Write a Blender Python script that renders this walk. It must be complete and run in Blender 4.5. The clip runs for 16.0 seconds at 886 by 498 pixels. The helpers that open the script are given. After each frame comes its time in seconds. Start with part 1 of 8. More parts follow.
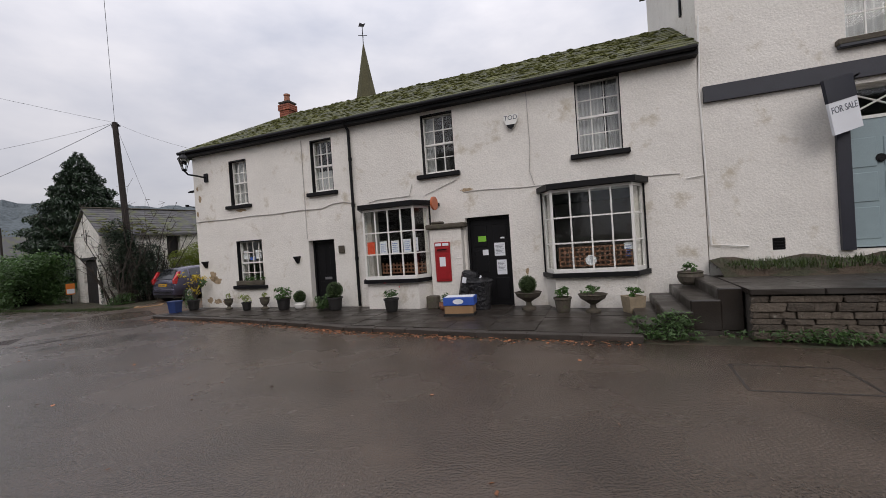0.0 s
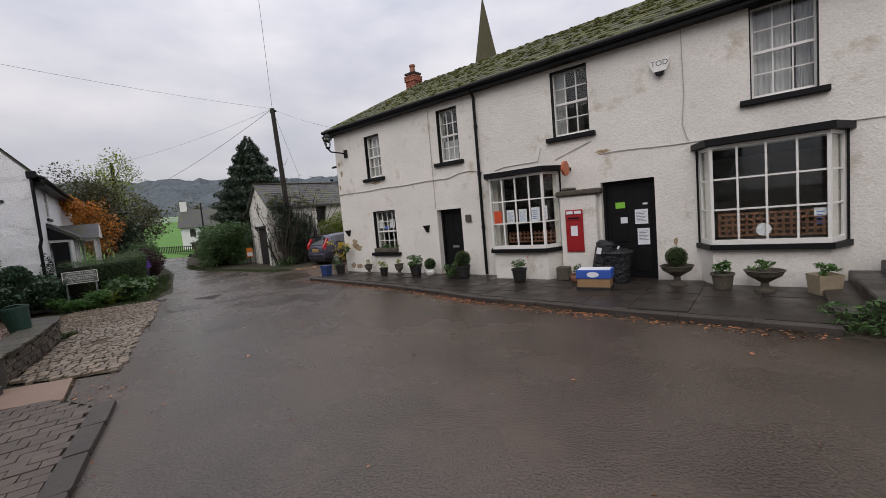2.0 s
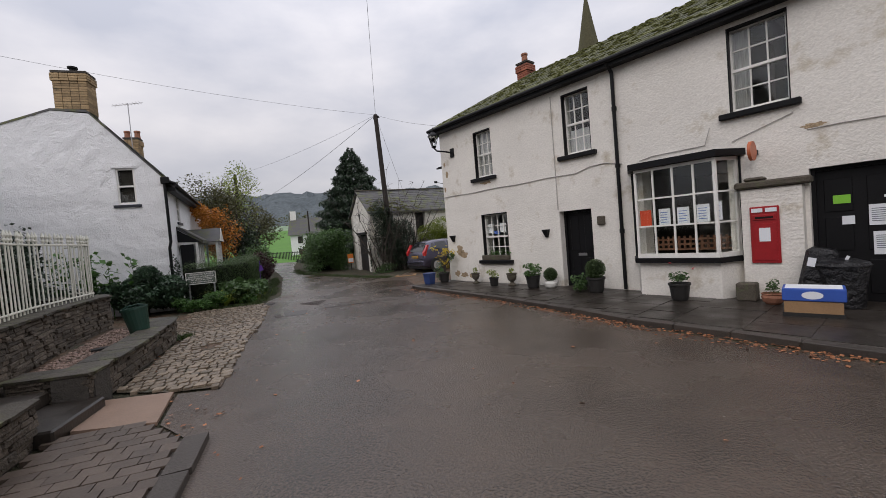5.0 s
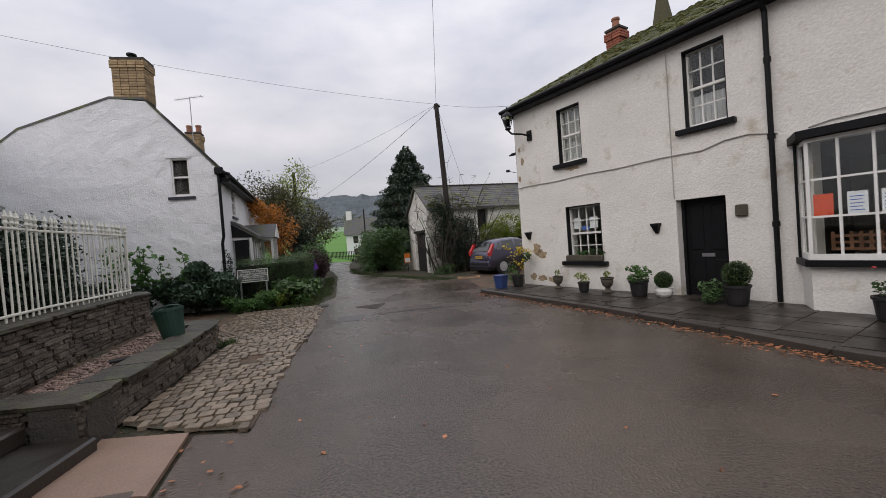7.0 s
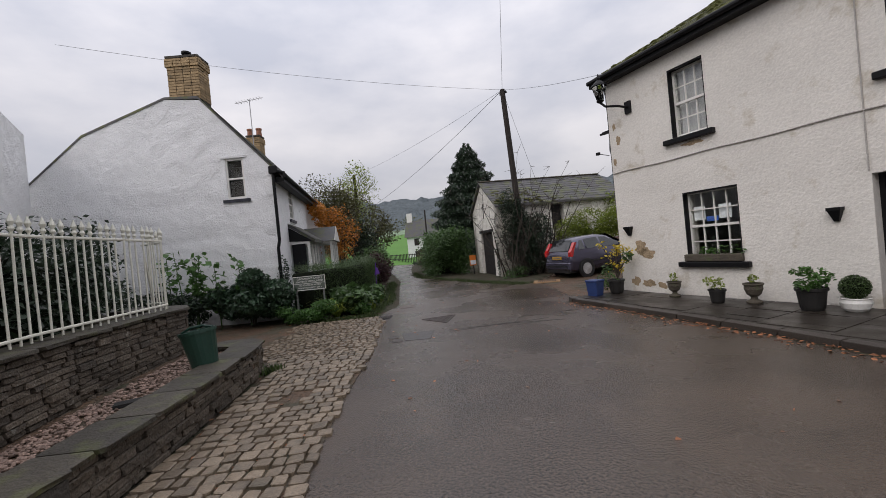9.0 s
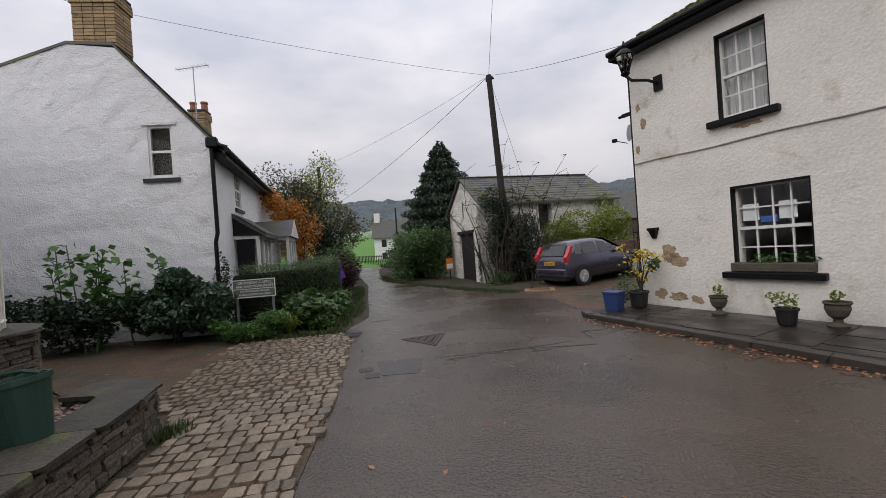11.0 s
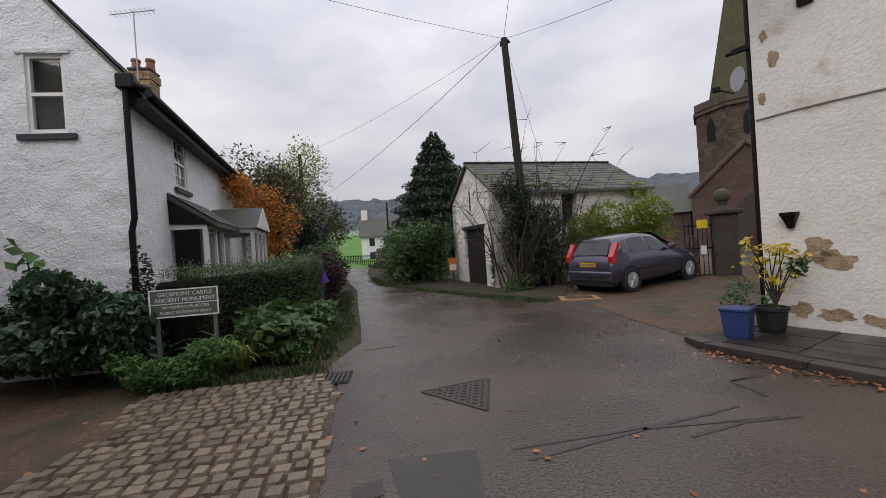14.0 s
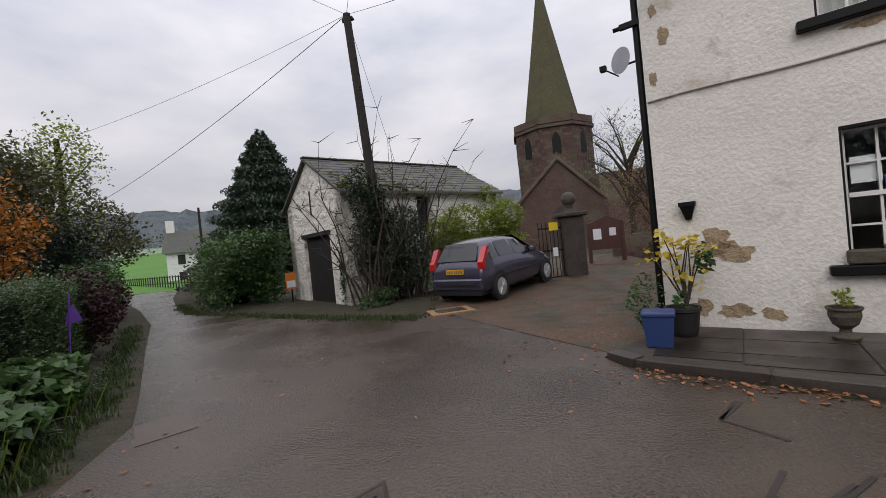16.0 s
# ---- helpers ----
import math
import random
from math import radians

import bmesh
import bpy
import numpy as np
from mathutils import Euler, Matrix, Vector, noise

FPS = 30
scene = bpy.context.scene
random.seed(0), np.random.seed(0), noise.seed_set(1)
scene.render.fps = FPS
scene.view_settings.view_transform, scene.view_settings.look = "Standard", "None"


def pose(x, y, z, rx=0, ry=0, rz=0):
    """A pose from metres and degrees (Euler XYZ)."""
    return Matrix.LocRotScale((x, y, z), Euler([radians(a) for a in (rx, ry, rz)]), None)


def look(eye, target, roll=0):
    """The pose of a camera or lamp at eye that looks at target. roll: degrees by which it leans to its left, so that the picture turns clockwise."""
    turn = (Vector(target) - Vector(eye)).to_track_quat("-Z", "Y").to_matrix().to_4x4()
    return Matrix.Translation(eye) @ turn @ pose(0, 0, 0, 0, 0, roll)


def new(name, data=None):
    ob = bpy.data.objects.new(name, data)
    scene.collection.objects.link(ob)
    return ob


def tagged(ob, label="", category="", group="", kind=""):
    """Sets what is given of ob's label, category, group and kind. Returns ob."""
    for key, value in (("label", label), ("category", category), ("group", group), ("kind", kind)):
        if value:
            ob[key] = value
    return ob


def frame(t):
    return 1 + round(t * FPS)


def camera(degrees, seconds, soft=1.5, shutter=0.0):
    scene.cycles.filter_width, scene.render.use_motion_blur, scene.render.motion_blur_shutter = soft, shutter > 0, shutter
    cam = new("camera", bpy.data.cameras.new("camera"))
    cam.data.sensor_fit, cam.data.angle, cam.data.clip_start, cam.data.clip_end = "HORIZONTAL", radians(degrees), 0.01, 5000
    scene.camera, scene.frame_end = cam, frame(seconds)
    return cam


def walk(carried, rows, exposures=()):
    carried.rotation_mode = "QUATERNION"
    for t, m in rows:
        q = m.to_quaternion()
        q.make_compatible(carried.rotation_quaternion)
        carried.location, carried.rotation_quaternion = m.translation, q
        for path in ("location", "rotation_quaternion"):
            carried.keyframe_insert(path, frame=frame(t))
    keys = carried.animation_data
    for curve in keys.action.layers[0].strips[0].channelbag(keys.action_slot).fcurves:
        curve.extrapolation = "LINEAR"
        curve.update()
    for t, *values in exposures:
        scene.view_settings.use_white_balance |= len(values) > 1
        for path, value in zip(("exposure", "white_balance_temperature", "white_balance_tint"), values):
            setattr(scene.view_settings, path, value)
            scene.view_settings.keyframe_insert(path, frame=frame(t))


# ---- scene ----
cam = camera(95.0, 16.0, soft=0.8)
# seconds, place, then yaw, pitch and roll in degrees
PATH = [
    (0.0, 0.754, -0.192, 1.676, -4.34, -0.64, 3.81),
    (0.5, 0.693, -0.177, 1.686, -4.14, -0.98, 3.54),
    (1.0, 0.588, -0.188, 1.723, -1.09, -2.56, 2.13),
    (1.5, 0.538, -0.172, 1.87, 7.39, -5.28, 2.74),
    (2.0, 0.566, -0.044, 1.869, 12.44, -4.68, 4.99),
    (2.5, 0.454, 0.05, 1.86, 12.39, -4.26, 5.44),
    (3.0, 0.222, 0.136, 1.83, 13.33, -3.26, 5.28),
    (3.5, 0.103, 0.383, 1.804, 13.87, -3.5, 5.38),
    (4.0, -0.049, 0.622, 1.807, 14.5, -3.45, 5.68),
    (4.5, -0.37, 0.843, 1.791, 15.9, -2.78, 4.87),
    (5.0, -0.644, 1.177, 1.739, 24.76, -2.21, 4.8),
    (5.2, -0.706, 1.288, 1.742, 27.9, -1.29, 6.14),
    (7.3, -2.195, 2.676, 1.596, 33.55, -1.33, 3.72),
    (7.5, -2.309, 2.809, 1.606, 36.29, -0.66, 4.46),
    (8.0, -2.683, 3.067, 1.578, 39.51, 0.05, 5.37),
    (8.5, -3.014, 3.345, 1.56, 40.12, -0.02, 5.31),
    (8.7, -3.127, 3.479, 1.609, 40.54, -0.36, 5.58),
    (10.8, -4.785, 4.833, 1.517, 35.6, -0.07, 4.26),
    (11.0, -4.955, 4.989, 1.556, 35.4, -0.36, 4.07),
    (11.5, -5.31, 5.33, 1.525, 35.15, -0.29, 3.99),
    (12.0, -5.666, 5.677, 1.508, 34.8, -0.51, 3.82),
    (12.5, -6.032, 5.992, 1.506, 34.96, -0.52, 3.82),
    (13.0, -6.414, 6.284, 1.501, 34.95, -0.44, 3.64),
    (13.5, -6.727, 6.649, 1.509, 34.85, -0.52, 3.98),
    (14.0, -7.113, 6.912, 1.493, 33.46, -0.46, 3.85),
    (14.5, -7.416, 7.251, 1.473, 31.18, -0.83, 4.37),
    (15.0, -7.767, 7.545, 1.432, 28.53, 0.12, 5.15),
    (15.5, -7.976, 8.057, 1.42, 21.28, -1.01, 4.59),
    (16.0, -8.274, 8.537, 1.405, 10.87, -0.61, 5.68),
]

walk(cam, [(t, pose(x, y, z, 90 + pitch, roll, yaw)) for t, x, y, z, yaw, pitch, roll in PATH], [(0.0, 0.0, 6650, 15.0), (16.0, 0.0, 6650, 15.0)])

# ---- light: an overcast sky, brighter overhead, with a broad weak sun ----
SUN_EL, SUN_AZ = 38.0, 182.0
world = bpy.data.worlds.new("overcast_sky")
scene.world = world
world.use_nodes = True
wn, wl = world.node_tree.nodes, world.node_tree.links
wn.clear()
w_out = wn.new("ShaderNodeOutputWorld")
w_bg = wn.new("ShaderNodeBackground")
w_sky = wn.new("ShaderNodeTexSky")
w_sky.sky_type, w_sky.sun_disc = "NISHITA", False
w_sky.sun_elevation, w_sky.sun_rotation = radians(SUN_EL), radians(SUN_AZ)
w_co = wn.new("ShaderNodeTexCoord")
w_sep = wn.new("ShaderNodeSeparateXYZ")
wl.new(w_co.outputs["Generated"], w_sep.inputs[0])
w_up = wn.new("ShaderNodeMapRange")
w_up.inputs["From Min"].default_value, w_up.inputs["From Max"].default_value = 0.0, 1.0
w_up.inputs["To Min"].default_value, w_up.inputs["To Max"].default_value = 4.7, 15.5
wl.new(w_sep.outputs["Z"], w_up.inputs["Value"])
w_map = wn.new("ShaderNodeMapping")
w_map.inputs["Scale"].default_value = (1.0, 1.0, 2.3)
wl.new(w_co.outputs["Generated"], w_map.inputs["Vector"])
w_noise = wn.new("ShaderNodeTexNoise")
w_noise.inputs["Scale"].default_value, w_noise.inputs["Detail"].default_value, w_noise.inputs["Roughness"].default_value = 2.0, 6.0, 0.52
wl.new(w_map.outputs["Vector"], w_noise.inputs["Vector"])
w_ramp = wn.new("ShaderNodeValToRGB")
w_ramp.color_ramp.elements[0].position, w_ramp.color_ramp.elements[0].color = 0.34, (0.64, 0.69, 0.79, 1)
w_ramp.color_ramp.elements[1].position, w_ramp.color_ramp.elements[1].color = 0.66, (1.06, 1.07, 1.1, 1)
wl.new(w_noise.outputs["Fac"], w_ramp.inputs["Fac"])
w_mul = wn.new("ShaderNodeMix")
w_mul.data_type, w_mul.blend_type = "RGBA", "MULTIPLY"
w_mul.inputs["Factor"].default_value = 1.0
wl.new(w_ramp.outputs["Color"], w_mul.inputs["A"])
wl.new(w_up.outputs["Result"], w_mul.inputs["B"])
w_mix = wn.new("ShaderNodeMix")
w_mix.data_type = "RGBA"
w_mix.inputs["Factor"].default_value = 0.93
wl.new(w_sky.outputs["Color"], w_mix.inputs["A"])
wl.new(w_mul.outputs["Result"], w_mix.inputs["B"])
wl.new(w_mix.outputs["Result"], w_bg.inputs["Color"])
w_bg.inputs["Strength"].default_value = 0.104
wl.new(w_bg.outputs["Background"], w_out.inputs["Surface"])

sun = new("sun", bpy.data.lights.new("sun", "SUN"))
sun.data.energy, sun.data.angle, sun.data.color = 0.78, radians(40), (1.0, 0.96, 0.91)
sun.matrix_world = look((0, 0, 30), (30 * math.sin(radians(SUN_AZ + 180)) / math.tan(radians(SUN_EL)), 30 * math.cos(radians(SUN_AZ + 180)) / math.tan(radians(SUN_EL)), 0))


# ---- materials ----
def material(name, base, rough=0.7, metal=0.0, vary=0.25, scale=3.0, fine=60.0, bump=0.15, dist=0.01, stain=None, stain_at=0.62, stain_scale=1.3,
             rough_vary=0.0, per_object=0.0, per_island=0.0, spec=0.5, coat=0.0, two_scale=True):
    m = bpy.data.materials.new(name)
    m.use_nodes = True
    n, l = m.node_tree.nodes, m.node_tree.links
    p = n["Principled BSDF"]
    p.inputs["Metallic"].default_value, p.inputs["Roughness"].default_value = metal, rough
    p.inputs["Specular IOR Level"].default_value, p.inputs["Coat Weight"].default_value = spec, coat
    co = n.new("ShaderNodeTexCoord")
    geo = n.new("ShaderNodeNewGeometry")
    a = n.new("ShaderNodeTexNoise")
    a.inputs["Scale"].default_value, a.inputs["Detail"].default_value = scale, 5.0
    b = n.new("ShaderNodeTexNoise")
    b.inputs["Scale"].default_value, b.inputs["Detail"].default_value = fine, 3.0
    for q in (a, b):
        l.new(geo.outputs["Position"], q.inputs["Vector"])
    def mixer(fac, ca, cb, kind="MIX"):
        x = n.new("ShaderNodeMix")
        x.data_type, x.blend_type = "RGBA", kind
        for key, val in (("Factor", fac), ("A", ca), ("B", cb)):
            if isinstance(val, (int, float)):
                x.inputs[key].default_value = val
            elif isinstance(val, tuple):
                x.inputs[key].default_value = (*val, 1)
            else:
                l.new(val, x.inputs[key])
        return x.outputs["Result"]
    dark = tuple(c * (1 - vary) for c in base)
    light = tuple(min(1, c * (1 + vary)) for c in base)
    col = mixer(a.outputs["Fac"], dark, light)
    ramp = n.new("ShaderNodeMapRange")
    ramp.inputs["From Min"].default_value, ramp.inputs["From Max"].default_value = 0.3, 0.7
    ramp.inputs["To Min"].default_value, ramp.inputs["To Max"].default_value = 1 - vary * 0.7, 1 + vary * 0.7
    l.new(b.outputs["Fac"], ramp.inputs["Value"])
    col = mixer(1.0, col, ramp.outputs["Result"], "MULTIPLY")
    if stain:
        s = n.new("ShaderNodeTexNoise")
        s.inputs["Scale"].default_value, s.inputs["Detail"].default_value, s.inputs["Roughness"].default_value = stain_scale, 8.0, 0.65
        l.new(geo.outputs["Position"], s.inputs["Vector"])
        r = n.new("ShaderNodeMapRange")
        r.inputs["From Min"].default_value, r.inputs["From Max"].default_value = stain_at - 0.06, stain_at + 0.08
        l.new(s.outputs["Fac"], r.inputs["Value"])
        col = mixer(r.outputs["Result"], col, stain)
    for amount, node, socket in ((per_object, "ShaderNodeObjectInfo", "Random"), (per_island, "ShaderNodeNewGeometry", "Random Per Island")):
        if amount:
            o = n.new(node)
            q = n.new("ShaderNodeMapRange")
            q.inputs["To Min"].default_value, q.inputs["To Max"].default_value = 1 - amount, 1 + amount
            l.new(o.outputs[socket], q.inputs["Value"])
            col = mixer(1.0, col, q.outputs["Result"], "MULTIPLY")
    l.new(col, p.inputs["Base Color"])
    if rough_vary:
        r = n.new("ShaderNodeMapRange")
        r.inputs["From Min"].default_value, r.inputs["From Max"].default_value = 0.35, 0.65
        r.inputs["To Min"].default_value, r.inputs["To Max"].default_value = rough - rough_vary, rough + rough_vary
        l.new(a.outputs["Fac"], r.inputs["Value"])
        l.new(r.outputs["Result"], p.inputs["Roughness"])
    if bump:
        k1 = n.new("ShaderNodeBump")
        k1.inputs["Strength"].default_value, k1.inputs["Distance"].default_value = bump, dist
        l.new(b.outputs["Fac"], k1.inputs["Height"])
        last = k1
        if two_scale:
            k2 = n.new("ShaderNodeBump")
            k2.inputs["Strength"].default_value, k2.inputs["Distance"].default_value = bump, dist * 4
            l.new(a.outputs["Fac"], k2.inputs["Height"])
            l.new(k1.outputs["Normal"], k2.inputs["Normal"])
            last = k2
        l.new(last.outputs["Normal"], p.inputs["Normal"])
    return m


def leafy(name, base, vary=0.45, rough=0.5, trans=0.25):
    m = material(name, base, rough, vary=0.2, scale=2.0, fine=20, bump=0, per_island=vary)
    n, l = m.node_tree.nodes, m.node_tree.links
    p = n["Principled BSDF"]
    t = n.new("ShaderNodeBsdfTranslucent")
    t.inputs["Color"].default_value = (*[min(1, c * 1.4) for c in base], 1)
    x = n.new("ShaderNodeMixShader")
    x.inputs[0].default_value = trans
    l.new(p.outputs[0], x.inputs[1])
    l.new(t.outputs[0], x.inputs[2])
    l.new(x.outputs[0], n["Material Output"].inputs["Surface"])
    return m


def glass_material(name, tint=(0.9, 0.93, 0.92)):
    m = bpy.data.materials.new(name)
    m.use_nodes = True
    p = m.node_tree.nodes["Principled BSDF"]
    p.inputs["Base Color"].default_value = (*tint, 1)
    p.inputs["Transmission Weight"].default_value, p.inputs["Roughness"].default_value, p.inputs["IOR"].default_value = 1.0, 0.02, 1.45
    return m


RENDER_WHITE = material("lime_washed_render", (0.75, 0.72, 0.665), 0.85, vary=0.1, scale=1.2, fine=26, bump=0.6, dist=0.02, stain=(0.5, 0.44, 0.34), stain_at=0.64, stain_scale=1.6)
ROUGHCAST = material("white_roughcast", (0.82, 0.825, 0.83), 0.9, vary=0.06, scale=2.2, fine=34, bump=0.9, dist=0.03)
RUBBLE_WHITE = material("whitewashed_rubble", (0.8, 0.775, 0.71), 0.9, vary=0.12, scale=3.5, fine=14, bump=0.9, dist=0.05, stain=(0.4, 0.35, 0.26), stain_at=0.66, stain_scale=2.4)
BARE_STONE = material("bare_fallen_render", (0.36, 0.27, 0.17), 0.95, vary=0.35, scale=7, fine=40, bump=0.7, dist=0.02)
BLACK_PAINT = material("black_paint", (0.007, 0.007, 0.008), 0.5, vary=0.25, scale=5, fine=50, bump=0.12, dist=0.004, spec=0.2)
BLUE_BLACK = material("blue_black_paint", (0.02, 0.022, 0.032), 0.45, vary=0.2, scale=4, bump=0.12, dist=0.004)
WHITE_PAINT = material("white_gloss_paint", (0.78, 0.77, 0.73), 0.35, vary=0.07, scale=6, bump=0.1, dist=0.003, stain=(0.45, 0.42, 0.36), stain_at=0.72, stain_scale=9)
CREAM_IRON = material("cream_painted_iron", (0.72, 0.71, 0.62), 0.45, vary=0.1, scale=9, bump=0.1, dist=0.003, stain=(0.4, 0.28, 0.16), stain_at=0.72, stain_scale=14)
DOOR_BLUE = material("pale_blue_paint", (0.27, 0.35, 0.37), 0.45, vary=0.08, scale=5, bump=0.08, dist=0.003)
POST_RED = material("red_enamel", (0.33, 0.016, 0.02), 0.3, vary=0.18, scale=8, bump=0.05, dist=0.003)
ORANGE = material("orange_plastic", (0.5, 0.13, 0.05), 0.45, vary=0.15, bump=0.03)
PAPER = material("white_paper", (0.75, 0.77, 0.8), 0.8, vary=0.04, bump=0)
PAPER_RED = material("red_paper", (0.65, 0.08, 0.03), 0.8, vary=0.05, bump=0)
PAPER_GREEN = material("green_paper", (0.22, 0.55, 0.05), 0.8, vary=0.05, bump=0)
INK = material("printed_ink", (0.12, 0.13, 0.16), 0.8, vary=0.1, bump=0)
INK_BLUE = material("blue_print", (0.03, 0.1, 0.42), 0.7, vary=0.1, bump=0)
SLATE = material("wet_slate", (0.068, 0.066, 0.069), 0.6, vary=0.25, scale=3, fine=45, bump=0.3, dist=0.008, stain=(0.085, 0.095, 0.03), stain_at=0.54, stain_scale=2.2, per_island=0.25)
MOSSY_SLATE = material("mossy_slate", (0.085, 0.09, 0.05), 0.8, vary=0.4, scale=2.2, fine=50, bump=0.7, dist=0.03, stain=(0.095, 0.1, 0.024), stain_at=0.5, stain_scale=1.7, per_island=0.25)
MOSS = material("moss", (0.095, 0.1, 0.024), 0.95, vary=0.45, scale=9, fine=90, bump=0.9, dist=0.02)
ASPHALT = material("wet_asphalt", (0.062, 0.0455, 0.034), 0.25, vary=0.8, scale=0.6, fine=46, bump=1.0, dist=0.009, stain=(0.084, 0.061, 0.045), stain_at=0.55, stain_scale=0.45, rough_vary=0.12, spec=0.6)
DIRT = material("wet_dirt", (0.095, 0.056, 0.032), 0.72, vary=0.65, scale=2.2, fine=24, bump=1.0, dist=0.03, stain=(0.048, 0.045, 0.024), stain_at=0.52, rough_vary=0.15)
FLAGSTONE = material("wet_flagstone", (0.03, 0.024, 0.019), 0.42, vary=0.3, scale=2, fine=45, bump=0.35, dist=0.008, per_object=0.25, rough_vary=0.14)
KERB = material("kerb_stone", (0.05, 0.041, 0.034), 0.55, vary=0.3, scale=3, fine=50, bump=0.4, dist=0.01, per_object=0.2)
COBBLE = material("granite_sett", (0.19, 0.148, 0.104), 0.42, vary=0.38, scale=8, fine=70, bump=0.5, dist=0.01, per_object=0.3, stain=(0.12, 0.1, 0.07), stain_at=0.6, stain_scale=5)
COBBLE_JOINED = material("granite_sett_joined", (0.19, 0.148, 0.104), 0.42, vary=0.38, scale=8, fine=70, bump=0.5, dist=0.01, per_island=0.3, stain=(0.12, 0.1, 0.07), stain_at=0.6, stain_scale=5)
PAVIOUR = material("brown_block_paving", (0.085, 0.063, 0.048), 0.45, vary=0.25, scale=6, fine=60, bump=0.35, dist=0.006, per_object=0.22)
TERRACOTTA_SLAB = material("buff_slab", (0.24, 0.16, 0.115), 0.5, vary=0.2, scale=4, fine=60, bump=0.3, dist=0.006)
WALLSTONE = material("grey_brown_wallstone", (0.088, 0.07, 0.052), 0.75, vary=0.45, scale=5, fine=40, bump=0.7, dist=0.02, per_object=0.38, stain=(0.36, 0.34, 0.29), stain_at=0.68, stain_scale=9)
CAPSTONE = material("mossy_capstone", (0.05, 0.043, 0.032), 0.6, vary=0.55, scale=5, fine=45, bump=0.8, dist=0.012, per_object=0.25, stain=(0.085, 0.09, 0.035), stain_at=0.58, stain_scale=4)
MORTAR = material("dark_mortar", (0.055, 0.048, 0.04), 0.9, vary=0.3, scale=6, fine=50, bump=0.6, dist=0.02)
REDSTONE = material("red_sandstone", (0.092, 0.058, 0.046), 0.9, vary=0.3, scale=0.9, fine=9, bump=0.8, dist=0.06, stain=(0.1, 0.09, 0.06), stain_at=0.55, stain_scale=0.6, per_island=0.3)
SPIRE = material("lichened_spire_stone", (0.078, 0.072, 0.036), 0.9, vary=0.3, scale=0.7, fine=6, bump=0.5, dist=0.05)
BUFF_BRICK = material("buff_brick", (0.34, 0.24, 0.13), 0.85, vary=0.25, scale=5, fine=50, bump=0.4, dist=0.01, per_object=0.3, stain=(0.12, 0.1, 0.06), stain_at=0.62, stain_scale=5)
RED_BRICK = material("red_brick", (0.3, 0.1, 0.06), 0.85, vary=0.25, scale=5, fine=50, bump=0.4, dist=0.01, per_object=0.3)
CLAY = material("terracotta", (0.28, 0.12, 0.07), 0.75, vary=0.25, scale=8, bump=0.25, dist=0.006)
POT_GREY = material("weathered_urn", (0.08, 0.067, 0.05), 0.85, vary=0.35, scale=9, fine=60, bump=0.6, dist=0.01, stain=(0.09, 0.1, 0.05), stain_at=0.6, stain_scale=8)
POT_DARK = material("dark_plastic_pot", (0.016, 0.015, 0.014), 0.55, vary=0.3, bump=0.1)
WICKER = material("woven_basket_stone", (0.3, 0.24, 0.16), 0.8, vary=0.25, scale=12, fine=60, bump=0.5, dist=0.01)
BLUE_PLASTIC = material("blue_plastic", (0.025, 0.05, 0.16), 0.4, vary=0.12, bump=0.05)
GREEN_PLASTIC = material("dark_green_plastic", (0.015, 0.05, 0.035), 0.45, vary=0.2, bump=0.08)
BLUE_CARD = material("blue_printed_card", (0.03, 0.09, 0.4), 0.5, vary=0.1, bump=0.05)
CARD = material("brown_card", (0.3, 0.18, 0.09), 0.8, vary=0.15, bump=0.1)
BIN_BAG = material("black_bag", (0.012, 0.012, 0.014), 0.28, vary=0.2, scale=12, bump=0.6, dist=0.03)
OLD_WOOD = material("weathered_dark_wood", (0.0090, 0.0077, 0.0072), 0.75, vary=0.4, scale=4, fine=70, bump=0.5, dist=0.01)
POLE_WOOD = material("tarred_pole", (0.022, 0.017, 0.014), 0.9, vary=0.4, scale=3, fine=60, bump=0.5, dist=0.01)
BROWN_WOOD = material("brown_stained_wood", (0.075, 0.03, 0.022), 0.55, vary=0.25, scale=6, bump=0.25, dist=0.006)
BARK = material("bark", (0.045, 0.035, 0.027), 0.9, vary=0.4, scale=6, fine=40, bump=0.8, dist=0.02)
STEEL = material("grey_metal", (0.35, 0.35, 0.36), 0.4, metal=0.8, vary=0.15, bump=0.05)
RUST = material("rusty_iron", (0.06, 0.047, 0.04), 0.5, metal=0.3, vary=0.4, scale=8, bump=0.5, dist=0.006)
CAR_PAINT = material("dusky_purple_grey_car_paint", (0.07, 0.065, 0.105), 0.25, metal=0.5, vary=0.05, bump=0, coat=0.8)
CAR_BLACK = material("black_car_plastic", (0.015, 0.015, 0.016), 0.5, vary=0.15, bump=0.05)
TYRE = material("tyre_rubber", (0.018, 0.018, 0.019), 0.8, vary=0.2, bump=0.2)
ALLOY = material("silver_wheel_trim", (0.5, 0.5, 0.51), 0.35, metal=0.6, vary=0.1, bump=0.03)
LAMP_RED = material("red_tail_lamp", (0.5, 0.012, 0.012), 0.15, vary=0.05, bump=0, coat=1.0)
PLATE_YELLOW = material("yellow_plate", (0.72, 0.4, 0.01), 0.4, vary=0.03, bump=0)
SIGN_GREEN = material("grey_green_sign", (0.1, 0.12, 0.1), 0.45, vary=0.08, bump=0.03)
SIGN_YELLOW = material("yellow_notice", (0.75, 0.55, 0.02), 0.6, vary=0.05, bump=0)
SIGN_ORANGE = material("orange_notice", (0.7, 0.2, 0.03), 0.6, vary=0.05, bump=0)
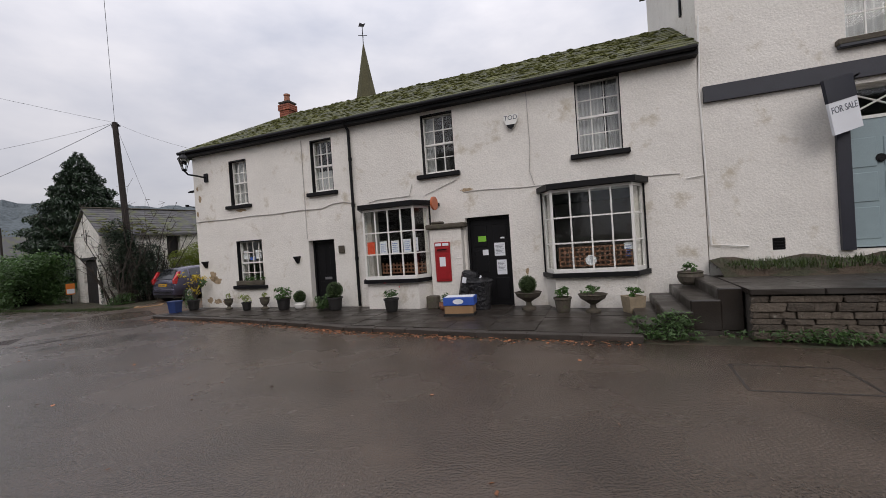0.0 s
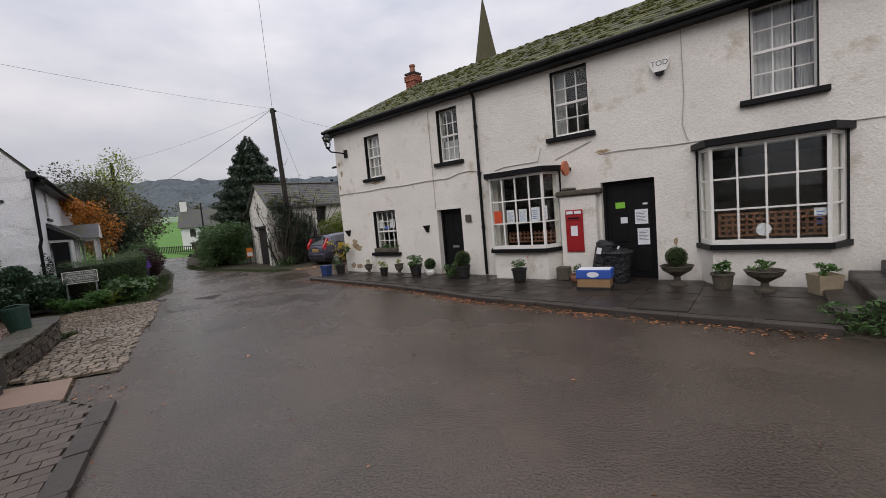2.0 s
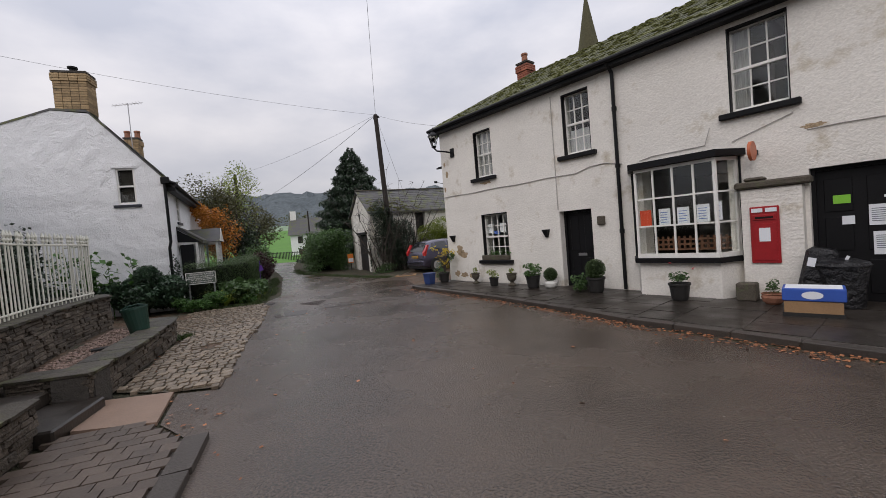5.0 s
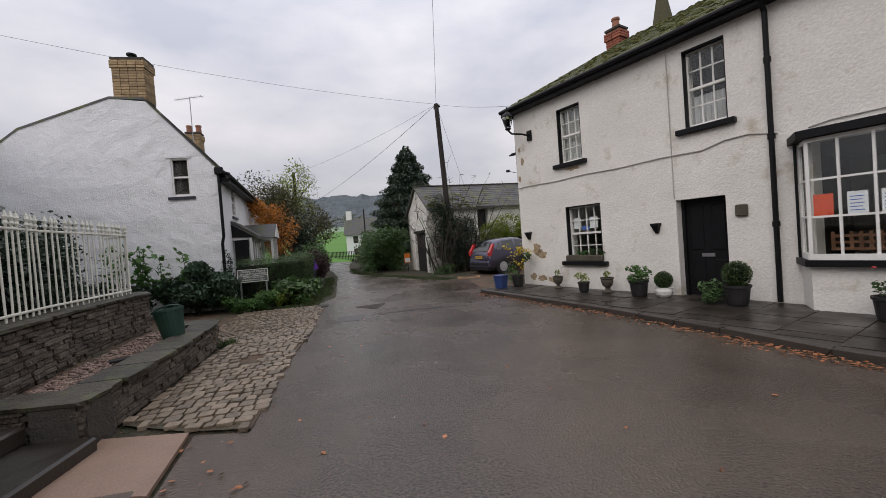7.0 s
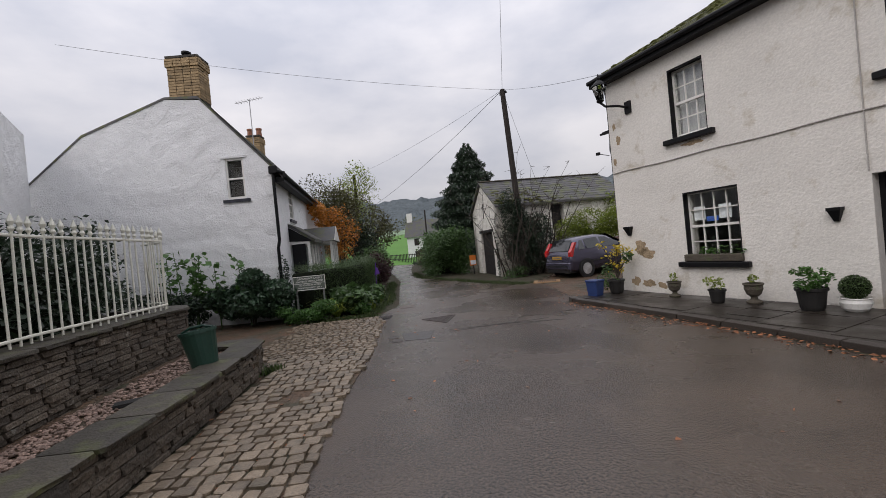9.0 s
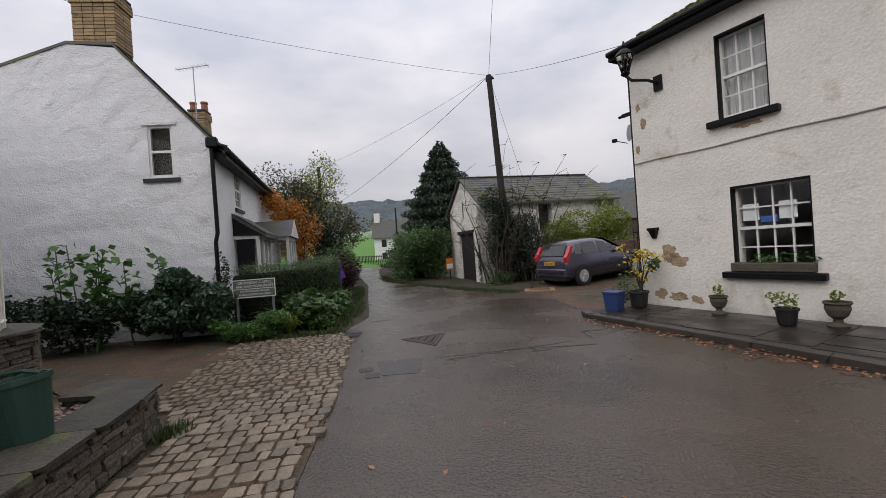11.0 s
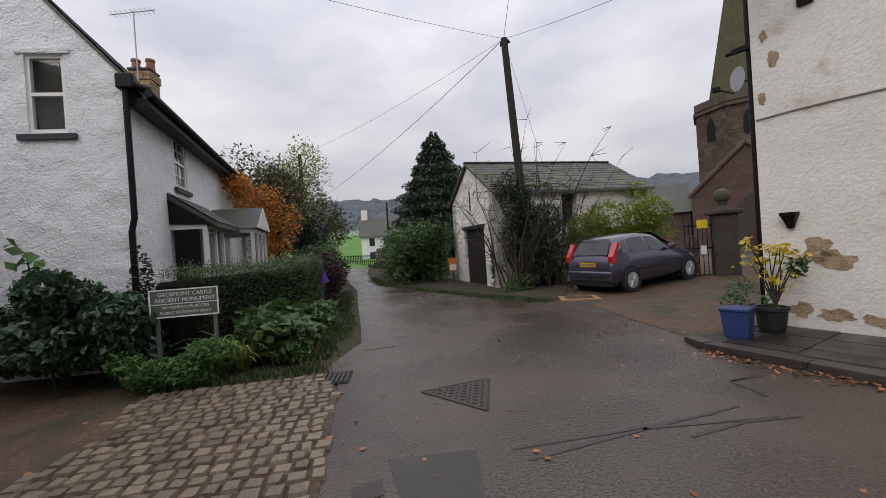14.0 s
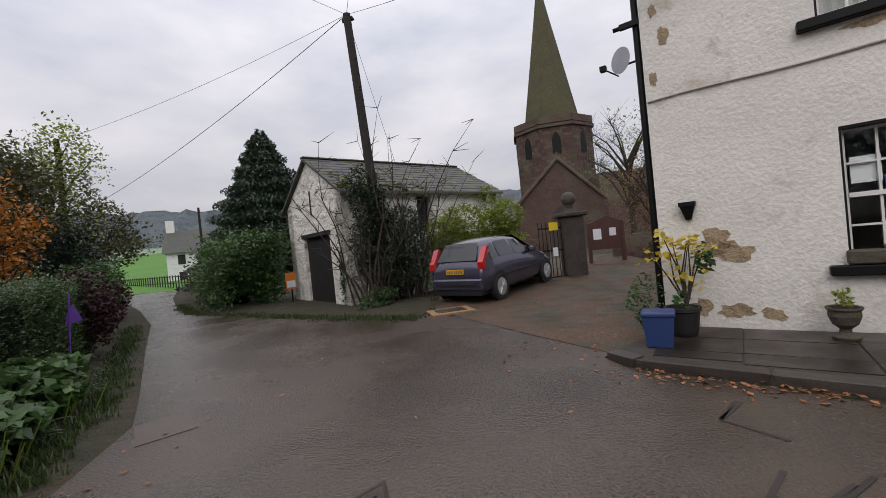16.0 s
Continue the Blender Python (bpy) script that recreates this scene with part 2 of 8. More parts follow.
PURPLE = material("purple_cloth", (0.12, 0.04, 0.3), 0.7, vary=0.15, bump=0.1)
CURTAIN = material("pale_curtain", (0.5, 0.5, 0.5), 0.9, vary=0.1, scale=6, bump=0.15)
# The dimness of the rooms is put into this near-black colour.
DARK_ROOM = material("painted_dim_interior", (0.03, 0.026, 0.022), 0.9, vary=0.2, bump=0.05)
LATTICE = material("brown_lattice", (0.2, 0.09, 0.045), 0.6, vary=0.2, bump=0.1)
CABLE = material("painted_cable", (0.42, 0.4, 0.37), 0.7, vary=0.25, scale=4, bump=0.05)
PIER = material("dark_weathered_pier", (0.06, 0.05, 0.042), 0.85, vary=0.4, scale=5, fine=40, bump=0.6, dist=0.02)
GLASS = glass_material("window_glass")
DARK_GLASS = glass_material("tinted_car_glass", (0.25, 0.28, 0.28))
CAR_BLACK_GLASS = material("dark_car_glass", (0.012, 0.014, 0.015), 0.06, vary=0.1, bump=0, spec=0.8)
GRASS = leafy("grass_blades", (0.045, 0.07, 0.018))
FIELD = material("bright_pasture", (0.075, 0.2, 0.022), 0.9, vary=0.2, scale=0.12, fine=2.5, bump=0.3, dist=0.1)
VERGE = material("mossy_verge", (0.042, 0.042, 0.02), 0.9, vary=0.45, scale=2.5, fine=40, bump=0.9, dist=0.04, stain=(0.07, 0.048, 0.03), stain_at=0.53, stain_scale=2)
LEAF_DARK = leafy("dark_evergreen_leaf", (0.028, 0.048, 0.027), 0.55, 0.35, 0.15)
LEAF_LAUREL = leafy("laurel_leaf", (0.045, 0.085, 0.046), 0.5, 0.32, 0.15)
LEAF_GREEN = leafy("fresh_green_leaf", (0.06, 0.14, 0.028), 0.45)
LEAF_MID = leafy("mid_green_leaf", (0.06, 0.115, 0.034), 0.5)
LEAF_LIME = leafy("yellow_green_leaf", (0.19, 0.24, 0.035), 0.45)
LEAF_YELLOW = leafy("yellow_leaf", (0.55, 0.42, 0.04), 0.3)
LEAF_ORANGE = leafy("orange_autumn_leaf", (0.42, 0.17, 0.025), 0.5)
LEAF_BROWN = leafy("brown_autumn_leaf", (0.13, 0.075, 0.032), 0.5)
LEAF_FALLEN = leafy("fallen_leaf", (0.26, 0.1, 0.04), 0.6, 0.6, 0.0)
LEAF_RED = leafy("dark_red_leaf", (0.04, 0.012, 0.014), 0.5)
LEAF_OLIVE = leafy("olive_scrub_leaf", (0.075, 0.075, 0.03), 0.5)
BOX_LEAF = leafy("clipped_box_leaf", (0.06, 0.1, 0.032), 0.55)
# Distance haze is put into these greyed, paled base colours.
HILL_WOOD = material("hill_woods_painted_haze", (0.13, 0.15, 0.16), 1.0, vary=0.28, scale=0.06, fine=0.35, bump=0.8, dist=3.0, spec=0.0)
HILL_FIELD = material("hill_field_painted_haze", (0.22, 0.29, 0.2), 1.0, vary=0.25, scale=0.02, fine=0.2, bump=0.4, dist=2.0, spec=0.0)
PETAL_RED = leafy("red_petal", (0.45, 0.04, 0.05), 0.3)
GRAVEL = material("pinkish_gravel", (0.24, 0.165, 0.13), 0.7, vary=0.4, scale=8, fine=60, bump=0.4, per_island=0.4)


# ---- mesh helpers ----
def bm_new():
    return bmesh.new()


def link_mesh(name, bm, mat, smooth=False):
    me = bpy.data.meshes.new(name)
    bm.normal_update()
    bm.to_mesh(me)
    bm.free()
    me.materials.append(mat)
    if smooth:
        for f in me.polygons:
            f.use_smooth = True
    return me


def part(name, bm, mat, parent=None, label="", m=None, smooth=False):
    ob = new(name, link_mesh(name, bm, mat, smooth))
    if parent is not None:
        ob.parent = parent
    if m is not None:
        ob.matrix_basis = m
    if label:
        ob["label"] = label
    return ob


def thing(name, m, label, category, group="", kind=""):
    return tagged(place(new(name), m), label, category, group, kind)


def place(ob, m):
    ob.matrix_basis = m
    return ob


def box(bm, x0, x1, y0, y1, z0, z1, m=None, bevel=0.0):
    g = bmesh.ops.create_cube(bm, size=1.0)
    vs = g["verts"]
    t = Matrix.Translation(((x0 + x1) / 2, (y0 + y1) / 2, (z0 + z1) / 2)) @ Matrix.Diagonal((x1 - x0, y1 - y0, z1 - z0, 1))
    bmesh.ops.transform(bm, matrix=t, verts=vs)
    if bevel:
        es = list({e for v in vs for e in v.link_edges})
        r = bmesh.ops.bevel(bm, geom=es, offset=bevel, segments=1, affect="EDGES", profile=0.5)
        vs = list({v for f in r["faces"] for v in f.verts} | {v for v in vs if v.is_valid})
    if m is not None:
        bmesh.ops.transform(bm, matrix=m, verts=vs)
    return vs


def rod(bm, a, b, r0, r1=None, seg=8):
    a, b = Vector(a), Vector(b)
    d = b - a
    m = Matrix.Translation((a + b) / 2) @ d.to_track_quat("Z", "Y").to_matrix().to_4x4()
    bmesh.ops.create_cone(bm, cap_ends=True, segments=seg, radius1=r0, radius2=r0 if r1 is None else r1, depth=d.length, matrix=m)


def tube(bm, pts, r, seg=6):
    pts = [Vector(p) for p in pts]
    rings = []
    for k, p in enumerate(pts):
        d = (pts[min(k + 1, len(pts) - 1)] - pts[max(k - 1, 0)]).normalized()
        u = d.orthogonal().normalized() if not rings else (axis - d * axis.dot(d)).normalized()
        axis = u
        w = d.cross(u)
        rings.append([bm.verts.new(p + (u * math.cos(2 * math.pi * j / seg) + w * math.sin(2 * math.pi * j / seg)) * r) for j in range(seg)])
    for a, b in zip(rings, rings[1:]):
        for j in range(seg):
            bm.faces.new((a[j], a[(j + 1) % seg], b[(j + 1) % seg], b[j]))
    bm.faces.new(list(reversed(rings[0])))
    bm.faces.new(rings[-1])


def lathe(bm, profile, seg=20, m=None):
    rings = []
    for r, z in profile:
        rings.append([bm.verts.new((r * math.cos(2 * math.pi * k / seg), r * math.sin(2 * math.pi * k / seg), z)) for k in range(seg)])
    for a, b in zip(rings, rings[1:]):
        for k in range(seg):
            bm.faces.new((a[k], a[(k + 1) % seg], b[(k + 1) % seg], b[k]))
    bm.faces.new(list(reversed(rings[0])))
    bm.faces.new(rings[-1])
    if m is not None:
        bmesh.ops.transform(bm, matrix=m, verts=[v for r in rings for v in r])


def prism(bm, poly, z0, z1, m=None):
    lo = [bm.verts.new((x, y, z0)) for x, y in poly]
    hi = [bm.verts.new((x, y, z1)) for x, y in poly]
    bm.faces.new(list(reversed(lo)))
    bm.faces.new(hi)
    for k in range(len(poly)):
        bm.faces.new((lo[k], lo[(k + 1) % len(poly)], hi[(k + 1) % len(poly)], hi[k]))
    if m is not None:
        bmesh.ops.transform(bm, matrix=m, verts=lo + hi)


def upright(bm, poly, y0, y1, m=None):
    """A slab whose outline is given in x and z, from y0 to y1."""
    a = [bm.verts.new((x, y0, z)) for x, z in poly]
    b = [bm.verts.new((x, y1, z)) for x, z in poly]
    bm.faces.new(a)
    bm.faces.new(list(reversed(b)))
    for k in range(len(poly)):
        bm.faces.new((a[(k + 1) % len(poly)], a[k], b[k], b[(k + 1) % len(poly)]))
    if m is not None:
        bmesh.ops.transform(bm, matrix=m, verts=a + b)


def pierced(bm, x0, x1, z0, z1, y0, y1, holes):
    """A wall slab from y0 (front) to y1 with rectangular holes (x0, x1, z0, z1) through it."""
    xs = sorted({x0, x1, *[h[0] for h in holes], *[h[1] for h in holes]})
    zs = sorted({z0, z1, *[h[2] for h in holes], *[h[3] for h in holes]})
    cache = {}
    def v(x, y, z):
        k = (round(x, 4), y, round(z, 4))
        if k not in cache:
            cache[k] = bm.verts.new((x, y, z))
        return cache[k]
    def solid(i, j):
        if not (0 <= i < len(xs) - 1 and 0 <= j < len(zs) - 1):
            return False
        cx, cz = (xs[i] + xs[i + 1]) / 2, (zs[j] + zs[j + 1]) / 2
        return not any(h[0] < cx < h[1] and h[2] < cz < h[3] for h in holes)
    for i in range(len(xs) - 1):
        for j in range(len(zs) - 1):
            if not solid(i, j):
                continue
            a, b, c, d = xs[i], xs[i + 1], zs[j], zs[j + 1]
            bm.faces.new((v(a, y0, c), v(b, y0, c), v(b, y0, d), v(a, y0, d)))
            bm.faces.new((v(a, y1, d), v(b, y1, d), v(b, y1, c), v(a, y1, c)))
            if not solid(i - 1, j):
                bm.faces.new((v(a, y0, d), v(a, y1, d), v(a, y1, c), v(a, y0, c)))
            if not solid(i + 1, j):
                bm.faces.new((v(b, y0, c), v(b, y1, c), v(b, y1, d), v(b, y0, d)))
            if not solid(i, j - 1):
                bm.faces.new((v(a, y0, c), v(a, y1, c), v(b, y1, c), v(b, y0, c)))
            if not solid(i, j + 1):
                bm.faces.new((v(b, y0, d), v(b, y1, d), v(a, y1, d), v(a, y0, d)))


def leaf_mesh(name, centres, sizes, mat, seed=1, droop=0.3, aspect=0.55):
    """One mesh of folded leaves, one island each."""
    rng = np.random.default_rng(seed)
    c = np.asarray(centres, float)
    n = len(c)
    s = np.broadcast_to(np.asarray(sizes, float), (n,)) * rng.uniform(0.65, 1.3, n)
    az, el, tw = rng.uniform(0, 2 * np.pi, n), rng.normal(-droop, 0.5, n), rng.normal(0, 0.6, n)
    f = np.stack([np.cos(az) * np.cos(el), np.sin(az) * np.cos(el), np.sin(el)], 1)
    h = np.stack([-np.sin(az), np.cos(az), np.zeros(n)], 1)
    u = np.cross(f, h)
    h = h * np.cos(tw)[:, None] + u * np.sin(tw)[:, None]
    u = np.cross(f, h)
    s = s[:, None]
    p0 = c - f * s * 0.5
    p1 = c + h * s * aspect * 0.5 + u * s * 0.08
    p2 = c + f * s * 0.5
    p3 = c - h * s * aspect * 0.5 + u * s * 0.08
    verts = np.stack([p0, p1, p2, p3], 1).reshape(-1, 3)
    k = np.arange(n)[:, None] * 4
    faces = np.concatenate([k + [0, 1, 2], k + [0, 2, 3]], 1).reshape(-1, 3)
    me = bpy.data.meshes.new(name)
    me.from_pydata(verts.tolist(), [], faces.tolist())
    me.materials.append(mat)
    return me


def clump(centre, radii, n, seed, lumps=9, shell=0.55, flat=0.0):
    """Points over an uneven, lumpy crown."""
    rng = np.random.default_rng(seed)
    out = []
    lc = rng.normal(0, 1, (lumps, 3))
    lc /= np.linalg.norm(lc, axis=1)[:, None]
    lc *= rng.uniform(0.35, 0.75, lumps)[:, None]
    lr = rng.uniform(0.3, 0.55, lumps)
    which = rng.integers(0, lumps, n)
    d = rng.normal(0, 1, (n, 3))
    d /= np.linalg.norm(d, axis=1)[:, None]
    r = rng.uniform(shell, 1.05, n) ** 0.6
    q = lc[which] + d * (lr[which] * r)[:, None]
    q = np.asarray(centre) + q * np.asarray(radii)
    return q


# ---- ground ----
def sheet(name, pts, z, mat, label, category, thick=0.0):
    bm = bm_new()
    vs = [bm.verts.new((x, y, z)) for x, y in pts]
    f = bm.faces.new(vs)
    if f.normal.z < 0:
        f.normal_flip()
    if thick:
        r = bmesh.ops.extrude_face_region(bm, geom=[f])
        bmesh.ops.translate(bm, vec=(0, 0, -thick), verts=[v for v in r["geom"] if isinstance(v, bmesh.types.BMVert)])
        bmesh.ops.recalc_face_normals(bm, faces=bm.faces)
    return tagged(part(name, bm, mat), label, category, kind="structure")


def ground_height(x, y):
    """Flat round the houses; the land falls into the valley to the north-west and rises again far off."""
    far = max(0.0, math.hypot(x, y - 5) - 60)
    return -0.02 - 0.00004 * far * far if far < 150 else -0.02 - 0.9


bm = bm_new()
STEP = [0, 15, 30, 45, 60, 80, 110, 160, 250, 500, 1500]
AX = sorted({-k for k in STEP} | set(STEP))
GV = [[bm.verts.new((x - 5, y + 10, ground_height(x - 5, y + 10))) for y in AX] for x in AX]
for i in range(len(AX) - 1):
    for j in range(len(AX) - 1):
        bm.faces.new((GV[i][j], GV[i + 1][j], GV[i + 1][j + 1], GV[i][j + 1]))
tagged(part("ground", bm, VERGE), "rough grassy ground with moss and bare earth", "ground", kind="structure")

ROAD_LEFT = [(9.0, -9.0), (-1.2, 0.0), (-3.3, 2.36), (-4.45, 3.5), (-5.2, 3.65), (-5.95, 4.3), (-5.5, 4.55), (-7.2, 6.26), (-8.5, 7.74), (-9.5, 8.73), (-10.66, 9.98), (-11.4, 10.45), (-11.98, 11.66), (-12.75, 12.43), (-15.4, 14.96), (-18.4, 17.9), (-23.2, 21.9), (-27.5, 25.2), (-36, 33)]
ROAD_RIGHT = [(-35, 36), (-26.5, 26.8), (-22.2, 22.6), (-18.9, 19.6), (-14.8, 17.7), (-12.1, 16.65), (-10.5, 16.2), (-10.4, 17.2), (-10.9, 19.8), (-9.6, 22.2), (-8, 27), (-4.5, 27), (-3.9, 20), (-6.2, 15.2), (-7.5, 13.2), (-7.3, 12.7), (-5.5, 11.6), (-3.5, 10.4), (-1.8, 9.1), (-0.8, 8.3), (1.7, 6.8), (4.1, 5.6), (7.6, 3.9), (12, 1.5), (22, -4.5), (22, -9)]
sheet("road", ROAD_LEFT + ROAD_RIGHT, 0.0, ASPHALT, "wet dark brown-grey asphalt village road with patches", "road")
bm = bm_new()
DRIVE = [(-7.2, 13.1), (-6.2, 15.4), (-4.0, 20.5), (-4.6, 26.8), (-7.9, 26.8), (-9.4, 22.2), (-10.6, 19.7), (-10.3, 17.3), (-9.6, 16.2), (-8.4, 14.6)]
drive = sheet("drive", DRIVE, 0.006, DIRT, "wet muddy lane with stones leading to the churchyard", "lane")
bm = bm_new()
bm.from_mesh(drive.data)
bmesh.ops.triangulate(bm, faces=bm.faces)
for _ in range(3):
    bmesh.ops.subdivide_edges(bm, edges=list(bm.edges), cuts=1, use_grid_fill=True)
for w_ in bm.verts:
    w_.co.z = 0.006 + 0.045 * max(0.0, min(w_.co.y, 25) - 17.9)
bm.to_mesh(drive.data)
bm.free()
sheet("dirt_track", [(-10.3, 9.6), (-9.3, 6.4), (-10.4, 6.3), (-13.4, 6.3), (-22, 4.5), (-23, 7), (-16, 8.0), (-12.6, 9.0), (-11.4, 10.3)], 0.004, DIRT, "wet brown earth track beside the cobbles", "track")

# raised pavement along the shop, with its kerb and flagstones
KERB_LINE = [(-7.45, 13.15), (-7.25, 12.85), (-5.5, 11.8), (-3.5, 10.55), (-1.78, 9.3), (-0.8, 8.5), (0.5, 7.75), (1.76, 6.98), (4.15, 5.72)]
HB, HV, HIN = Vector((-0.796, 11.491, 0)), Vector((0.9003, -0.4354, 0)), Vector((0.4354, 0.9003, 0))
HM = Matrix.Translation(HB) @ Euler((0, 0, math.atan2(-0.4354, 0.9003))).to_matrix().to_4x4()


def hw(s, d, z=0.0):
    """House coordinates: s along the front, d out towards the road."""
    return HB + HV * s - HIN * d + Vector((0, 0, z))


PV = 0.075
pave_poly = KERB_LINE + [tuple(hw(7.0, 2.7)[:2]), tuple(hw(8.4, 2.4)[:2]), tuple(hw(8.4, 0.02)[:2]), tuple(hw(-6.3, 0.02)[:2])]
pavement = sheet("pavement", pave_poly, PV - 0.012, MORTAR, "raised wet stone pavement in front of the shop", "pavement", 0.09)

# ---- the shop terrace ----
shop = thing("terraced_house", HM, "long white rendered two-storey house and village shop, black trim", "house")
SL, SR, EAVE, DEPTH = -6.35, 8.5, 5.3, 5.6
UP = [(-4.7, -3.95, 3.38, 4.83), (-1.42, -0.66, 3.45, 4.99), (2.19, 3.08, 3.53, 5.09), (6.07, 7.02, 3.52, 5.2)]
G1 = (-4.6, -3.52, 0.78, 2.22)
D1 = (-1.7, -0.78, 0.05, 2.05)
D2 = (3.26, 4.39, 0.05, 2.31)
BAYS = [(0.3, 2.28), (5.2, 7.35)]
bm = bm_new()
pierced(bm, SL, SR, -0.1, EAVE, 0.0, 0.4, UP + [G1, D1, D2, (0.5, 2.1, 0.85, 2.75), (5.4, 7.15, 0.82, 2.7)])
part("wall", bm, RENDER_WHITE, shop, "uneven white lime-washed render")
bm = bm_new()
box(bm, SL, SL + 0.4, 0.4, DEPTH, -0.1, EAVE)
box(bm, SR - 0.3, SR, 0.4, DEPTH, -0.1, EAVE)
box(bm, SL, SR, DEPTH, DEPTH + 0.3, -0.1, EAVE)
part("wall", bm, RENDER_WHITE, shop)
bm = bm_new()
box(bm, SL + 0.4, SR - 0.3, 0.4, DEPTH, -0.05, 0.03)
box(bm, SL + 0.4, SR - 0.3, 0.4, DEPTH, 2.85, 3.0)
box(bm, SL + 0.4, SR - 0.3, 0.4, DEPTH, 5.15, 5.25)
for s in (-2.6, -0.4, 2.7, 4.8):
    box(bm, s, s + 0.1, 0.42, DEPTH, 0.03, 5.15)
part("room", bm, DARK_ROOM, shop, "room linings coloured near-black to stand for dim rooms")


def roof_point(s, k, ridge_s0, ridge_z):
    """k runs from 0 at the eave to 1 at the ridge; the left end is hipped."""
    y = -0.22 + k * 3.05
    z = EAVE - 0.02 + k * (ridge_z - EAVE)
    return y, z


RIDGE = 7.05
HIP = 2.3


def slated(bm, rows, length, rise, run, x0f, x1f, y0, z0, w, rng, t=0.014, lift=0.02):
    """Overlapping slates laid in courses from the eave up."""
    for r in range(rows):
        k0, k1 = r / rows, (r + 1.35) / rows
        a, b = x0f(k0), x1f(k0)
        x = a - rng.uniform(0, w * 0.5)
        while x < b:
            e = x + w * rng.uniform(0.85, 1.12)
            p, q = max(x, a), min(e - 0.006, b)
            if q - p > 0.05:
                j = rng.uniform(-0.006, 0.006)
                vs = [bm.verts.new((px, y0 + run * k, z0 + rise * k + dz + j)) for px, k, dz in ((p, k0, lift + t), (q, k0, lift + t), (q, k1, t), (p, k1, t), (p, k0, lift - t), (q, k0, lift - t))]
                bm.faces.new(vs[:4])
                bm.faces.new((vs[4], vs[5], vs[1], vs[0]))
            x = e


rng = random.Random(4)
bm = bm_new()
slated(bm, 13, 0, RIDGE - EAVE, 3.05, lambda k: SL - 0.25 + HIP * k, lambda k: SR, -0.24, EAVE + 0.05, 0.42, rng)
roof = part("roof", bm, MOSSY_SLATE, shop, "slate roof thick with green moss")
bm = bm_new()
a = [(SL - 0.25, -0.24, EAVE + 0.04), (SR, -0.24, EAVE + 0.04), (SR, 2.81, RIDGE + 0.02), (SL - 0.25 + HIP, 2.81, RIDGE + 0.02), (SL - 0.25, DEPTH + 0.5, EAVE + 0.04), (SR, DEPTH + 0.5, EAVE + 0.04)]
vs = [bm.verts.new(p) for p in a]
for q in ((0, 1, 2, 3), (4, 0, 3), (5, 4, 3, 2), (0, 4, 5, 1)):
    bm.faces.new([vs[k] for k in q])
part("roof_deck", bm, SLATE, shop)
bm = bm_new()
for _ in range(900):
    k = rng.random() ** 0.8
    x = rng.uniform(SL + HIP * k, SR)
    r = rng.uniform(0.03, 0.085)
    bmesh.ops.create_icosphere(bm, subdivisions=1, radius=r, matrix=Matrix.Translation((x, -0.24 + 3.05 * k, EAVE + 0.07 + (RIDGE - EAVE) * k)) @ Matrix.Diagonal((1.5, 1.2, 0.45, 1)))
part("moss", bm, MOSS, roof, "cushions of yellow-green moss")
bm = bm_new()
box(bm, SL - 0.25, SR - 0.02, -0.26, -0.02, EAVE - 0.13, EAVE + 0.04)
box(bm, SL - 0.27, SL - 0.02, -0.26, DEPTH, EAVE - 0.13, EAVE + 0.04)
part("fascia", bm, BLACK_PAINT, shop, "black fascia board under the eaves")
bm = bm_new()
rod(bm, (SL - 0.25, -0.31, EAVE - 0.01), (SR - 0.05, -0.31, EAVE - 0.01), 0.055, seg=10)
part("gutter", bm, BLACK_PAINT, shop, "black half-round gutter")
bm = bm_new()
tube(bm, [(0, -0.3, 5.25), (0, -0.08, 5.05), (0, -0.07, 0.1)], 0.042, 10)
for z in (1.4, 2.9, 4.2):
    rod(bm, (0, -0.07, z), (0, -0.07, z + 0.09), 0.056, seg=10)
part("downpipe", bm, BLACK_PAINT, shop, "black cast-iron downpipe")
bm = bm_new()
tube(bm, [(SL - 0.06, 0.1, 5.15), (SL - 0.06, 0.12, 0.1)], 0.042, 10)
part("downpipe", bm, BLACK_PAINT, shop)
bm = bm_new()
pts = [(SL + 0.02 + k * 0.4, -0.018, 2.97 + 0.012 * math.sin(k * 1.3) + (0.10 if -0.9 < SL + k * 0.4 < 0.0 else 0) - max(0, (SL + k * 0.4 - 3.4)) * 0.03) for k in range(37)]
tube(bm, pts[:17], 0.013, 5)
tube(bm, [pts[17], (0.75, -0.018, 3.02), (1.75, -0.018, 3.03), (1.85, -0.018, 3.35)], 0.01, 5)
tube(bm, pts[24:], 0.01, 5)
tube(bm, [(4.98, -0.015, 5.15), (5.0, -0.015, 3.9), (4.95, -0.02, 3.3), (5.05, -0.02, 2.95)], 0.009, 5)
tube(bm, [(-1.72, -0.015, 5.05), (-1.72, -0.015, 2.1)], 0.011, 5)
tube(bm, [(2.2, -0.018, 3.0), (3.1, -0.018, 3.3)], 0.008, 5)
part("cable", bm, CABLE, shop, "grey cables clipped along the wall")


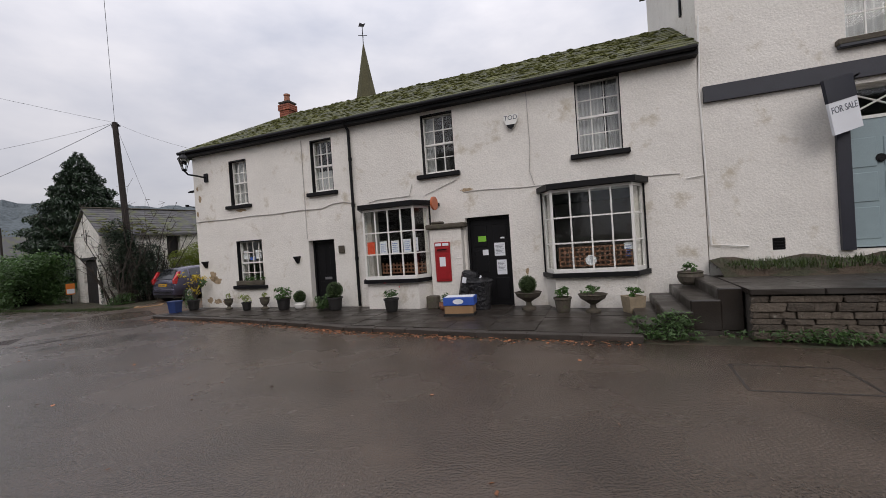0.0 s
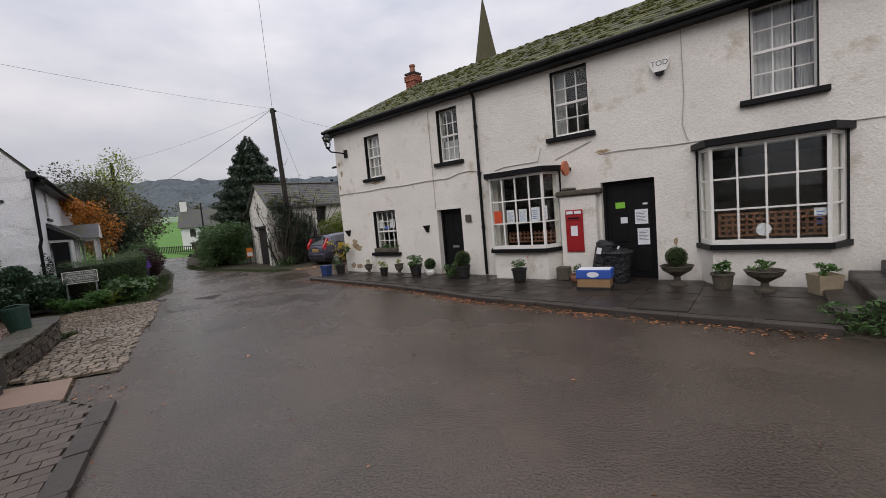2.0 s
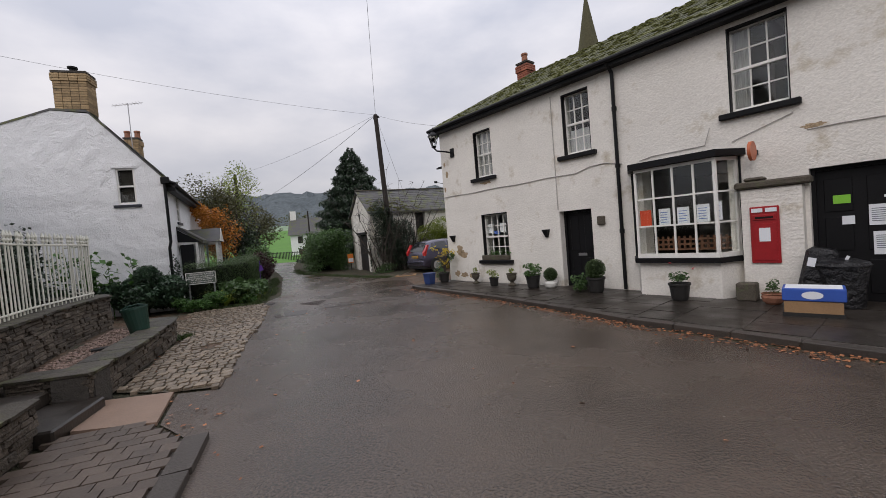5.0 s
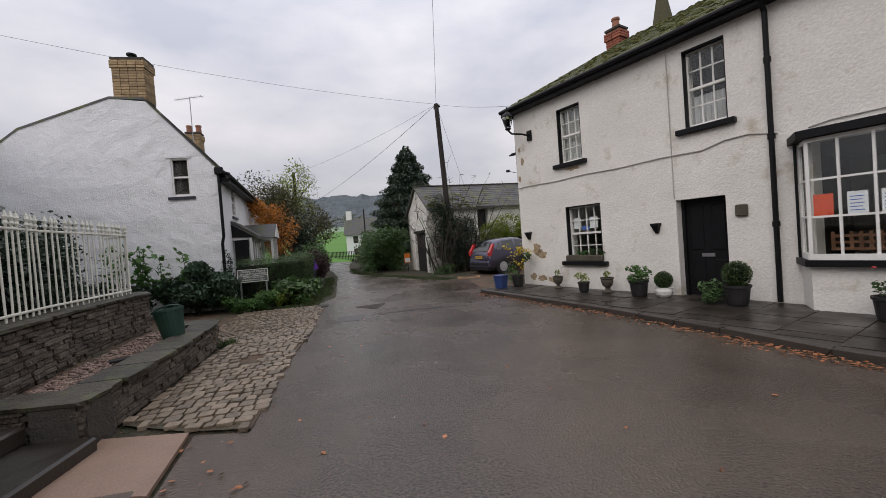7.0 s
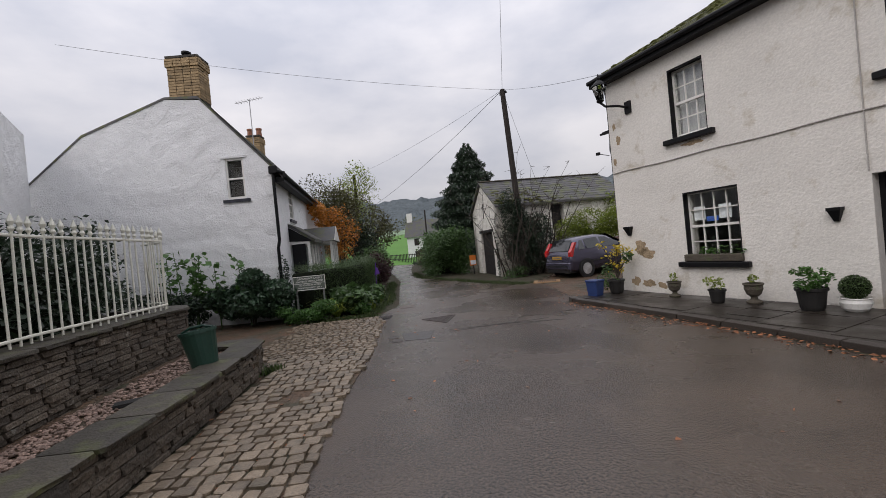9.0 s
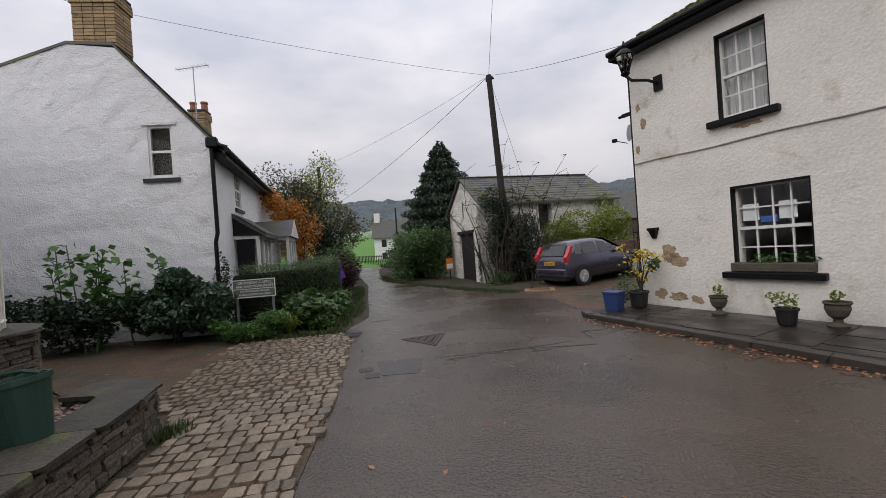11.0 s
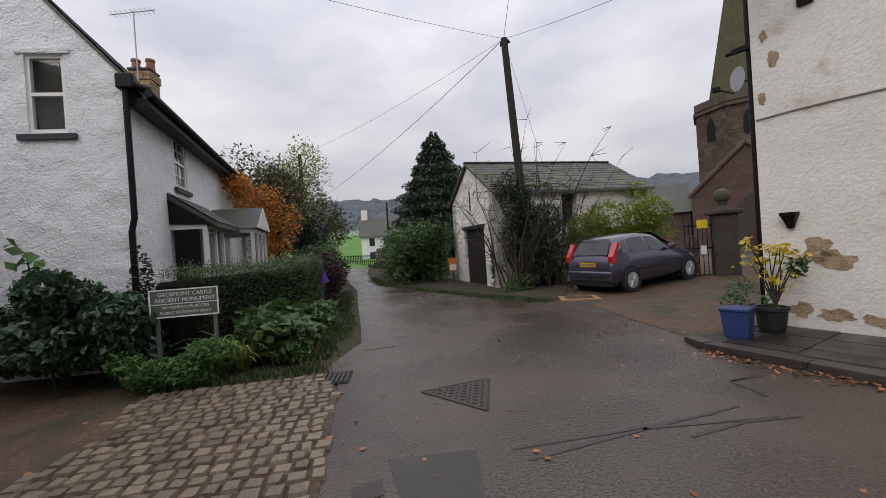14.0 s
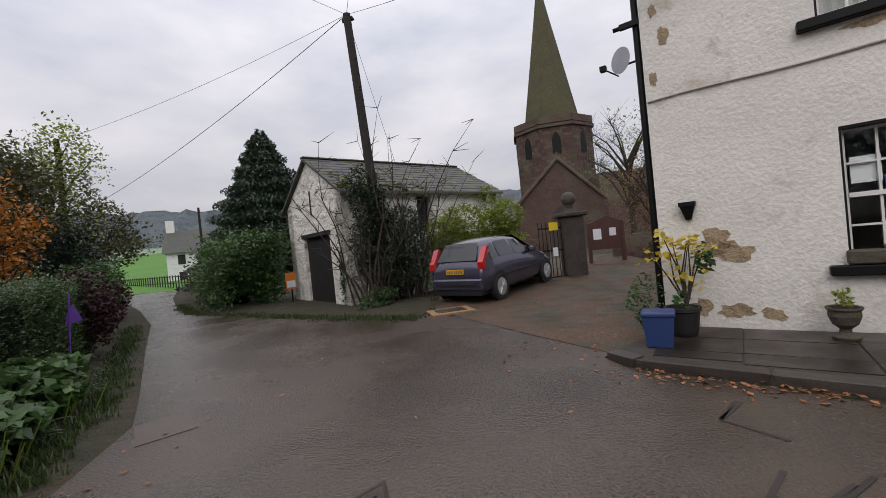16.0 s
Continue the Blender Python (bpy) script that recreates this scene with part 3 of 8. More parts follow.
def sash(parent, o, cols, rows, depth=0.13, curtain=None, name="window", sill=True, black=True, meet=True):
    """A sash window set back in its opening: frame, bars, panes, sill."""
    x0, x1, z0, z1 = o
    bm = bm_new()
    y = depth
    fw = 0.055
    box(bm, x0, x0 + fw, y, y + 0.09, z0, z1)
    box(bm, x1 - fw, x1, y, y + 0.09, z0, z1)
    box(bm, x0 + fw, x1 - fw, y, y + 0.09, z1 - fw, z1)
    box(bm, x0 + fw, x1 - fw, y - 0.02, y + 0.09, z0, z0 + 0.07)
    zm = (z0 + z1) / 2
    if meet:
        box(bm, x0 + fw, x1 - fw, y - 0.012, y + 0.06, zm - 0.025, zm + 0.025)
    win = part(name, bm, WHITE_PAINT, parent, "white-painted sash window with small panes")
    a0, a1, b0, b1 = x0 + fw, x1 - fw, z0 + 0.07, z1 - fw
    for k in range(1, cols):
        bm = bm_new()
        x = a0 + (a1 - a0) * k / cols
        box(bm, x - 0.011, x + 0.011, y + 0.012, y + 0.05, b0, b1)
        part("glazing_bar", bm, WHITE_PAINT, win)
    for k in range(1, rows):
        z = b0 + (b1 - b0) * k / rows
        if meet and abs(z - zm) < 0.06:
            continue
        bm = bm_new()
        box(bm, a0, a1, y + 0.014, y + 0.048, z - 0.011, z + 0.011)
        part("glazing_bar", bm, WHITE_PAINT, win)
    bm = bm_new()
    box(bm, a0, a1, y + 0.028, y + 0.034, b0, b1)
    g = part("pane", bm, GLASS, win)
    g.visible_shadow = False
    if black:
        bm = bm_new()
        box(bm, x0 - 0.004, x0 + 0.02, 0.004, y, z0, z1)
        box(bm, x1 - 0.02, x1 + 0.004, 0.004, y, z0, z1)
        box(bm, x0 + 0.02, x1 - 0.02, 0.004, y, z1 - 0.03, z1 + 0.004)
        part("reveal", bm, BLACK_PAINT, win, "black-painted reveal")
    if sill:
        bm = bm_new()
        box(bm, x0 - 0.16, x1 + 0.14, -0.11, y, z0 - 0.11, z0 - 0.004, bevel=0.012)
        part("sill", bm, BLACK_PAINT if black else POT_GREY, win, "projecting black sill")
    if curtain:
        bm = bm_new()
        n = 40
        for side in curtain:
            lo, hi = x0 + (x1 - x0) * side[0], x0 + (x1 - x0) * side[1]
            vs = []
            for k in range(n + 1):
                x = lo + (hi - lo) * k / n
                vs.append([bm.verts.new((x, y + 0.16 + 0.025 * math.sin(k * 1.15 + side[0] * 9), z)) for z in (side[2], side[3])])
            for p, q in zip(vs, vs[1:]):
                bm.faces.new((p[0], q[0], q[1], p[1]))
        part("curtain", bm, CURTAIN, win, "pale gathered curtain")
    return win


sash(shop, UP[0], 3, 4, curtain=[(0.0, 1.0, 3.38, 4.83)])
sash(shop, UP[1], 3, 4, curtain=[(0.0, 1.0, 3.45, 4.1)])
sash(shop, UP[2], 3, 4, curtain=[(0.0, 0.3, 3.53, 5.09)])
sash(shop, UP[3], 3, 4, curtain=[(0.0, 0.62, 3.52, 5.2), (0.7, 1.0, 3.52, 5.2)])
g1 = sash(shop, G1, 4, 4)
for x in (0.09, 0.6):
    bm = bm_new()
    box(bm, G1[0] + x, G1[0] + x + 0.235, 0.19, 0.195, 1.62, 1.9)
    part("notice", bm, PAPER, g1, "white notice taped inside")
bm = bm_new()
box(bm, G1[0] + 0.34, G1[0] + 0.58, 0.19, 0.196, 1.58, 1.68)
part("notice", bm, INK_BLUE, g1, "blue printed strip")
bm = bm_new()
box(bm, G1[0] - 0.02, G1[1] + 0.02, -0.1, 0.1, 0.785, 0.93, bevel=0.015)
tagged(part("window_box", bm, POT_GREY, m=HM), "dark mossy stone window box on the ground-floor sill", "planter")


def panel_door(parent, o, mat, rows, depth, name="door", label=""):
    x0, x1, z0, z1 = o
    bm = bm_new()
    box(bm, x0 + 0.06, x1 - 0.06, depth, depth + 0.05, z0 + 0.01, z1 - 0.06)
    d = part(name, bm, mat, parent, label)
    w = (x1 - x0 - 0.12) / 2
    for a, b in rows:
        for c in (0, 1):
            bm = bm_new()
            xa = x0 + 0.06 + w * c + 0.09
            box(bm, xa, xa + w - 0.16, depth - 0.016, depth + 0.01, z0 + a, z0 + b, bevel=0.008)
            part("panel", bm, mat, d)
    bm = bm_new()
    box(bm, x0, x0 + 0.06, depth - 0.06, depth + 0.09, z0, z1)
    box(bm, x1 - 0.06, x1, depth - 0.06, depth + 0.09, z0, z1)
    box(bm, x0 + 0.06, x1 - 0.06, depth - 0.06, depth + 0.09, z1 - 0.06, z1)
    part("door_frame", bm, mat, d)
    return d


d1 = panel_door(shop, D1, BLACK_PAINT, [(0.2, 0.75), (0.95, 1.85)], 0.26, label="black front door set back in the wall")
bm = bm_new()
box(bm, -1.36, -1.12, 0.235, 0.25, 0.86, 0.93)
part("letterbox", bm, STEEL, d1, "grey metal letterbox")
d2 = panel_door(shop, D2, BLACK_PAINT, [(0.15, 0.7), (0.85, 1.4), (1.5, 2.05)], 0.2, label="black shop door covered with notices")
for name, x0, x1, z0, z1, m, lab in (("notice", 3.62, 3.77, 1.33, 1.47, PAPER, "small white notice"), ("notice", 3.93, 4.2, 1.3, 1.63, PAPER, "white printed notice"), ("notice", 3.97, 4.22, 0.83, 1.2, PAPER, "white printed notice"),
                                     ("notice", 3.52, 3.73, 1.68, 1.82, PAPER_GREEN, "bright green notice"), ("notice", 4.1, 4.2, 1.73, 1.77, PAPER, "small white label")):
    bm = bm_new()
    box(bm, x0, x1, 0.17, 0.176, z0, z1)
    nt = part(name, bm, m, d2, lab)
    if z1 - z0 > 0.3:
        bm = bm_new()
        for k in range(7):
            box(bm, x0 + 0.03, x1 - 0.03 - 0.03 * (k % 3), 0.1665, 0.17, z1 - 0.07 - k * 0.033, z1 - 0.06 - k * 0.033)
        part("print", bm, INK, nt)
bm = bm_new()
box(bm, D1[0] - 0.05, D1[1] + 0.05, -0.12, 0.24, 0.0, 0.06, bevel=0.01)
part("threshold", bm, FLAGSTONE, shop, "worn stone doorstep")
bm = bm_new()
box(bm, D2[0] - 0.05, D2[1] + 0.05, -0.1, 0.2, 0.0, 0.06, bevel=0.01)
part("threshold", bm, FLAGSTONE, shop, "worn stone doorstep")


def bay(s0, s1, papers):
    """A shallow canted bay: white boxed base, glazed front and cants, black sill and cornice."""
    out, cant = 0.5, 0.24
    z0, z1 = 0.86, 2.72
    bw = part("bay_window", bm_prism([(s0, 0.0), (s0 + cant, -out + 0.06), (s1 - cant, -out + 0.06), (s1, 0.0)], 0.0, z0 - 0.1), RENDER_WHITE, shop, "white canted shop bay with small panes")
    part("sill", bm_prism([(s0 - 0.08, 0.0), (s0 + cant - 0.04, -out - 0.06), (s1 - cant + 0.04, -out - 0.06), (s1 + 0.08, 0.0)], z0 - 0.1, z0), BLACK_PAINT, bw, "black bay sill")
    part("cornice", bm_prism([(s0 - 0.12, 0.0), (s0 + cant - 0.06, -out - 0.12), (s1 - cant + 0.06, -out - 0.12), (s1 + 0.12, 0.0)], z1 + 0.01, z1 + 0.13), BLACK_PAINT, bw, "black bay cornice")
    ends = [((s0 + 0.02, -0.02), (s0 + cant, -out), 1), ((s0 + cant, -out), (s1 - cant, -out), 4), ((s1 - cant, -out), (s1 - 0.02, -0.02), 1)]
    fr, gl = bm_new(), bm_new()
    for (xa, ya), (xb, yb), cols in ends:
        ln = math.hypot(xb - xa, yb - ya)
        m = Matrix.Translation((xa, ya, 0)) @ Euler((0, 0, math.atan2(yb - ya, xb - xa))).to_matrix().to_4x4()
        box(fr, 0, 0.045, 0, 0.05, z0, z1, m)
        box(fr, ln - 0.045, ln, 0, 0.05, z0, z1, m)
        box(fr, 0.045, ln - 0.045, -0.01, 0.05, z0, z0 + 0.09, m)
        box(fr, 0.045, ln - 0.045, 0, 0.05, z1 - 0.06, z1, m)
        for k in range(1, cols):
            x = ln * k / cols
            box(fr, x - 0.017, x + 0.017, 0.006, 0.045, z0 + 0.09, z1 - 0.06, m)
        for k in (1, 2):
            z = z0 + 0.09 + (z1 - z0 - 0.15) * k / 3
            box(fr, 0.045, ln - 0.045, 0.009, 0.042, z - 0.016, z + 0.016, m)
        box(gl, 0.03, ln - 0.03, 0.022, 0.028, z0 + 0.05, z1 - 0.03, m)
    part("frame", fr, WHITE_PAINT, bw, "white-painted glazing bars")
    g = part("pane", gl, GLASS, bw)
    g.visible_shadow = False
    for x, y0, x2 in ((s0 - 0.035, -0.03, s0 + 0.0), (s1 + 0.0, -0.03, s1 + 0.035)):
        bm = bm_new()
        box(bm, x, x2, y0, 0.01, z0 + 0.004, z1)
        part("trim", bm, BLACK_PAINT, bw)
    for k, (x, z, w, h, mat) in enumerate(papers):
        bm = bm_new()
        box(bm, x, x + w, -out + 0.07, -out + 0.075, z, z + h)
        nt = part("notice", bm, mat, bw, "printed notice inside the glass")
        if mat is PAPER:
            bm = bm_new()
            for q in range(5):
                box(bm, x + 0.03, x + w - 0.04 - 0.02 * (q % 2), -out + 0.066, -out + 0.07, z + h - 0.08 - q * 0.05, z + h - 0.068 - q * 0.05)
            part("print", bm, INK_BLUE, nt)
    return bw


def bm_prism(poly, z0, z1):
    bm = bm_new()
    prism(bm, poly, z0, z1)
    bmesh.ops.recalc_face_normals(bm, faces=bm.faces)
    return bm


b1 = bay(0.3, 2.28, [(0.6, 1.5, 0.23, 0.36, PAPER_RED), (0.98, 1.52, 0.22, 0.34, PAPER), (1.33, 1.52, 0.22, 0.34, PAPER), (1.68, 1.54, 0.22, 0.34, PAPER), (1.98, 1.56, 0.12, 0.34, PAPER)])
b2 = bay(5.2, 7.35, [(6.9, 1.32, 0.17, 0.14, PAPER)])
bm = bm_new()
bmesh.ops.create_cone(bm, cap_ends=True, segments=28, radius1=0.115, radius2=0.115, depth=0.012, matrix=Matrix.Translation((6.22, -0.42, 1.12)) @ Euler((math.pi / 2, 0, 0)).to_matrix().to_4x4())
part("round_notice", bm, PAPER, b2, "round white notice in the window")


def lattice(s0, s1, z0, z1, y):
    bm = bm_new()
    x = s0
    while x < s1:
        box(bm, x, x + 0.045, y, y + 0.02, z0, z1)
        x += 0.11
    z = z0
    while z < z1:
        box(bm, s0, s1, y - 0.012, y - 0.001, z, z + 0.045)
        z += 0.105
    return bm


part("shelf_lattice", lattice(5.5, 7.1, 0.95, 1.42, 0.1), LATTICE, b2, "brown lattice shelf inside the bay")
part("shelf_lattice", lattice(0.6, 2.05, 0.95, 1.25, 0.3), LATTICE, b1, "brown lattice shelf inside the bay")

# post box pillar
bm = bm_new()
box(bm, 2.34, 3.2, -0.22, -0.001, 0.0, 2.06)
pillar = part("pillar", bm, RENDER_WHITE, shop, "white-painted brick pillar holding a post box")
bm = bm_new()
for r in range(26):
    z = 0.08 + r * 0.0755
    x = 2.34 - (0.11 if r % 2 else 0)
    while x < 3.2:
        p, q = max(x, 2.34) + 0.006, min(x + 0.22, 3.2) - 0.006
        if q - p > 0.03 and not (p < 2.92 and q > 2.44 and 0.68 < z < 1.76):
            box(bm, p, q, -0.226, -0.21, z + 0.006, z + 0.07)
        x += 0.225
part("brick_face", bm, RENDER_WHITE, pillar)
bm = bm_new()
box(bm, 2.26, 3.32, -0.3, -0.002, 2.07, 2.2, bevel=0.03)
box(bm, 2.4, 2.7, -0.26, -0.01, 2.2, 2.27, bevel=0.03)
part("capstone", bm, POT_GREY, pillar, "mossy rough capstone")
bm = bm_new()
box(bm, 2.47, 2.89, -0.262, -0.2265, 0.73, 1.74, bevel=0.012)
pb = part("post_box", bm, POST_RED, pillar, "red cast-iron wall post box")
bm = bm_new()
box(bm, 2.51, 2.85, -0.285, -0.2621, 1.5, 1.6, bevel=0.01)
box(bm, 2.51, 2.85, -0.272, -0.2621, 0.78, 1.44, bevel=0.006)
part("door", bm, POST_RED, pb)
bm = bm_new()
box(bm, 2.55, 2.81, -0.2865, -0.2851, 1.525, 1.56)
part("slot", bm, BLACK_PAINT, pb)
for x0, x1, z0, z1 in ((2.6, 2.76, 1.12, 1.36), (2.5, 2.66, 1.64, 1.71), (2.7, 2.86, 1.64, 1.71)):
    bm = bm_new()
    box(bm, x0, x1, -0.279, -0.2625 if z0 > 1.5 else -0.2722, z0, z1)
    part("plate", bm, PAPER, pb, "white collection plate")

# fittings on the front
bm = bm_new()
bmesh.ops.create_cone(bm, cap_ends=True, segments=32, radius1=0.2, radius2=0.2, depth=0.05, matrix=Matrix.Translation((2.57, -0.33, 2.73)) @ Euler((0, math.pi / 2, 0)).to_matrix().to_4x4() @ Matrix.Diagonal((0.85, 1, 1, 1)))
disc = tagged(part("projecting_sign", bm, ORANGE, m=HM), "faded orange oval sign projecting from the wall", "sign")
bm = bm_new()
box(bm, 2.55, 2.59, -0.18, 0.0, 2.68, 2.76)
part("bracket", bm, BLACK_PAINT, disc)
alarm = thing("alarm_box", HM, "white shield-shaped burglar alarm box lettered TOD", "alarm")
bm = bm_new()
upright(bm, [(4.42, 4.68), (4.42, 4.56), (4.5, 4.4), (4.59, 4.36), (4.68, 4.4), (4.77, 4.56), (4.77, 4.68)], -0.09, -0.001)
bmesh.ops.recalc_face_normals(bm, faces=bm.faces)
part("case", bm, WHITE_PAINT, alarm)
bm = bm_new()
upright(bm, [(4.485, 4.44), (4.53, 4.36), (4.59, 4.33), (4.65, 4.36), (4.7, 4.44)], -0.095, -0.0905)
bmesh.ops.recalc_face_normals(bm, faces=bm.faces)
part("lens", bm, BLACK_PAINT, alarm)


def words(text, size, m, mat, parent=None, extrude=0.002, label="", align="CENTER"):
    cu = bpy.data.curves.new("lettering", "FONT")
    cu.body, cu.size, cu.extrude, cu.align_x, cu.align_y = text, size, extrude, align, "CENTER"
    tmp = bpy.data.objects.new("lettering", cu)
    scene.collection.objects.link(tmp)
    me = bpy.data.meshes.new_from_object(tmp.evaluated_get(bpy.context.evaluated_depsgraph_get()))
    bpy.data.objects.remove(tmp)
    me.materials.clear()
    me.materials.append(mat)
    ob = new("lettering", me)
    ob.parent = parent
    ob.matrix_basis = m
    if label:
        ob["label"] = label
    return ob


words("TOD", 0.15, pose(4.595, -0.0935, 4.6, 90), INK, alarm, label="dark lettering")


def hopper(s, z):
    bm = bm_new()
    prism(bm, [(-0.09, 0.0), (-0.09, -0.13), (0.09, -0.13), (0.09, 0.0)], 0.0, 0.05)
    a = [bm.verts.new((x, y, 0.0)) for x, y in ((-0.08, -0.004), (-0.08, -0.12), (0.08, -0.12), (0.08, -0.004))]
    b = [bm.verts.new((x, y, -0.17)) for x, y in ((-0.03, -0.004), (-0.03, -0.05), (0.03, -0.05), (0.03, -0.004))]
    for k in range(4):
        bm.faces.new((a[k], a[(k + 1) % 4], b[(k + 1) % 4], b[k]))
    bm.faces.new(b)
    bmesh.ops.recalc_face_normals(bm, faces=bm.faces)
    tagged(part("wall_light", bm, BLACK_PAINT, m=HM @ pose(s, 0, z)), "black tapered wall light on the white render", "light", "wall lights")


hopper(-6.0, 1.58)
hopper(-2.12, 1.56)
bm = bm_new()
box(bm, -0.62, -0.42, -0.06, -0.001, 1.62, 1.84, bevel=0.02)
tagged(part("wall_plaque", bm, POT_GREY, m=HM), "small weathered stone plaque beside the door", "plaque")

lamp = thing("wall_lantern", HM, "black iron street lantern on a wall bracket with clear glass", "lamp")
bm = bm_new()
tube(bm, [(-5.72, -0.01, 4.42), (-5.75, -0.3, 4.45), (-5.95, -0.48, 4.5), (-6.05, -0.52, 4.62)], 0.028, 8)
box(bm, -5.8, -5.64, -0.05, -0.001, 4.28, 4.56)
part("bracket", bm, BLACK_PAINT, lamp)
LT = (-6.05, -0.52)
bm = bm_new()
lathe(bm, [(0.05, 4.62), (0.09, 4.66), (0.03, 4.7)], 12, Matrix.Translation((*LT, 0)))
lathe(bm, [(0.19, 5.0), (0.16, 5.05), (0.06, 5.14), (0.03, 5.16), (0.045, 5.2), (0.01, 5.3)], 12, Matrix.Translation((*LT, 0)))
for k in range(6):
    a = k * math.pi / 3
    rod(bm, (LT[0] + 0.07 * math.cos(a), LT[1] + 0.07 * math.sin(a), 4.68), (LT[0] + 0.165 * math.cos(a), LT[1] + 0.165 * math.sin(a), 5.0), 0.009, seg=5)
part("lantern_frame", bm, BLACK_PAINT, lamp)
bm = bm_new()
lathe(bm, [(0.062, 4.69), (0.155, 4.995)], 6, Matrix.Translation((*LT, 0)))
part("lantern_glass", bm, GLASS, lamp).visible_shadow = False
bm = bm_new()
box(bm, -6.6, -6.35, 0.02, 0.08, 4.02, 4.09)
rod(bm, (-6.68, 0.05, 4.05), (-6.36, 0.05, 4.05), 0.03)
tagged(part("stub_pipe", bm, BLACK_PAINT, m=HM), "short black pipe projecting from the corner of the house", "pipe")
dish = thing("satellite_dish", HM, "grey satellite dish on an arm at the house corner", "dish")
bm = bm_new()
lathe(bm, [(0.18, 0.045), (0.13, 0.015), (0.06, 0.0), (0.001, -0.004)], 24, pose(-6.66, 0.4, 3.75, 90, 0, -35))
part("reflector", bm, STEEL, dish)
bm = bm_new()
tube(bm, [(-6.36, 0.55, 3.75), (-6.6, 0.5, 3.72), (-6.7, 0.4, 3.7)], 0.015)
tube(bm, [(-6.72, 0.33, 3.53), (-6.85, 0.1, 3.6)], 0.01)
box(bm, -6.9, -6.82, 0.05, 0.13, 3.57, 3.64)
part("arm", bm, BLACK_PAINT, dish)


def patch_of_bare_wall(s, z, w, h, seed):
    r = random.Random(seed)
    bm = bm_new()
    n = 18
    poly = []
    for k in range(n):
        a = 2 * math.pi * k / n
        q = r.uniform(0.6, 1.1)
        poly.append((s + w * q * math.cos(a), z + h * q * math.sin(a)))
    upright(bm, poly, -0.0045, -0.001)
    bmesh.ops.recalc_face_normals(bm, faces=bm.faces)
    part("bare_patch", bm, BARE_STONE, shop, "patch where the render has fallen away")


for s, z, w, h, sd in ((-5.75, 1.12, 0.17, 0.2, 1), (-5.6, 0.98, 0.22, 0.14, 2), (-5.6, 0.28, 0.2, 0.1, 3), (-5.25, 0.24, 0.13, 0.09, 4), (-5.95, 0.3, 0.14, 0.12, 5), (-6.1, 3.75, 0.07, 0.14, 6), (-6.2, 4.1, 0.06, 0.1, 7),
                       (3.35, 3.02, 0.2, 0.05, 9), (3.05, 1.55, 0.06, 0.18, 10), (-4.3, 3.2, 0.25, 0.05, 11), (-6.25, 3.25, 0.05, 0.12, 12), (4.75, 0.9, 0.05, 0.1, 13), (4.7, 0.35, 0.1, 0.15, 14)):
    patch_of_bare_wall(s, z, w, h, sd)


def brick_stack(name, m, w, d, h, mat, label, cap=True, pots=1, potmat=None):
    """A chimney stack of separate bricks on a core, with caps and pots."""
    st = thing(name, m, label, "chimney")
    bm = bm_new()
    box(bm, -w / 2 + 0.01, w / 2 - 0.01, -d / 2 + 0.01, d / 2 - 0.01, -0.6, h)
    part("core", bm, MORTAR, st)
    me = {}
    rows = int(h / 0.078)
    for r in range(rows):
        z = r * 0.078
        grow = 0.035 if cap and r >= rows - 3 else 0.0
        for side in range(4):
            ln, off = (w, d) if side % 2 == 0 else (d, w)
            n = max(2, round((ln + 2 * grow) / 0.23))
            bl = (ln + 2 * grow) / n
            key = (round(bl, 3))
            if key not in me:
                b = bm_new()
                box(b, -bl / 2 + 0.006, bl / 2 - 0.006, 0.0, 0.05, 0.005, 0.072, bevel=0.004)
                me[key] = link_mesh("brick", b, mat)
            for k in range(n):
                ob = new("brick", me[key])
                ob.parent = st
                x = -(ln + 2 * grow) / 2 + bl * (k + 0.5)
                ob.matrix_basis = pose(0, 0, z, 0, 0, 90 * side) @ pose(x, -off / 2 - grow - 0.005 - (0.003 if r % 2 else 0), 0)
    bm = bm_new()
    box(bm, -w / 2 - 0.02, w / 2 + 0.02, -d / 2 - 0.02, d / 2 + 0.02, h - 0.01, h + 0.05)
    part("flaunching", bm, MORTAR, st)
    for k in range(pots):
        x = (k - (pots - 1) / 2) * 0.38
        bm = bm_new()
        lathe(bm, [(0.12, h + 0.03), (0.1, h + 0.3), (0.125, h + 0.32), (0.12, h + 0.38), (0.09, h + 0.38)], 16, Matrix.Translation((x, 0, 0)))
        part("chimney_pot", bm, potmat or CLAY, st, "chimney pot")
    return st


brick_stack("chimney", HM @ pose(-4.75, 3.0, 6.6), 0.46, 0.42, 1.0, RED_BRICK, "small red brick chimney with one clay pot on the mossy roof")

# ---- the taller house with the pale blue door ----
tall = thing("tall_house", HM, "tall white rendered house with dark trim and a pale blue door", "house")
RL, RR_, RH = 8.52, 17.5, 10.5
DR = (10.64, 12.49, 1.07, 4.2)
TW = (10.88, 11.88, 4.97, 6.8)
bm = bm_new()
pierced(bm, RL, RR_, -0.1, RH, 0.02, 0.42, [(10.84, 11.9, 1.07, 4.12), TW, (9.6, 9.81, 1.13, 1.37)])
part("wall", bm, RENDER_WHITE, tall, "white render with faint green staining")
bm = bm_new()
box(bm, RL, RL + 0.35, 0.42, 7.5, -0.1, RH)
part("wall", bm, RENDER_WHITE, tall)
bm = bm_new()
box(bm, RR_ - 0.35, RR_, 0.42, 7.5, -0.1, RH)
part("wall", bm, RENDER_WHITE, tall)
bm = bm_new()
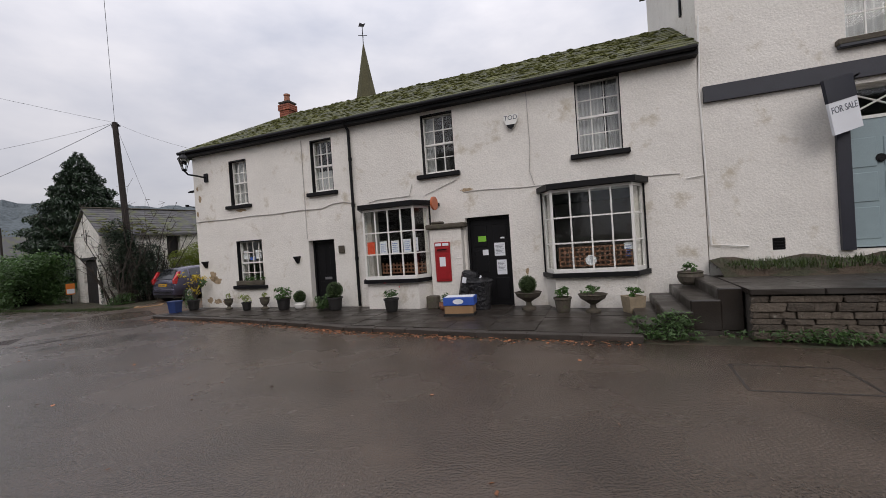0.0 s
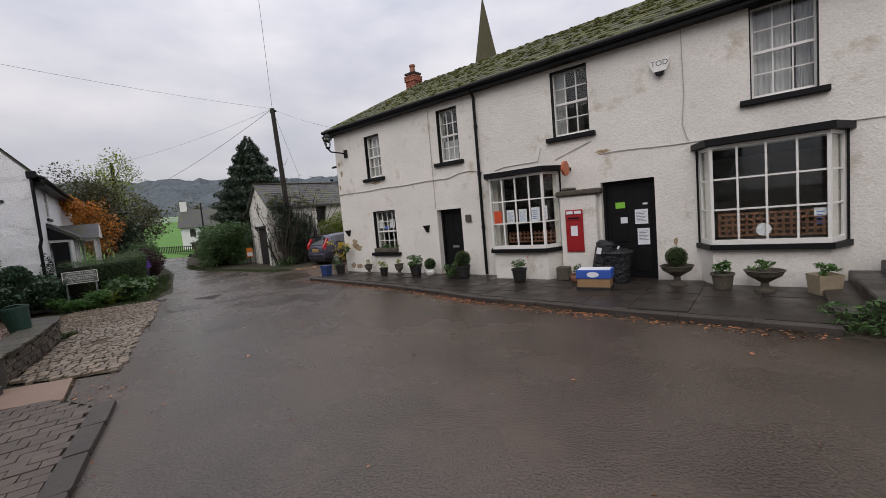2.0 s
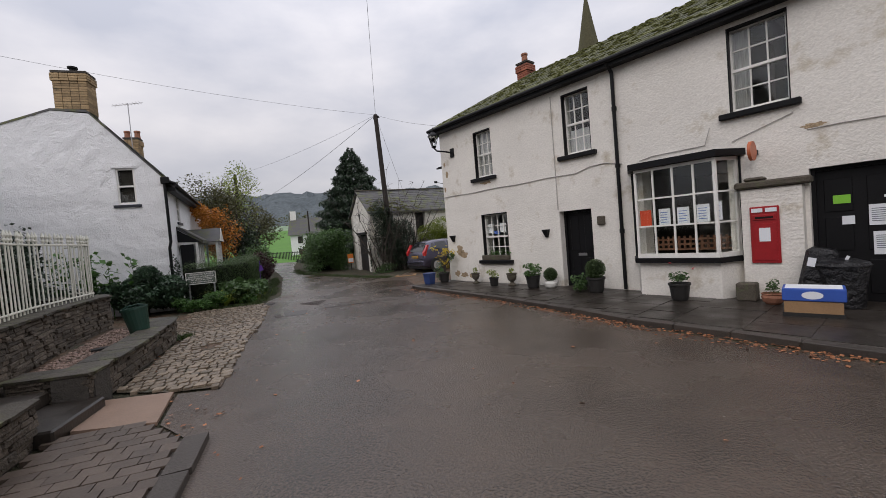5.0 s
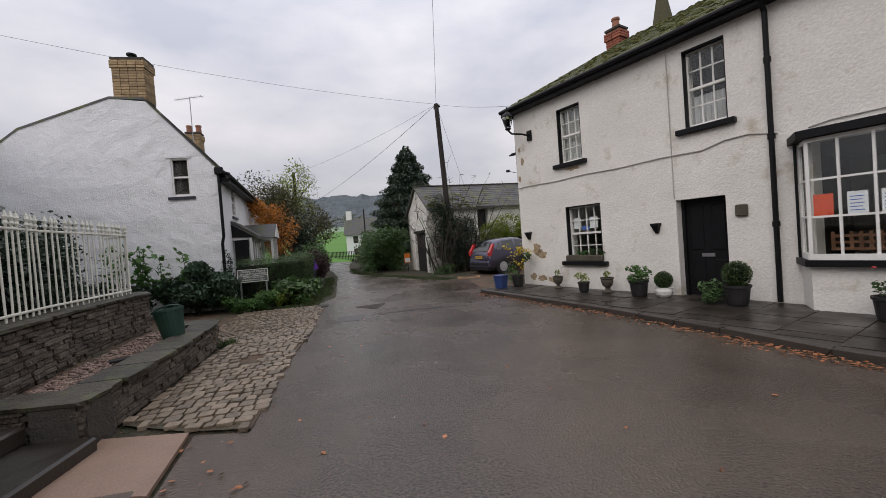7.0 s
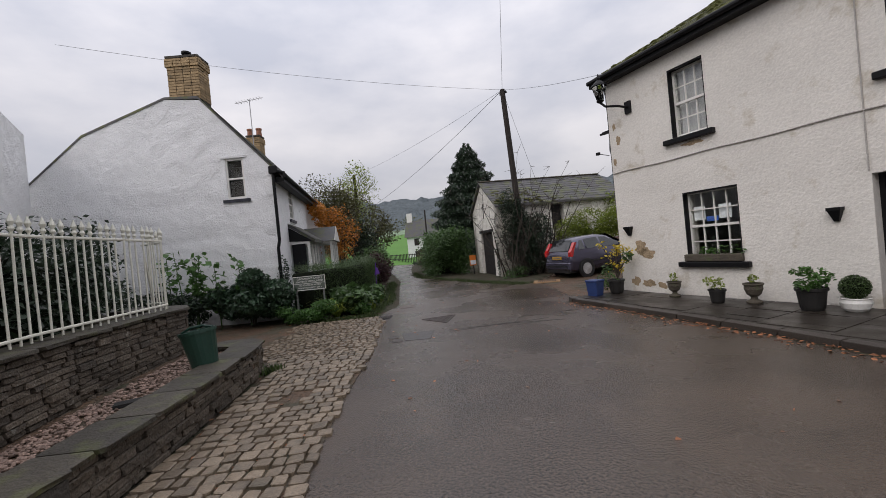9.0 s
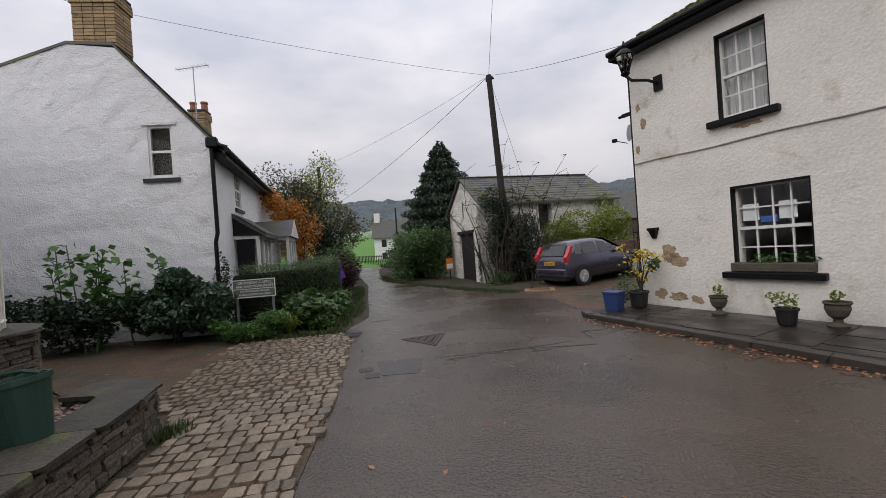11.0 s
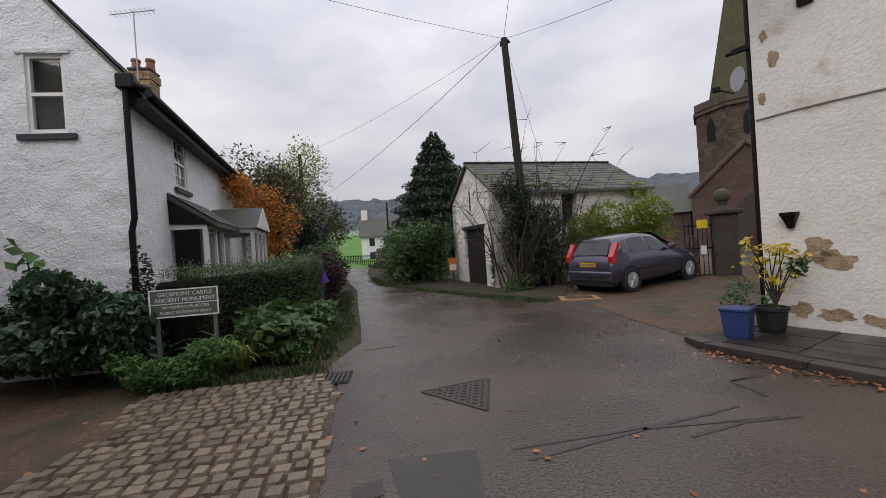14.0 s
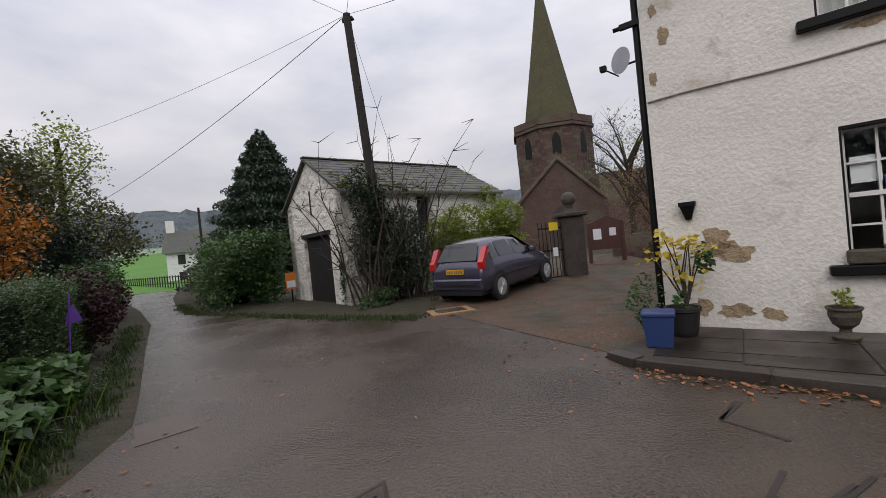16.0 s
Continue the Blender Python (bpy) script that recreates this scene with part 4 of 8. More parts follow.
box(bm, RL + 0.35, RR_ - 0.35, 7.2, 7.5, -0.1, RH)
part("wall", bm, RENDER_WHITE, tall)
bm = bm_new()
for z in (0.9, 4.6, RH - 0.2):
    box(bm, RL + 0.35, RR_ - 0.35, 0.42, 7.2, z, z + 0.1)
part("room", bm, DARK_ROOM, tall, "room linings coloured near-black to stand for dim rooms")
bm = bm_new()
upright(bm, [(RL - 0.2, RH), (RR_ + 0.2, RH), (RR_ + 0.2, RH + 0.15), (RL - 0.2, RH + 0.15)], -0.3, 7.8)
upright(bm, [(RL - 0.2, RH + 0.15), (RR_ + 0.2, RH + 0.15), (RR_ + 0.2, RH + 2.6), (RL - 0.2, RH + 2.6)], 3.4, 3.9)
part("roof", bm, SLATE, tall)
bm = bm_new()
box(bm, RL + 0.05, RR_, -0.06, 0.018, 4.22, 4.54)
part("trim", bm, BLUE_BLACK, tall, "blue-black painted band")
for x0, x1 in ((10.64, 10.84), (11.9, 12.22)):
    bm = bm_new()
    box(bm, x0, x1, -0.06, 0.018, 1.07, 4.22)
    part("door_jamb", bm, BLUE_BLACK, tall, "blue-black painted door surround")
bm = bm_new()
box(bm, 10.84, 11.9, 0.22, 0.27, 1.1, 3.5)
td = part("door", bm, DOOR_BLUE, tall, "pale blue panelled front door")
for z0, z1 in ((0.15, 0.75), (0.85, 1.4), (1.5, 2.05)):
    for x in (10.94, 11.42):
        bm = bm_new()
        box(bm, x, x + 0.38, 0.205, 0.225, 1.1 + z0, 1.1 + z1, bevel=0.008)
        part("panel", bm, DOOR_BLUE, td)
bm = bm_new()
lathe(bm, [(0.035, -0.02), (0.055, 0.0), (0.035, 0.02)], 14, pose(11.37, 0.19, 2.72, 90))
bmesh.ops.create_cone(bm, segments=12, radius1=0.08, radius2=0.075, depth=0.03, cap_ends=True, matrix=pose(11.37, 0.2, 2.75, 90))
part("knocker", bm, BLACK_PAINT, td, "black ring knocker")
bm = bm_new()
bmesh.ops.create_uvsphere(bm, u_segments=10, v_segments=8, radius=0.03, matrix=Matrix.Translation((11.78, 0.17, 2.02)))
part("door_knob", bm, STEEL, td)
bm = bm_new()
box(bm, 10.84, 11.9, 0.2, 0.28, 3.5, 3.56)
box(bm, 10.84, 11.9, 0.2, 0.28, 4.06, 4.12)
for x in (10.84, 11.84):
    box(bm, x, x + 0.06, 0.2, 0.28, 3.56, 4.06)
rod(bm, (10.9, 0.24, 3.58), (11.84, 0.24, 4.05), 0.018, seg=6)
rod(bm, (10.9, 0.24, 4.05), (11.84, 0.24, 3.58), 0.018, seg=6)
fl = part("fanlight", bm, WHITE_PAINT, tall, "fanlight with crossed white bars")
bm = bm_new()
box(bm, 10.88, 11.86, 0.255, 0.26, 3.54, 4.08)
part("pane", bm, GLASS, fl).visible_shadow = False
sash(tall, TW, 3, 4, black=False, curtain=[(0.0, 1.0, 4.97, 6.8)])
bm = bm_new()
box(bm, 10.74, 12.06, -0.1, 0.02, 4.8, 4.94, bevel=0.012)
part("sill", bm, BLUE_BLACK, tall, "dark stone sill")
bm = bm_new()
box(bm, 9.6, 9.81, 0.06, 0.1, 1.13, 1.37)
for k in range(4):
    box(bm, 9.6, 9.81, 0.03, 0.06, 1.15 + k * 0.058, 1.175 + k * 0.058)
part("vent", bm, BLACK_PAINT, tall, "black air vent")
bm = bm_new()
tube(bm, [(8.56, -0.03, 6.0), (8.5, -0.03, 4.5), (8.56, -0.03, 1.3), (9.2, -0.03, 1.24)], 0.018)
tube(bm, [(8.2, -0.03, 2.72), (8.5, -0.03, 2.75)], 0.01)
part("pipe", bm, WHITE_PAINT, tall, "thin white pipe down the wall")
bm = bm_new()
box(bm, RL - 0.05, RL - 0.005, 1.3, 1.42, 6.7, 7.3)
part("vent", bm, BLACK_PAINT, tall)
board = thing("for_sale_board", HM @ pose(10.94, -0.1, 3.95, 0, 0, 0), "black and white estate agent's for-sale board on the house", "sign")
bm = bm_new()
box(bm, -0.02, 0.02, -0.85, -0.05, -0.62, 0.36, pose(0, 0, 0, 14, 0, -52))
part("panel", bm, PAPER, board)
bm = bm_new()
box(bm, -0.026, 0.026, -0.852, -0.048, -0.05, 0.362, pose(0, 0, 0, 14, 0, -52))
part("panel", bm, BLUE_BLACK, board, "dark upper half")
words("FOR SALE", 0.17, pose(0, 0, 0, 14, 0, -52) @ pose(-0.0225, -0.45, -0.2, 90, 0, -90), INK, board)
words("FOR SALE", 0.17, pose(0, 0, 0, 14, 0, -52) @ pose(0.0225, -0.45, -0.2, 90, 0, 90), INK, board)
bm = bm_new()
rod(bm, (0, 0.1, 0.3), (0, -0.1, 0.3), 0.02)
part("bracket", bm, BLACK_PAINT, board)


# ---- the white cottage ----
WA = 222.0
WC = Vector((-14.15, 9.42, 0))
WM = Matrix.Translation(WC) @ Euler((0, 0, radians(WA + 180))).to_matrix().to_4x4()  # x: along the gable towards its left is minus; y: along the front, away
cot = thing("cottage", WM, "white roughcast cottage with black gutters and a slate roof", "house")
FL = 9.4
bm = bm_new()
pierced(bm, -7.6, 0.0, -0.1, 3.48, 0.0, 0.35, [])
part("wall", bm, ROUGHCAST, cot, "white roughcast gable wall")
# the upper gable, built round its small window
bm = bm_new()
for poly in ([(-0.79, 3.48), (0.0, 3.48), (0.0, 4.3), (-0.27, 4.61), (-0.79, 4.61)], [(-1.29, 3.48), (-1.29, 4.61), (-6.3, 4.61), (-7.6, 3.6), (-7.6, 3.48)], [(-0.27, 4.61), (-1.75, 6.3), (-2.75, 6.4), (-5.1, 5.55), (-6.3, 4.61)]):
    upright(bm, poly, 0.0, 0.35)
bmesh.ops.recalc_face_normals(bm, faces=bm.faces)
part("wall", bm, ROUGHCAST, cot)
bm = bm_new()
pierced(bm, 0.0, FL - 0.35, -0.1, 4.3, 0.0, 0.35, [(1.57, 2.25, 2.97, 3.97)])
bmesh.ops.transform(bm, matrix=Matrix.Translation((0, 0.35, 0)) @ Euler((0, 0, radians(90))).to_matrix().to_4x4(), verts=bm.verts)
part("wall", bm, ROUGHCAST, cot, "white roughcast front wall")
bm = bm_new()
box(bm, -7.6, 0.0, FL, FL + 0.35, -0.1, 4.3)
box(bm, -7.6, -7.25, 0.35, FL, -0.1, 3.5)
part("wall", bm, ROUGHCAST, cot)
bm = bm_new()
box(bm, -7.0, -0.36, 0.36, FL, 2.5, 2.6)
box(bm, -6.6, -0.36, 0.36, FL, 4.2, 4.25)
part("room", bm, DARK_ROOM, cot, "room linings coloured near-black to stand for dim rooms")
bm = bm_new()
rng = random.Random(8)
R0 = [(0.28, 4.0), (-1.85, 6.43)]
slope = math.atan2(R0[1][1] - R0[0][1], R0[0][0] - R0[1][0])
ln = math.hypot(R0[1][0] - R0[0][0], R0[1][1] - R0[0][1])
mm = Matrix.Translation((R0[0][0], 0, R0[0][1])) @ Euler((0, 0, radians(90))).to_matrix().to_4x4()
slated(bm, 14, 0, R0[1][1] - R0[0][1], R0[0][0] - R0[1][0], lambda k: -0.04, lambda k: FL + 0.4, 0.0, 0.0, 0.3, rng)
bmesh.ops.transform(bm, matrix=mm, verts=bm.verts)
part("roof", bm, SLATE, cot, "dark slate roof")
bm = bm_new()
upright(bm, [(0.28, 3.92), (0.28, 3.99), (-1.85, 6.42), (-2.75, 6.46), (-5.1, 5.61), (-7.75, 3.53), (-7.75, 3.47), (-5.1, 5.55), (-2.75, 6.4), (-1.85, 6.35)], -0.02, FL + 0.42)
bmesh.ops.recalc_face_normals(bm, faces=bm.faces)
part("roof_deck", bm, SLATE, cot)
bm = bm_new()
box(bm, 0.05, 0.3, 0.0, FL + 0.35, 3.84, 3.98)
rod(bm, (0.34, -0.1, 4.0), (0.34, FL + 0.4, 3.98), 0.06, seg=10)
part("gutter", bm, BLACK_PAINT, cot, "black gutter and fascia")
bm = bm_new()
box(bm, -0.08, 0.16, -0.16, -0.02, 4.06, 4.28, bevel=0.02)
tube(bm, [(0.34, -0.05, 4.06), (0.04, -0.09, 4.16)], 0.05, 8)
tube(bm, [(0.02, -0.07, 4.1), (0.02, -0.07, 2.2), (-0.03, -0.07, 2.0), (-0.03, -0.07, 0.05)], 0.045, 10)
part("downpipe", bm, BLACK_PAINT, cot, "black downpipe at the corner")


def plain_window(parent, m, w, h, cols, rows, sillmat=BLUE_BLACK, label="white-framed window"):
    bm = bm_new()
    for x0, x1, z0, z1 in ((0, 0.05, 0, h), (w - 0.05, w, 0, h), (0.05, w - 0.05, 0, 0.06), (0.05, w - 0.05, h - 0.05, h), (0.05, w - 0.05, h / 2 - 0.025, h / 2 + 0.025)):
        box(bm, x0, x1, -0.02, 0.06, z0, z1, m)
    for k in range(1, cols):
        box(bm, w * k / cols - 0.01, w * k / cols + 0.01, -0.004, 0.04, 0.06, h - 0.05, m)
    for k in range(1, rows):
        if rows == 2:
            break
        box(bm, 0.05, w - 0.05, -0.002, 0.038, h * k / rows - 0.01, h * k / rows + 0.01, m)
    wn_ = part("window", bm, WHITE_PAINT, parent, label)
    bm = bm_new()
    box(bm, 0.04, w - 0.04, 0.012, 0.018, 0.05, h - 0.04, m)
    part("pane", bm, GLASS, wn_).visible_shadow = False
    # Near-black sheet behind the pane stands for the dim room.
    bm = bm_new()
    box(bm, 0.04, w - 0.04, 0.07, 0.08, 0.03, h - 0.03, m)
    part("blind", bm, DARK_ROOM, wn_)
    if sillmat:
        bm = bm_new()
        box(bm, -0.13, w + 0.12, -0.1, 0.02, -0.1, -0.02, m)
        part("sill", bm, sillmat, wn_, "dark slate sill")
    return wn_


plain_window(cot, pose(-1.29, 0.05, 3.48), 0.5, 1.13, 1, 2)
bm = bm_new()
box(bm, -1.4, -0.7, -0.03, -0.001, 4.615, 4.68)
part("lintel", bm, ROUGHCAST, cot)
FRONT = pose(0, 0, 0, 0, 0, 90)
plain_window(cot, FRONT @ pose(1.92, 0.04, 2.97), 0.68, 1.0, 2, 4)
# glazed porch with its lean-to and gabled roofs
porch = thing("porch", WM, "white glazed porch with a slate lean-to and a small gabled roof", "porch")
BAYS_OF_PORCH = ((1.45, 3.3, 0.58), (3.42, 5.48, 1.08))
bm = bm_new()
for y0, y1, out in BAYS_OF_PORCH:
    for x, y in ((out, y0), (out, y1), (out, y0 + (y1 - y0) / 3), (out, y1 - (y1 - y0) / 3), (out / 2, y1)):
        box(bm, x - 0.04, x + 0.04, y - 0.04, y + 0.04, 0.0, 2.2)
    for z, hgt in ((0.0, 0.9), (2.1, 0.1)):
        box(bm, out - 0.035, out + 0.035, y0, y1, z, z + hgt)
        box(bm, 0.0, out, y0 - 0.035, y0 + 0.035, z, z + hgt)
        box(bm, 0.0, out, y1 - 0.035, y1 + 0.035, z, z + hgt)
part("frame", bm, WHITE_PAINT, porch, "white-painted porch frame")
for y0, y1, out in BAYS_OF_PORCH:
    for x0, x1, ya, yb in ((out - 0.005, out + 0.005, y0 + 0.05, y1 - 0.05), (0.02, out - 0.05, y0 - 0.005, y0 + 0.005), (0.02, out - 0.05, y1 - 0.005, y1 + 0.005)):
        bm = bm_new()
        box(bm, x0, x1, ya, yb, 0.9, 2.1)
        part("pane", bm, GLASS, porch).visible_shadow = False
# Black slab stands for the shade in the lean-to's open side.
bm = bm_new()
box(bm, 0.06, 0.48, 1.405, 1.44, 0.02, 2.1)
part("door", bm, BLACK_PAINT, porch, "black panel standing for the dark open porch side")
rng_p = random.Random(61)
for y0, y1, x0, x1, z0, z1 in ((1.36, 3.5, 0.8, 0.0, 2.16, 2.72),):
    for r_ in range(5):
        y = y0 - rng_p.uniform(0, 0.15)
        while y < y1:
            e = y + rng_p.uniform(0.24, 0.34)
            a_, b_ = r_ / 5, min(1.0, (r_ + 1.3) / 5)
            p0, p1 = max(y, y0), min(e - 0.006, y1)
            if p1 - p0 > 0.04:
                bm = bm_new()
                xa, xb, za, zb = x0 + (x1 - x0) * a_, x0 + (x1 - x0) * b_, z0 + (z1 - z0) * a_, z0 + (z1 - z0) * b_
                vs = [bm.verts.new(p) for p in ((xa, p0, za + 0.075), (xa, p1, za + 0.075), (xb, p1, zb + 0.06), (xb, p0, zb + 0.06), (xa, p0, za + 0.055), (xa, p1, za + 0.055))]
                bm.faces.new(vs[:4])
                bm.faces.new((vs[4], vs[5], vs[1], vs[0]))
                bmesh.ops.recalc_face_normals(bm, faces=bm.faces)
                part("slate", bm, SLATE, porch)
            y = e
bm = bm_new()
upright(bm, [(0.0, 2.66), (0.8, 2.12), (0.8, 2.2), (0.0, 2.76)], 1.36, 3.5)
bmesh.ops.recalc_face_normals(bm, faces=bm.faces)
part("roof", bm, SLATE, porch, "slate lean-to roof")
bm = bm_new()
upright(bm, [(0.0, 2.65), (0.0, 2.2), (0.74, 2.16)], 1.37, 1.41)
bmesh.ops.recalc_face_normals(bm, faces=bm.faces)
part("bargeboard", bm, BLACK_PAINT, porch, "black boarded end")
bm = bm_new()
a = [(0.0, 3.28, 2.2), (1.22, 3.28, 2.2), (1.22, 5.62, 2.2), (0.0, 5.62, 2.2), (0.0, 4.45, 2.78), (1.22, 4.45, 2.78)]
vs = [bm.verts.new(p) for p in a]
for q in ((0, 1, 5, 4), (2, 3, 4, 5), (0, 3, 2, 1), (0, 4, 3)):
    bm.faces.new([vs[k] for k in q])
part("roof", bm, SLATE, porch, "small gabled slate roof")
bm = bm_new()
upright(bm, [(-1.17, 2.2), (1.17, 2.2), (0.0, 2.77)], -0.02, 0.02, pose(1.21, 4.45, 0, 0, 0, 90))
part("gable", bm, WHITE_PAINT, porch)

# the front wall meets the gable at a blunt angle
SKEW = Matrix(((1, -0.139, 0, 0), (0, 0.99, 0, 0), (0, 0, 1, 0), (0, 0, 0, 1)))
for ob in (*cot.children_recursive, *porch.children_recursive):
    ob.data.transform(SKEW)
st = brick_stack("chimney", WM @ pose(-2.23, 0.36, 6.38), 0.86, 0.55, 1.2, BUFF_BRICK, "tall buff brick chimney on the cottage gable", pots=0)
bm = bm_new()
lathe(bm, [(0.08, 1.2), (0.08, 1.4), (0.13, 1.41), (0.13, 1.46), (0.02, 1.5)], 14)
part("cowl", bm, BLACK_PAINT, st, "black metal cowl")
brick_stack("chimney", WM @ pose(-2.9, 6.3, 6.3), 0.55, 0.5, 0.75, BUFF_BRICK, "low buff brick chimney with two clay pots", pots=2)
aer = thing("television_aerial", WM @ pose(-2.7, 5.6, 6.7), "thin grey television aerial on a mast", "aerial")
bm = bm_new()
rod(bm, (0, 0, -0.6), (0, 0, 1.75), 0.018)
part("mast", bm, STEEL, aer)
bm = bm_new()
rod(bm, (-0.6, 0, 1.62), (0.55, 0, 1.78), 0.012)
for k in range(9):
    x = -0.5 + k * 0.12
    rod(bm, (x, -0.16, 1.635 + k * 0.017), (x, 0.16, 1.635 + k * 0.017), 0.007, seg=5)
part("array", bm, STEEL, aer)


# ---- foliage builders ----
def bush(name, label, category, leaf, centres, size, stems=None, seed=1, droop=0.3, aspect=0.55, stem_mat=None, group=""):
    t = thing(name, Matrix.Identity(4), label, category, group)
    crown = new("crown", leaf_mesh("crown", centres, size, leaf, seed, droop, aspect))
    crown.parent = t
    if stems:
        bm = bm_new()
        for a, b, r0, r1 in stems:
            rod(bm, a, b, r0, r1, 6)
        part("trunk", bm, stem_mat or BARK, t)
    return t


def lumps(cx, cy, z0, z1, rx, ry, n, seed, rot=0.0, k=14):
    p = clump((0, 0, 0), (rx, ry, (z1 - z0) / 2), n, seed, k, 0.5)
    c, s = math.cos(rot), math.sin(rot)
    x, y = p[:, 0] * c - p[:, 1] * s, p[:, 0] * s + p[:, 1] * c
    z = np.maximum(p[:, 2] + (z0 + z1) / 2, 0.03)
    return np.stack([x + cx, y + cy, z], 1)


def hedge_points(pts, w, h, n, seed, z0=0.05, rough=0.06, wave=0.05):
    r = np.random.default_rng(seed)
    pts = np.asarray(pts, float)
    seg = np.linalg.norm(np.diff(pts, axis=0), axis=1)
    cum = np.concatenate([[0], np.cumsum(seg)])
    u = r.uniform(0, cum[-1], n)
    i = np.clip(np.searchsorted(cum, u) - 1, 0, len(seg) - 1)
    f = (u - cum[i]) / seg[i]
    c = pts[i] + (pts[i + 1] - pts[i]) * f[:, None]
    d = (pts[i + 1] - pts[i]) / seg[i][:, None]
    nn = np.stack([-d[:, 1], d[:, 0]], 1)
    face = r.random(n)
    ht = h + wave * np.sin(u * 2.3) + wave * np.sin(u * 5.1 + 1)
    lat = np.where(face < 0.38, w / 2, np.where(face < 0.76, -w / 2, r.uniform(-w / 2, w / 2, n)))
    z = np.where(face < 0.76, r.uniform(z0, 1, n) * ht, ht)
    lat = lat + r.normal(0, rough, n)
    z = z + r.normal(0, rough, n)
    return np.stack([c[:, 0] + nn[:, 0] * lat, c[:, 1] + nn[:, 1] * lat, np.maximum(z, z0)], 1)


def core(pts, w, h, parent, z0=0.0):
    """A near-black solid that stands for the shade inside a hedge."""
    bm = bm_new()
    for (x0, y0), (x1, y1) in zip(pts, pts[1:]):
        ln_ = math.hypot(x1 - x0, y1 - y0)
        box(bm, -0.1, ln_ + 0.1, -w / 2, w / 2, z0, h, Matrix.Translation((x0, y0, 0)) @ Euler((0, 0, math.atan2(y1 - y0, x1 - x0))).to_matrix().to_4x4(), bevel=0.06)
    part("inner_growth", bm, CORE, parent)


# Shade between the leaves, given as a near-black colour.
CORE = material("painted_inner_shade", (0.012, 0.016, 0.009), 1.0, vary=0.4, scale=6, bump=0.8, dist=0.05, spec=0.1)

HEDGE = [(-13.45, 9.6), (-14.3, 11.9), (-15.7, 13.5), (-17.2, 14.9)]
hd = bush("clipped_hedge", "clipped dark green hedge in front of the porch", "hedge", BOX_LEAF, hedge_points(HEDGE, 0.75, 1.32, 34000, 3), 0.05, seed=3)
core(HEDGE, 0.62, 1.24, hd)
bm = bm_new()
bush("laurel_bush", "large dark green laurel bush beside the track", "bush", LEAF_LAUREL, np.concatenate([lumps(-14.15, 8.35, 0.0, 1.6, 1.2, 0.95, 11000, 11), lumps(-13.75, 8.75, 0.0, 1.3, 0.8, 0.8, 4200, 12)]), 0.12, [((-14.2, 8.55, 0), (-14.2, 8.5, 0.9), 0.06, 0.03)], seed=5, droop=0.5)
bush("laurel_bush", "dark green shrubs along the cottage gable", "bush", LEAF_DARK, np.concatenate([lumps(-15.6, 6.95, 0.0, 1.25, 1.3, 0.7, 3600, 21, 0.7), lumps(-17.4, 5.3, 0.0, 1.7, 1.6, 0.8, 3600, 22, 0.7)]), 0.11, seed=6)
r = np.random.default_rng(7)
stems, pts = [], []
for k in range(9):
    k_ = r.uniform(-0.9, 0.9)
    x, y = -14.9 + k_, 7.55 + 0.85 * k_ + r.uniform(-0.2, 0.2)
    top = Vector((x + r.uniform(-0.3, 0.3), y + r.uniform(-0.2, 0.2), r.uniform(1.5, 2.15)))
    stems.append(((x, y, 0), top, 0.016, 0.008))
    for j in range(38):
        f = r.uniform(0.3, 1.02)
        pts.append((x + (top.x - x) * f + r.uniform(-0.2, 0.2), y + (top.y - y) * f + r.uniform(-0.2, 0.2), top.z * f + r.uniform(-0.08, 0.12)))
bush("tall_leafy_plant", "tall broad-leaved plant against the white gable", "plant", LEAF_GREEN, pts, 0.18, stems, seed=9, droop=0.4, aspect=0.8, stem_mat=LEAF_MID)
bush("garden_plants", "low bright green plants under the sign", "plant", LEAF_GREEN, np.concatenate([lumps(-12.35, 9.35, 0.0, 0.55, 0.6, 0.5, 2300, 31), lumps(-12.9, 8.9, 0, 0.5, 0.5, 0.4, 1500, 32)]), 0.07, seed=10)
PSTEM = lambda x, y, n_, h_, sd: [((x + a_, y + b_, 0), (x + a_ * 1.3, y + b_ * 1.3, h_ * c_), 0.008, 0.004) for a_, b_, c_ in [(math.sin(k * 2.4 + sd) * 0.5 * (k / n_), math.cos(k * 2.4 + sd) * 0.5 * (k / n_), 0.5 + 0.5 * ((k * 37) % 10) / 10) for k in range(n_)]]
bush("broad_leaved_plants", "glossy broad-leaved ground cover at the road edge", "plant", LEAF_MID, np.concatenate([lumps(-12.6, 10.7, 0.0, 0.7, 0.55, 0.85, 1500, 41, 0.6), lumps(-13.4, 11.8, 0.0, 0.65, 0.5, 0.85, 1200, 42, 0.6), lumps(-13.1, 10.75, 0.0, 0.8, 0.45, 0.8, 1300, 45, 0.6)]), 0.17, PSTEM(-12.6, 10.7, 30, 0.5, 1) + PSTEM(-13.4, 11.8, 30, 0.5, 2), seed=12, droop=0.1, aspect=0.8, stem_mat=LEAF_LIME)
bush("broad_leaved_plants", "lower strappy green plants along the road edge", "plant", LEAF_GREEN, np.concatenate([lumps(-12.3, 10.6, 0.0, 0.32, 0.35, 0.5, 900, 43, 0.8), lumps(-13.2, 11.75, 0.0, 0.38, 0.28, 0.55, 700, 44, 0.8)]), 0.13, PSTEM(-12.3, 10.6, 20, 0.3, 3) + PSTEM(-13.2, 11.75, 20, 0.3, 4), seed=13, droop=0.1, aspect=0.4, stem_mat=LEAF_LIME)


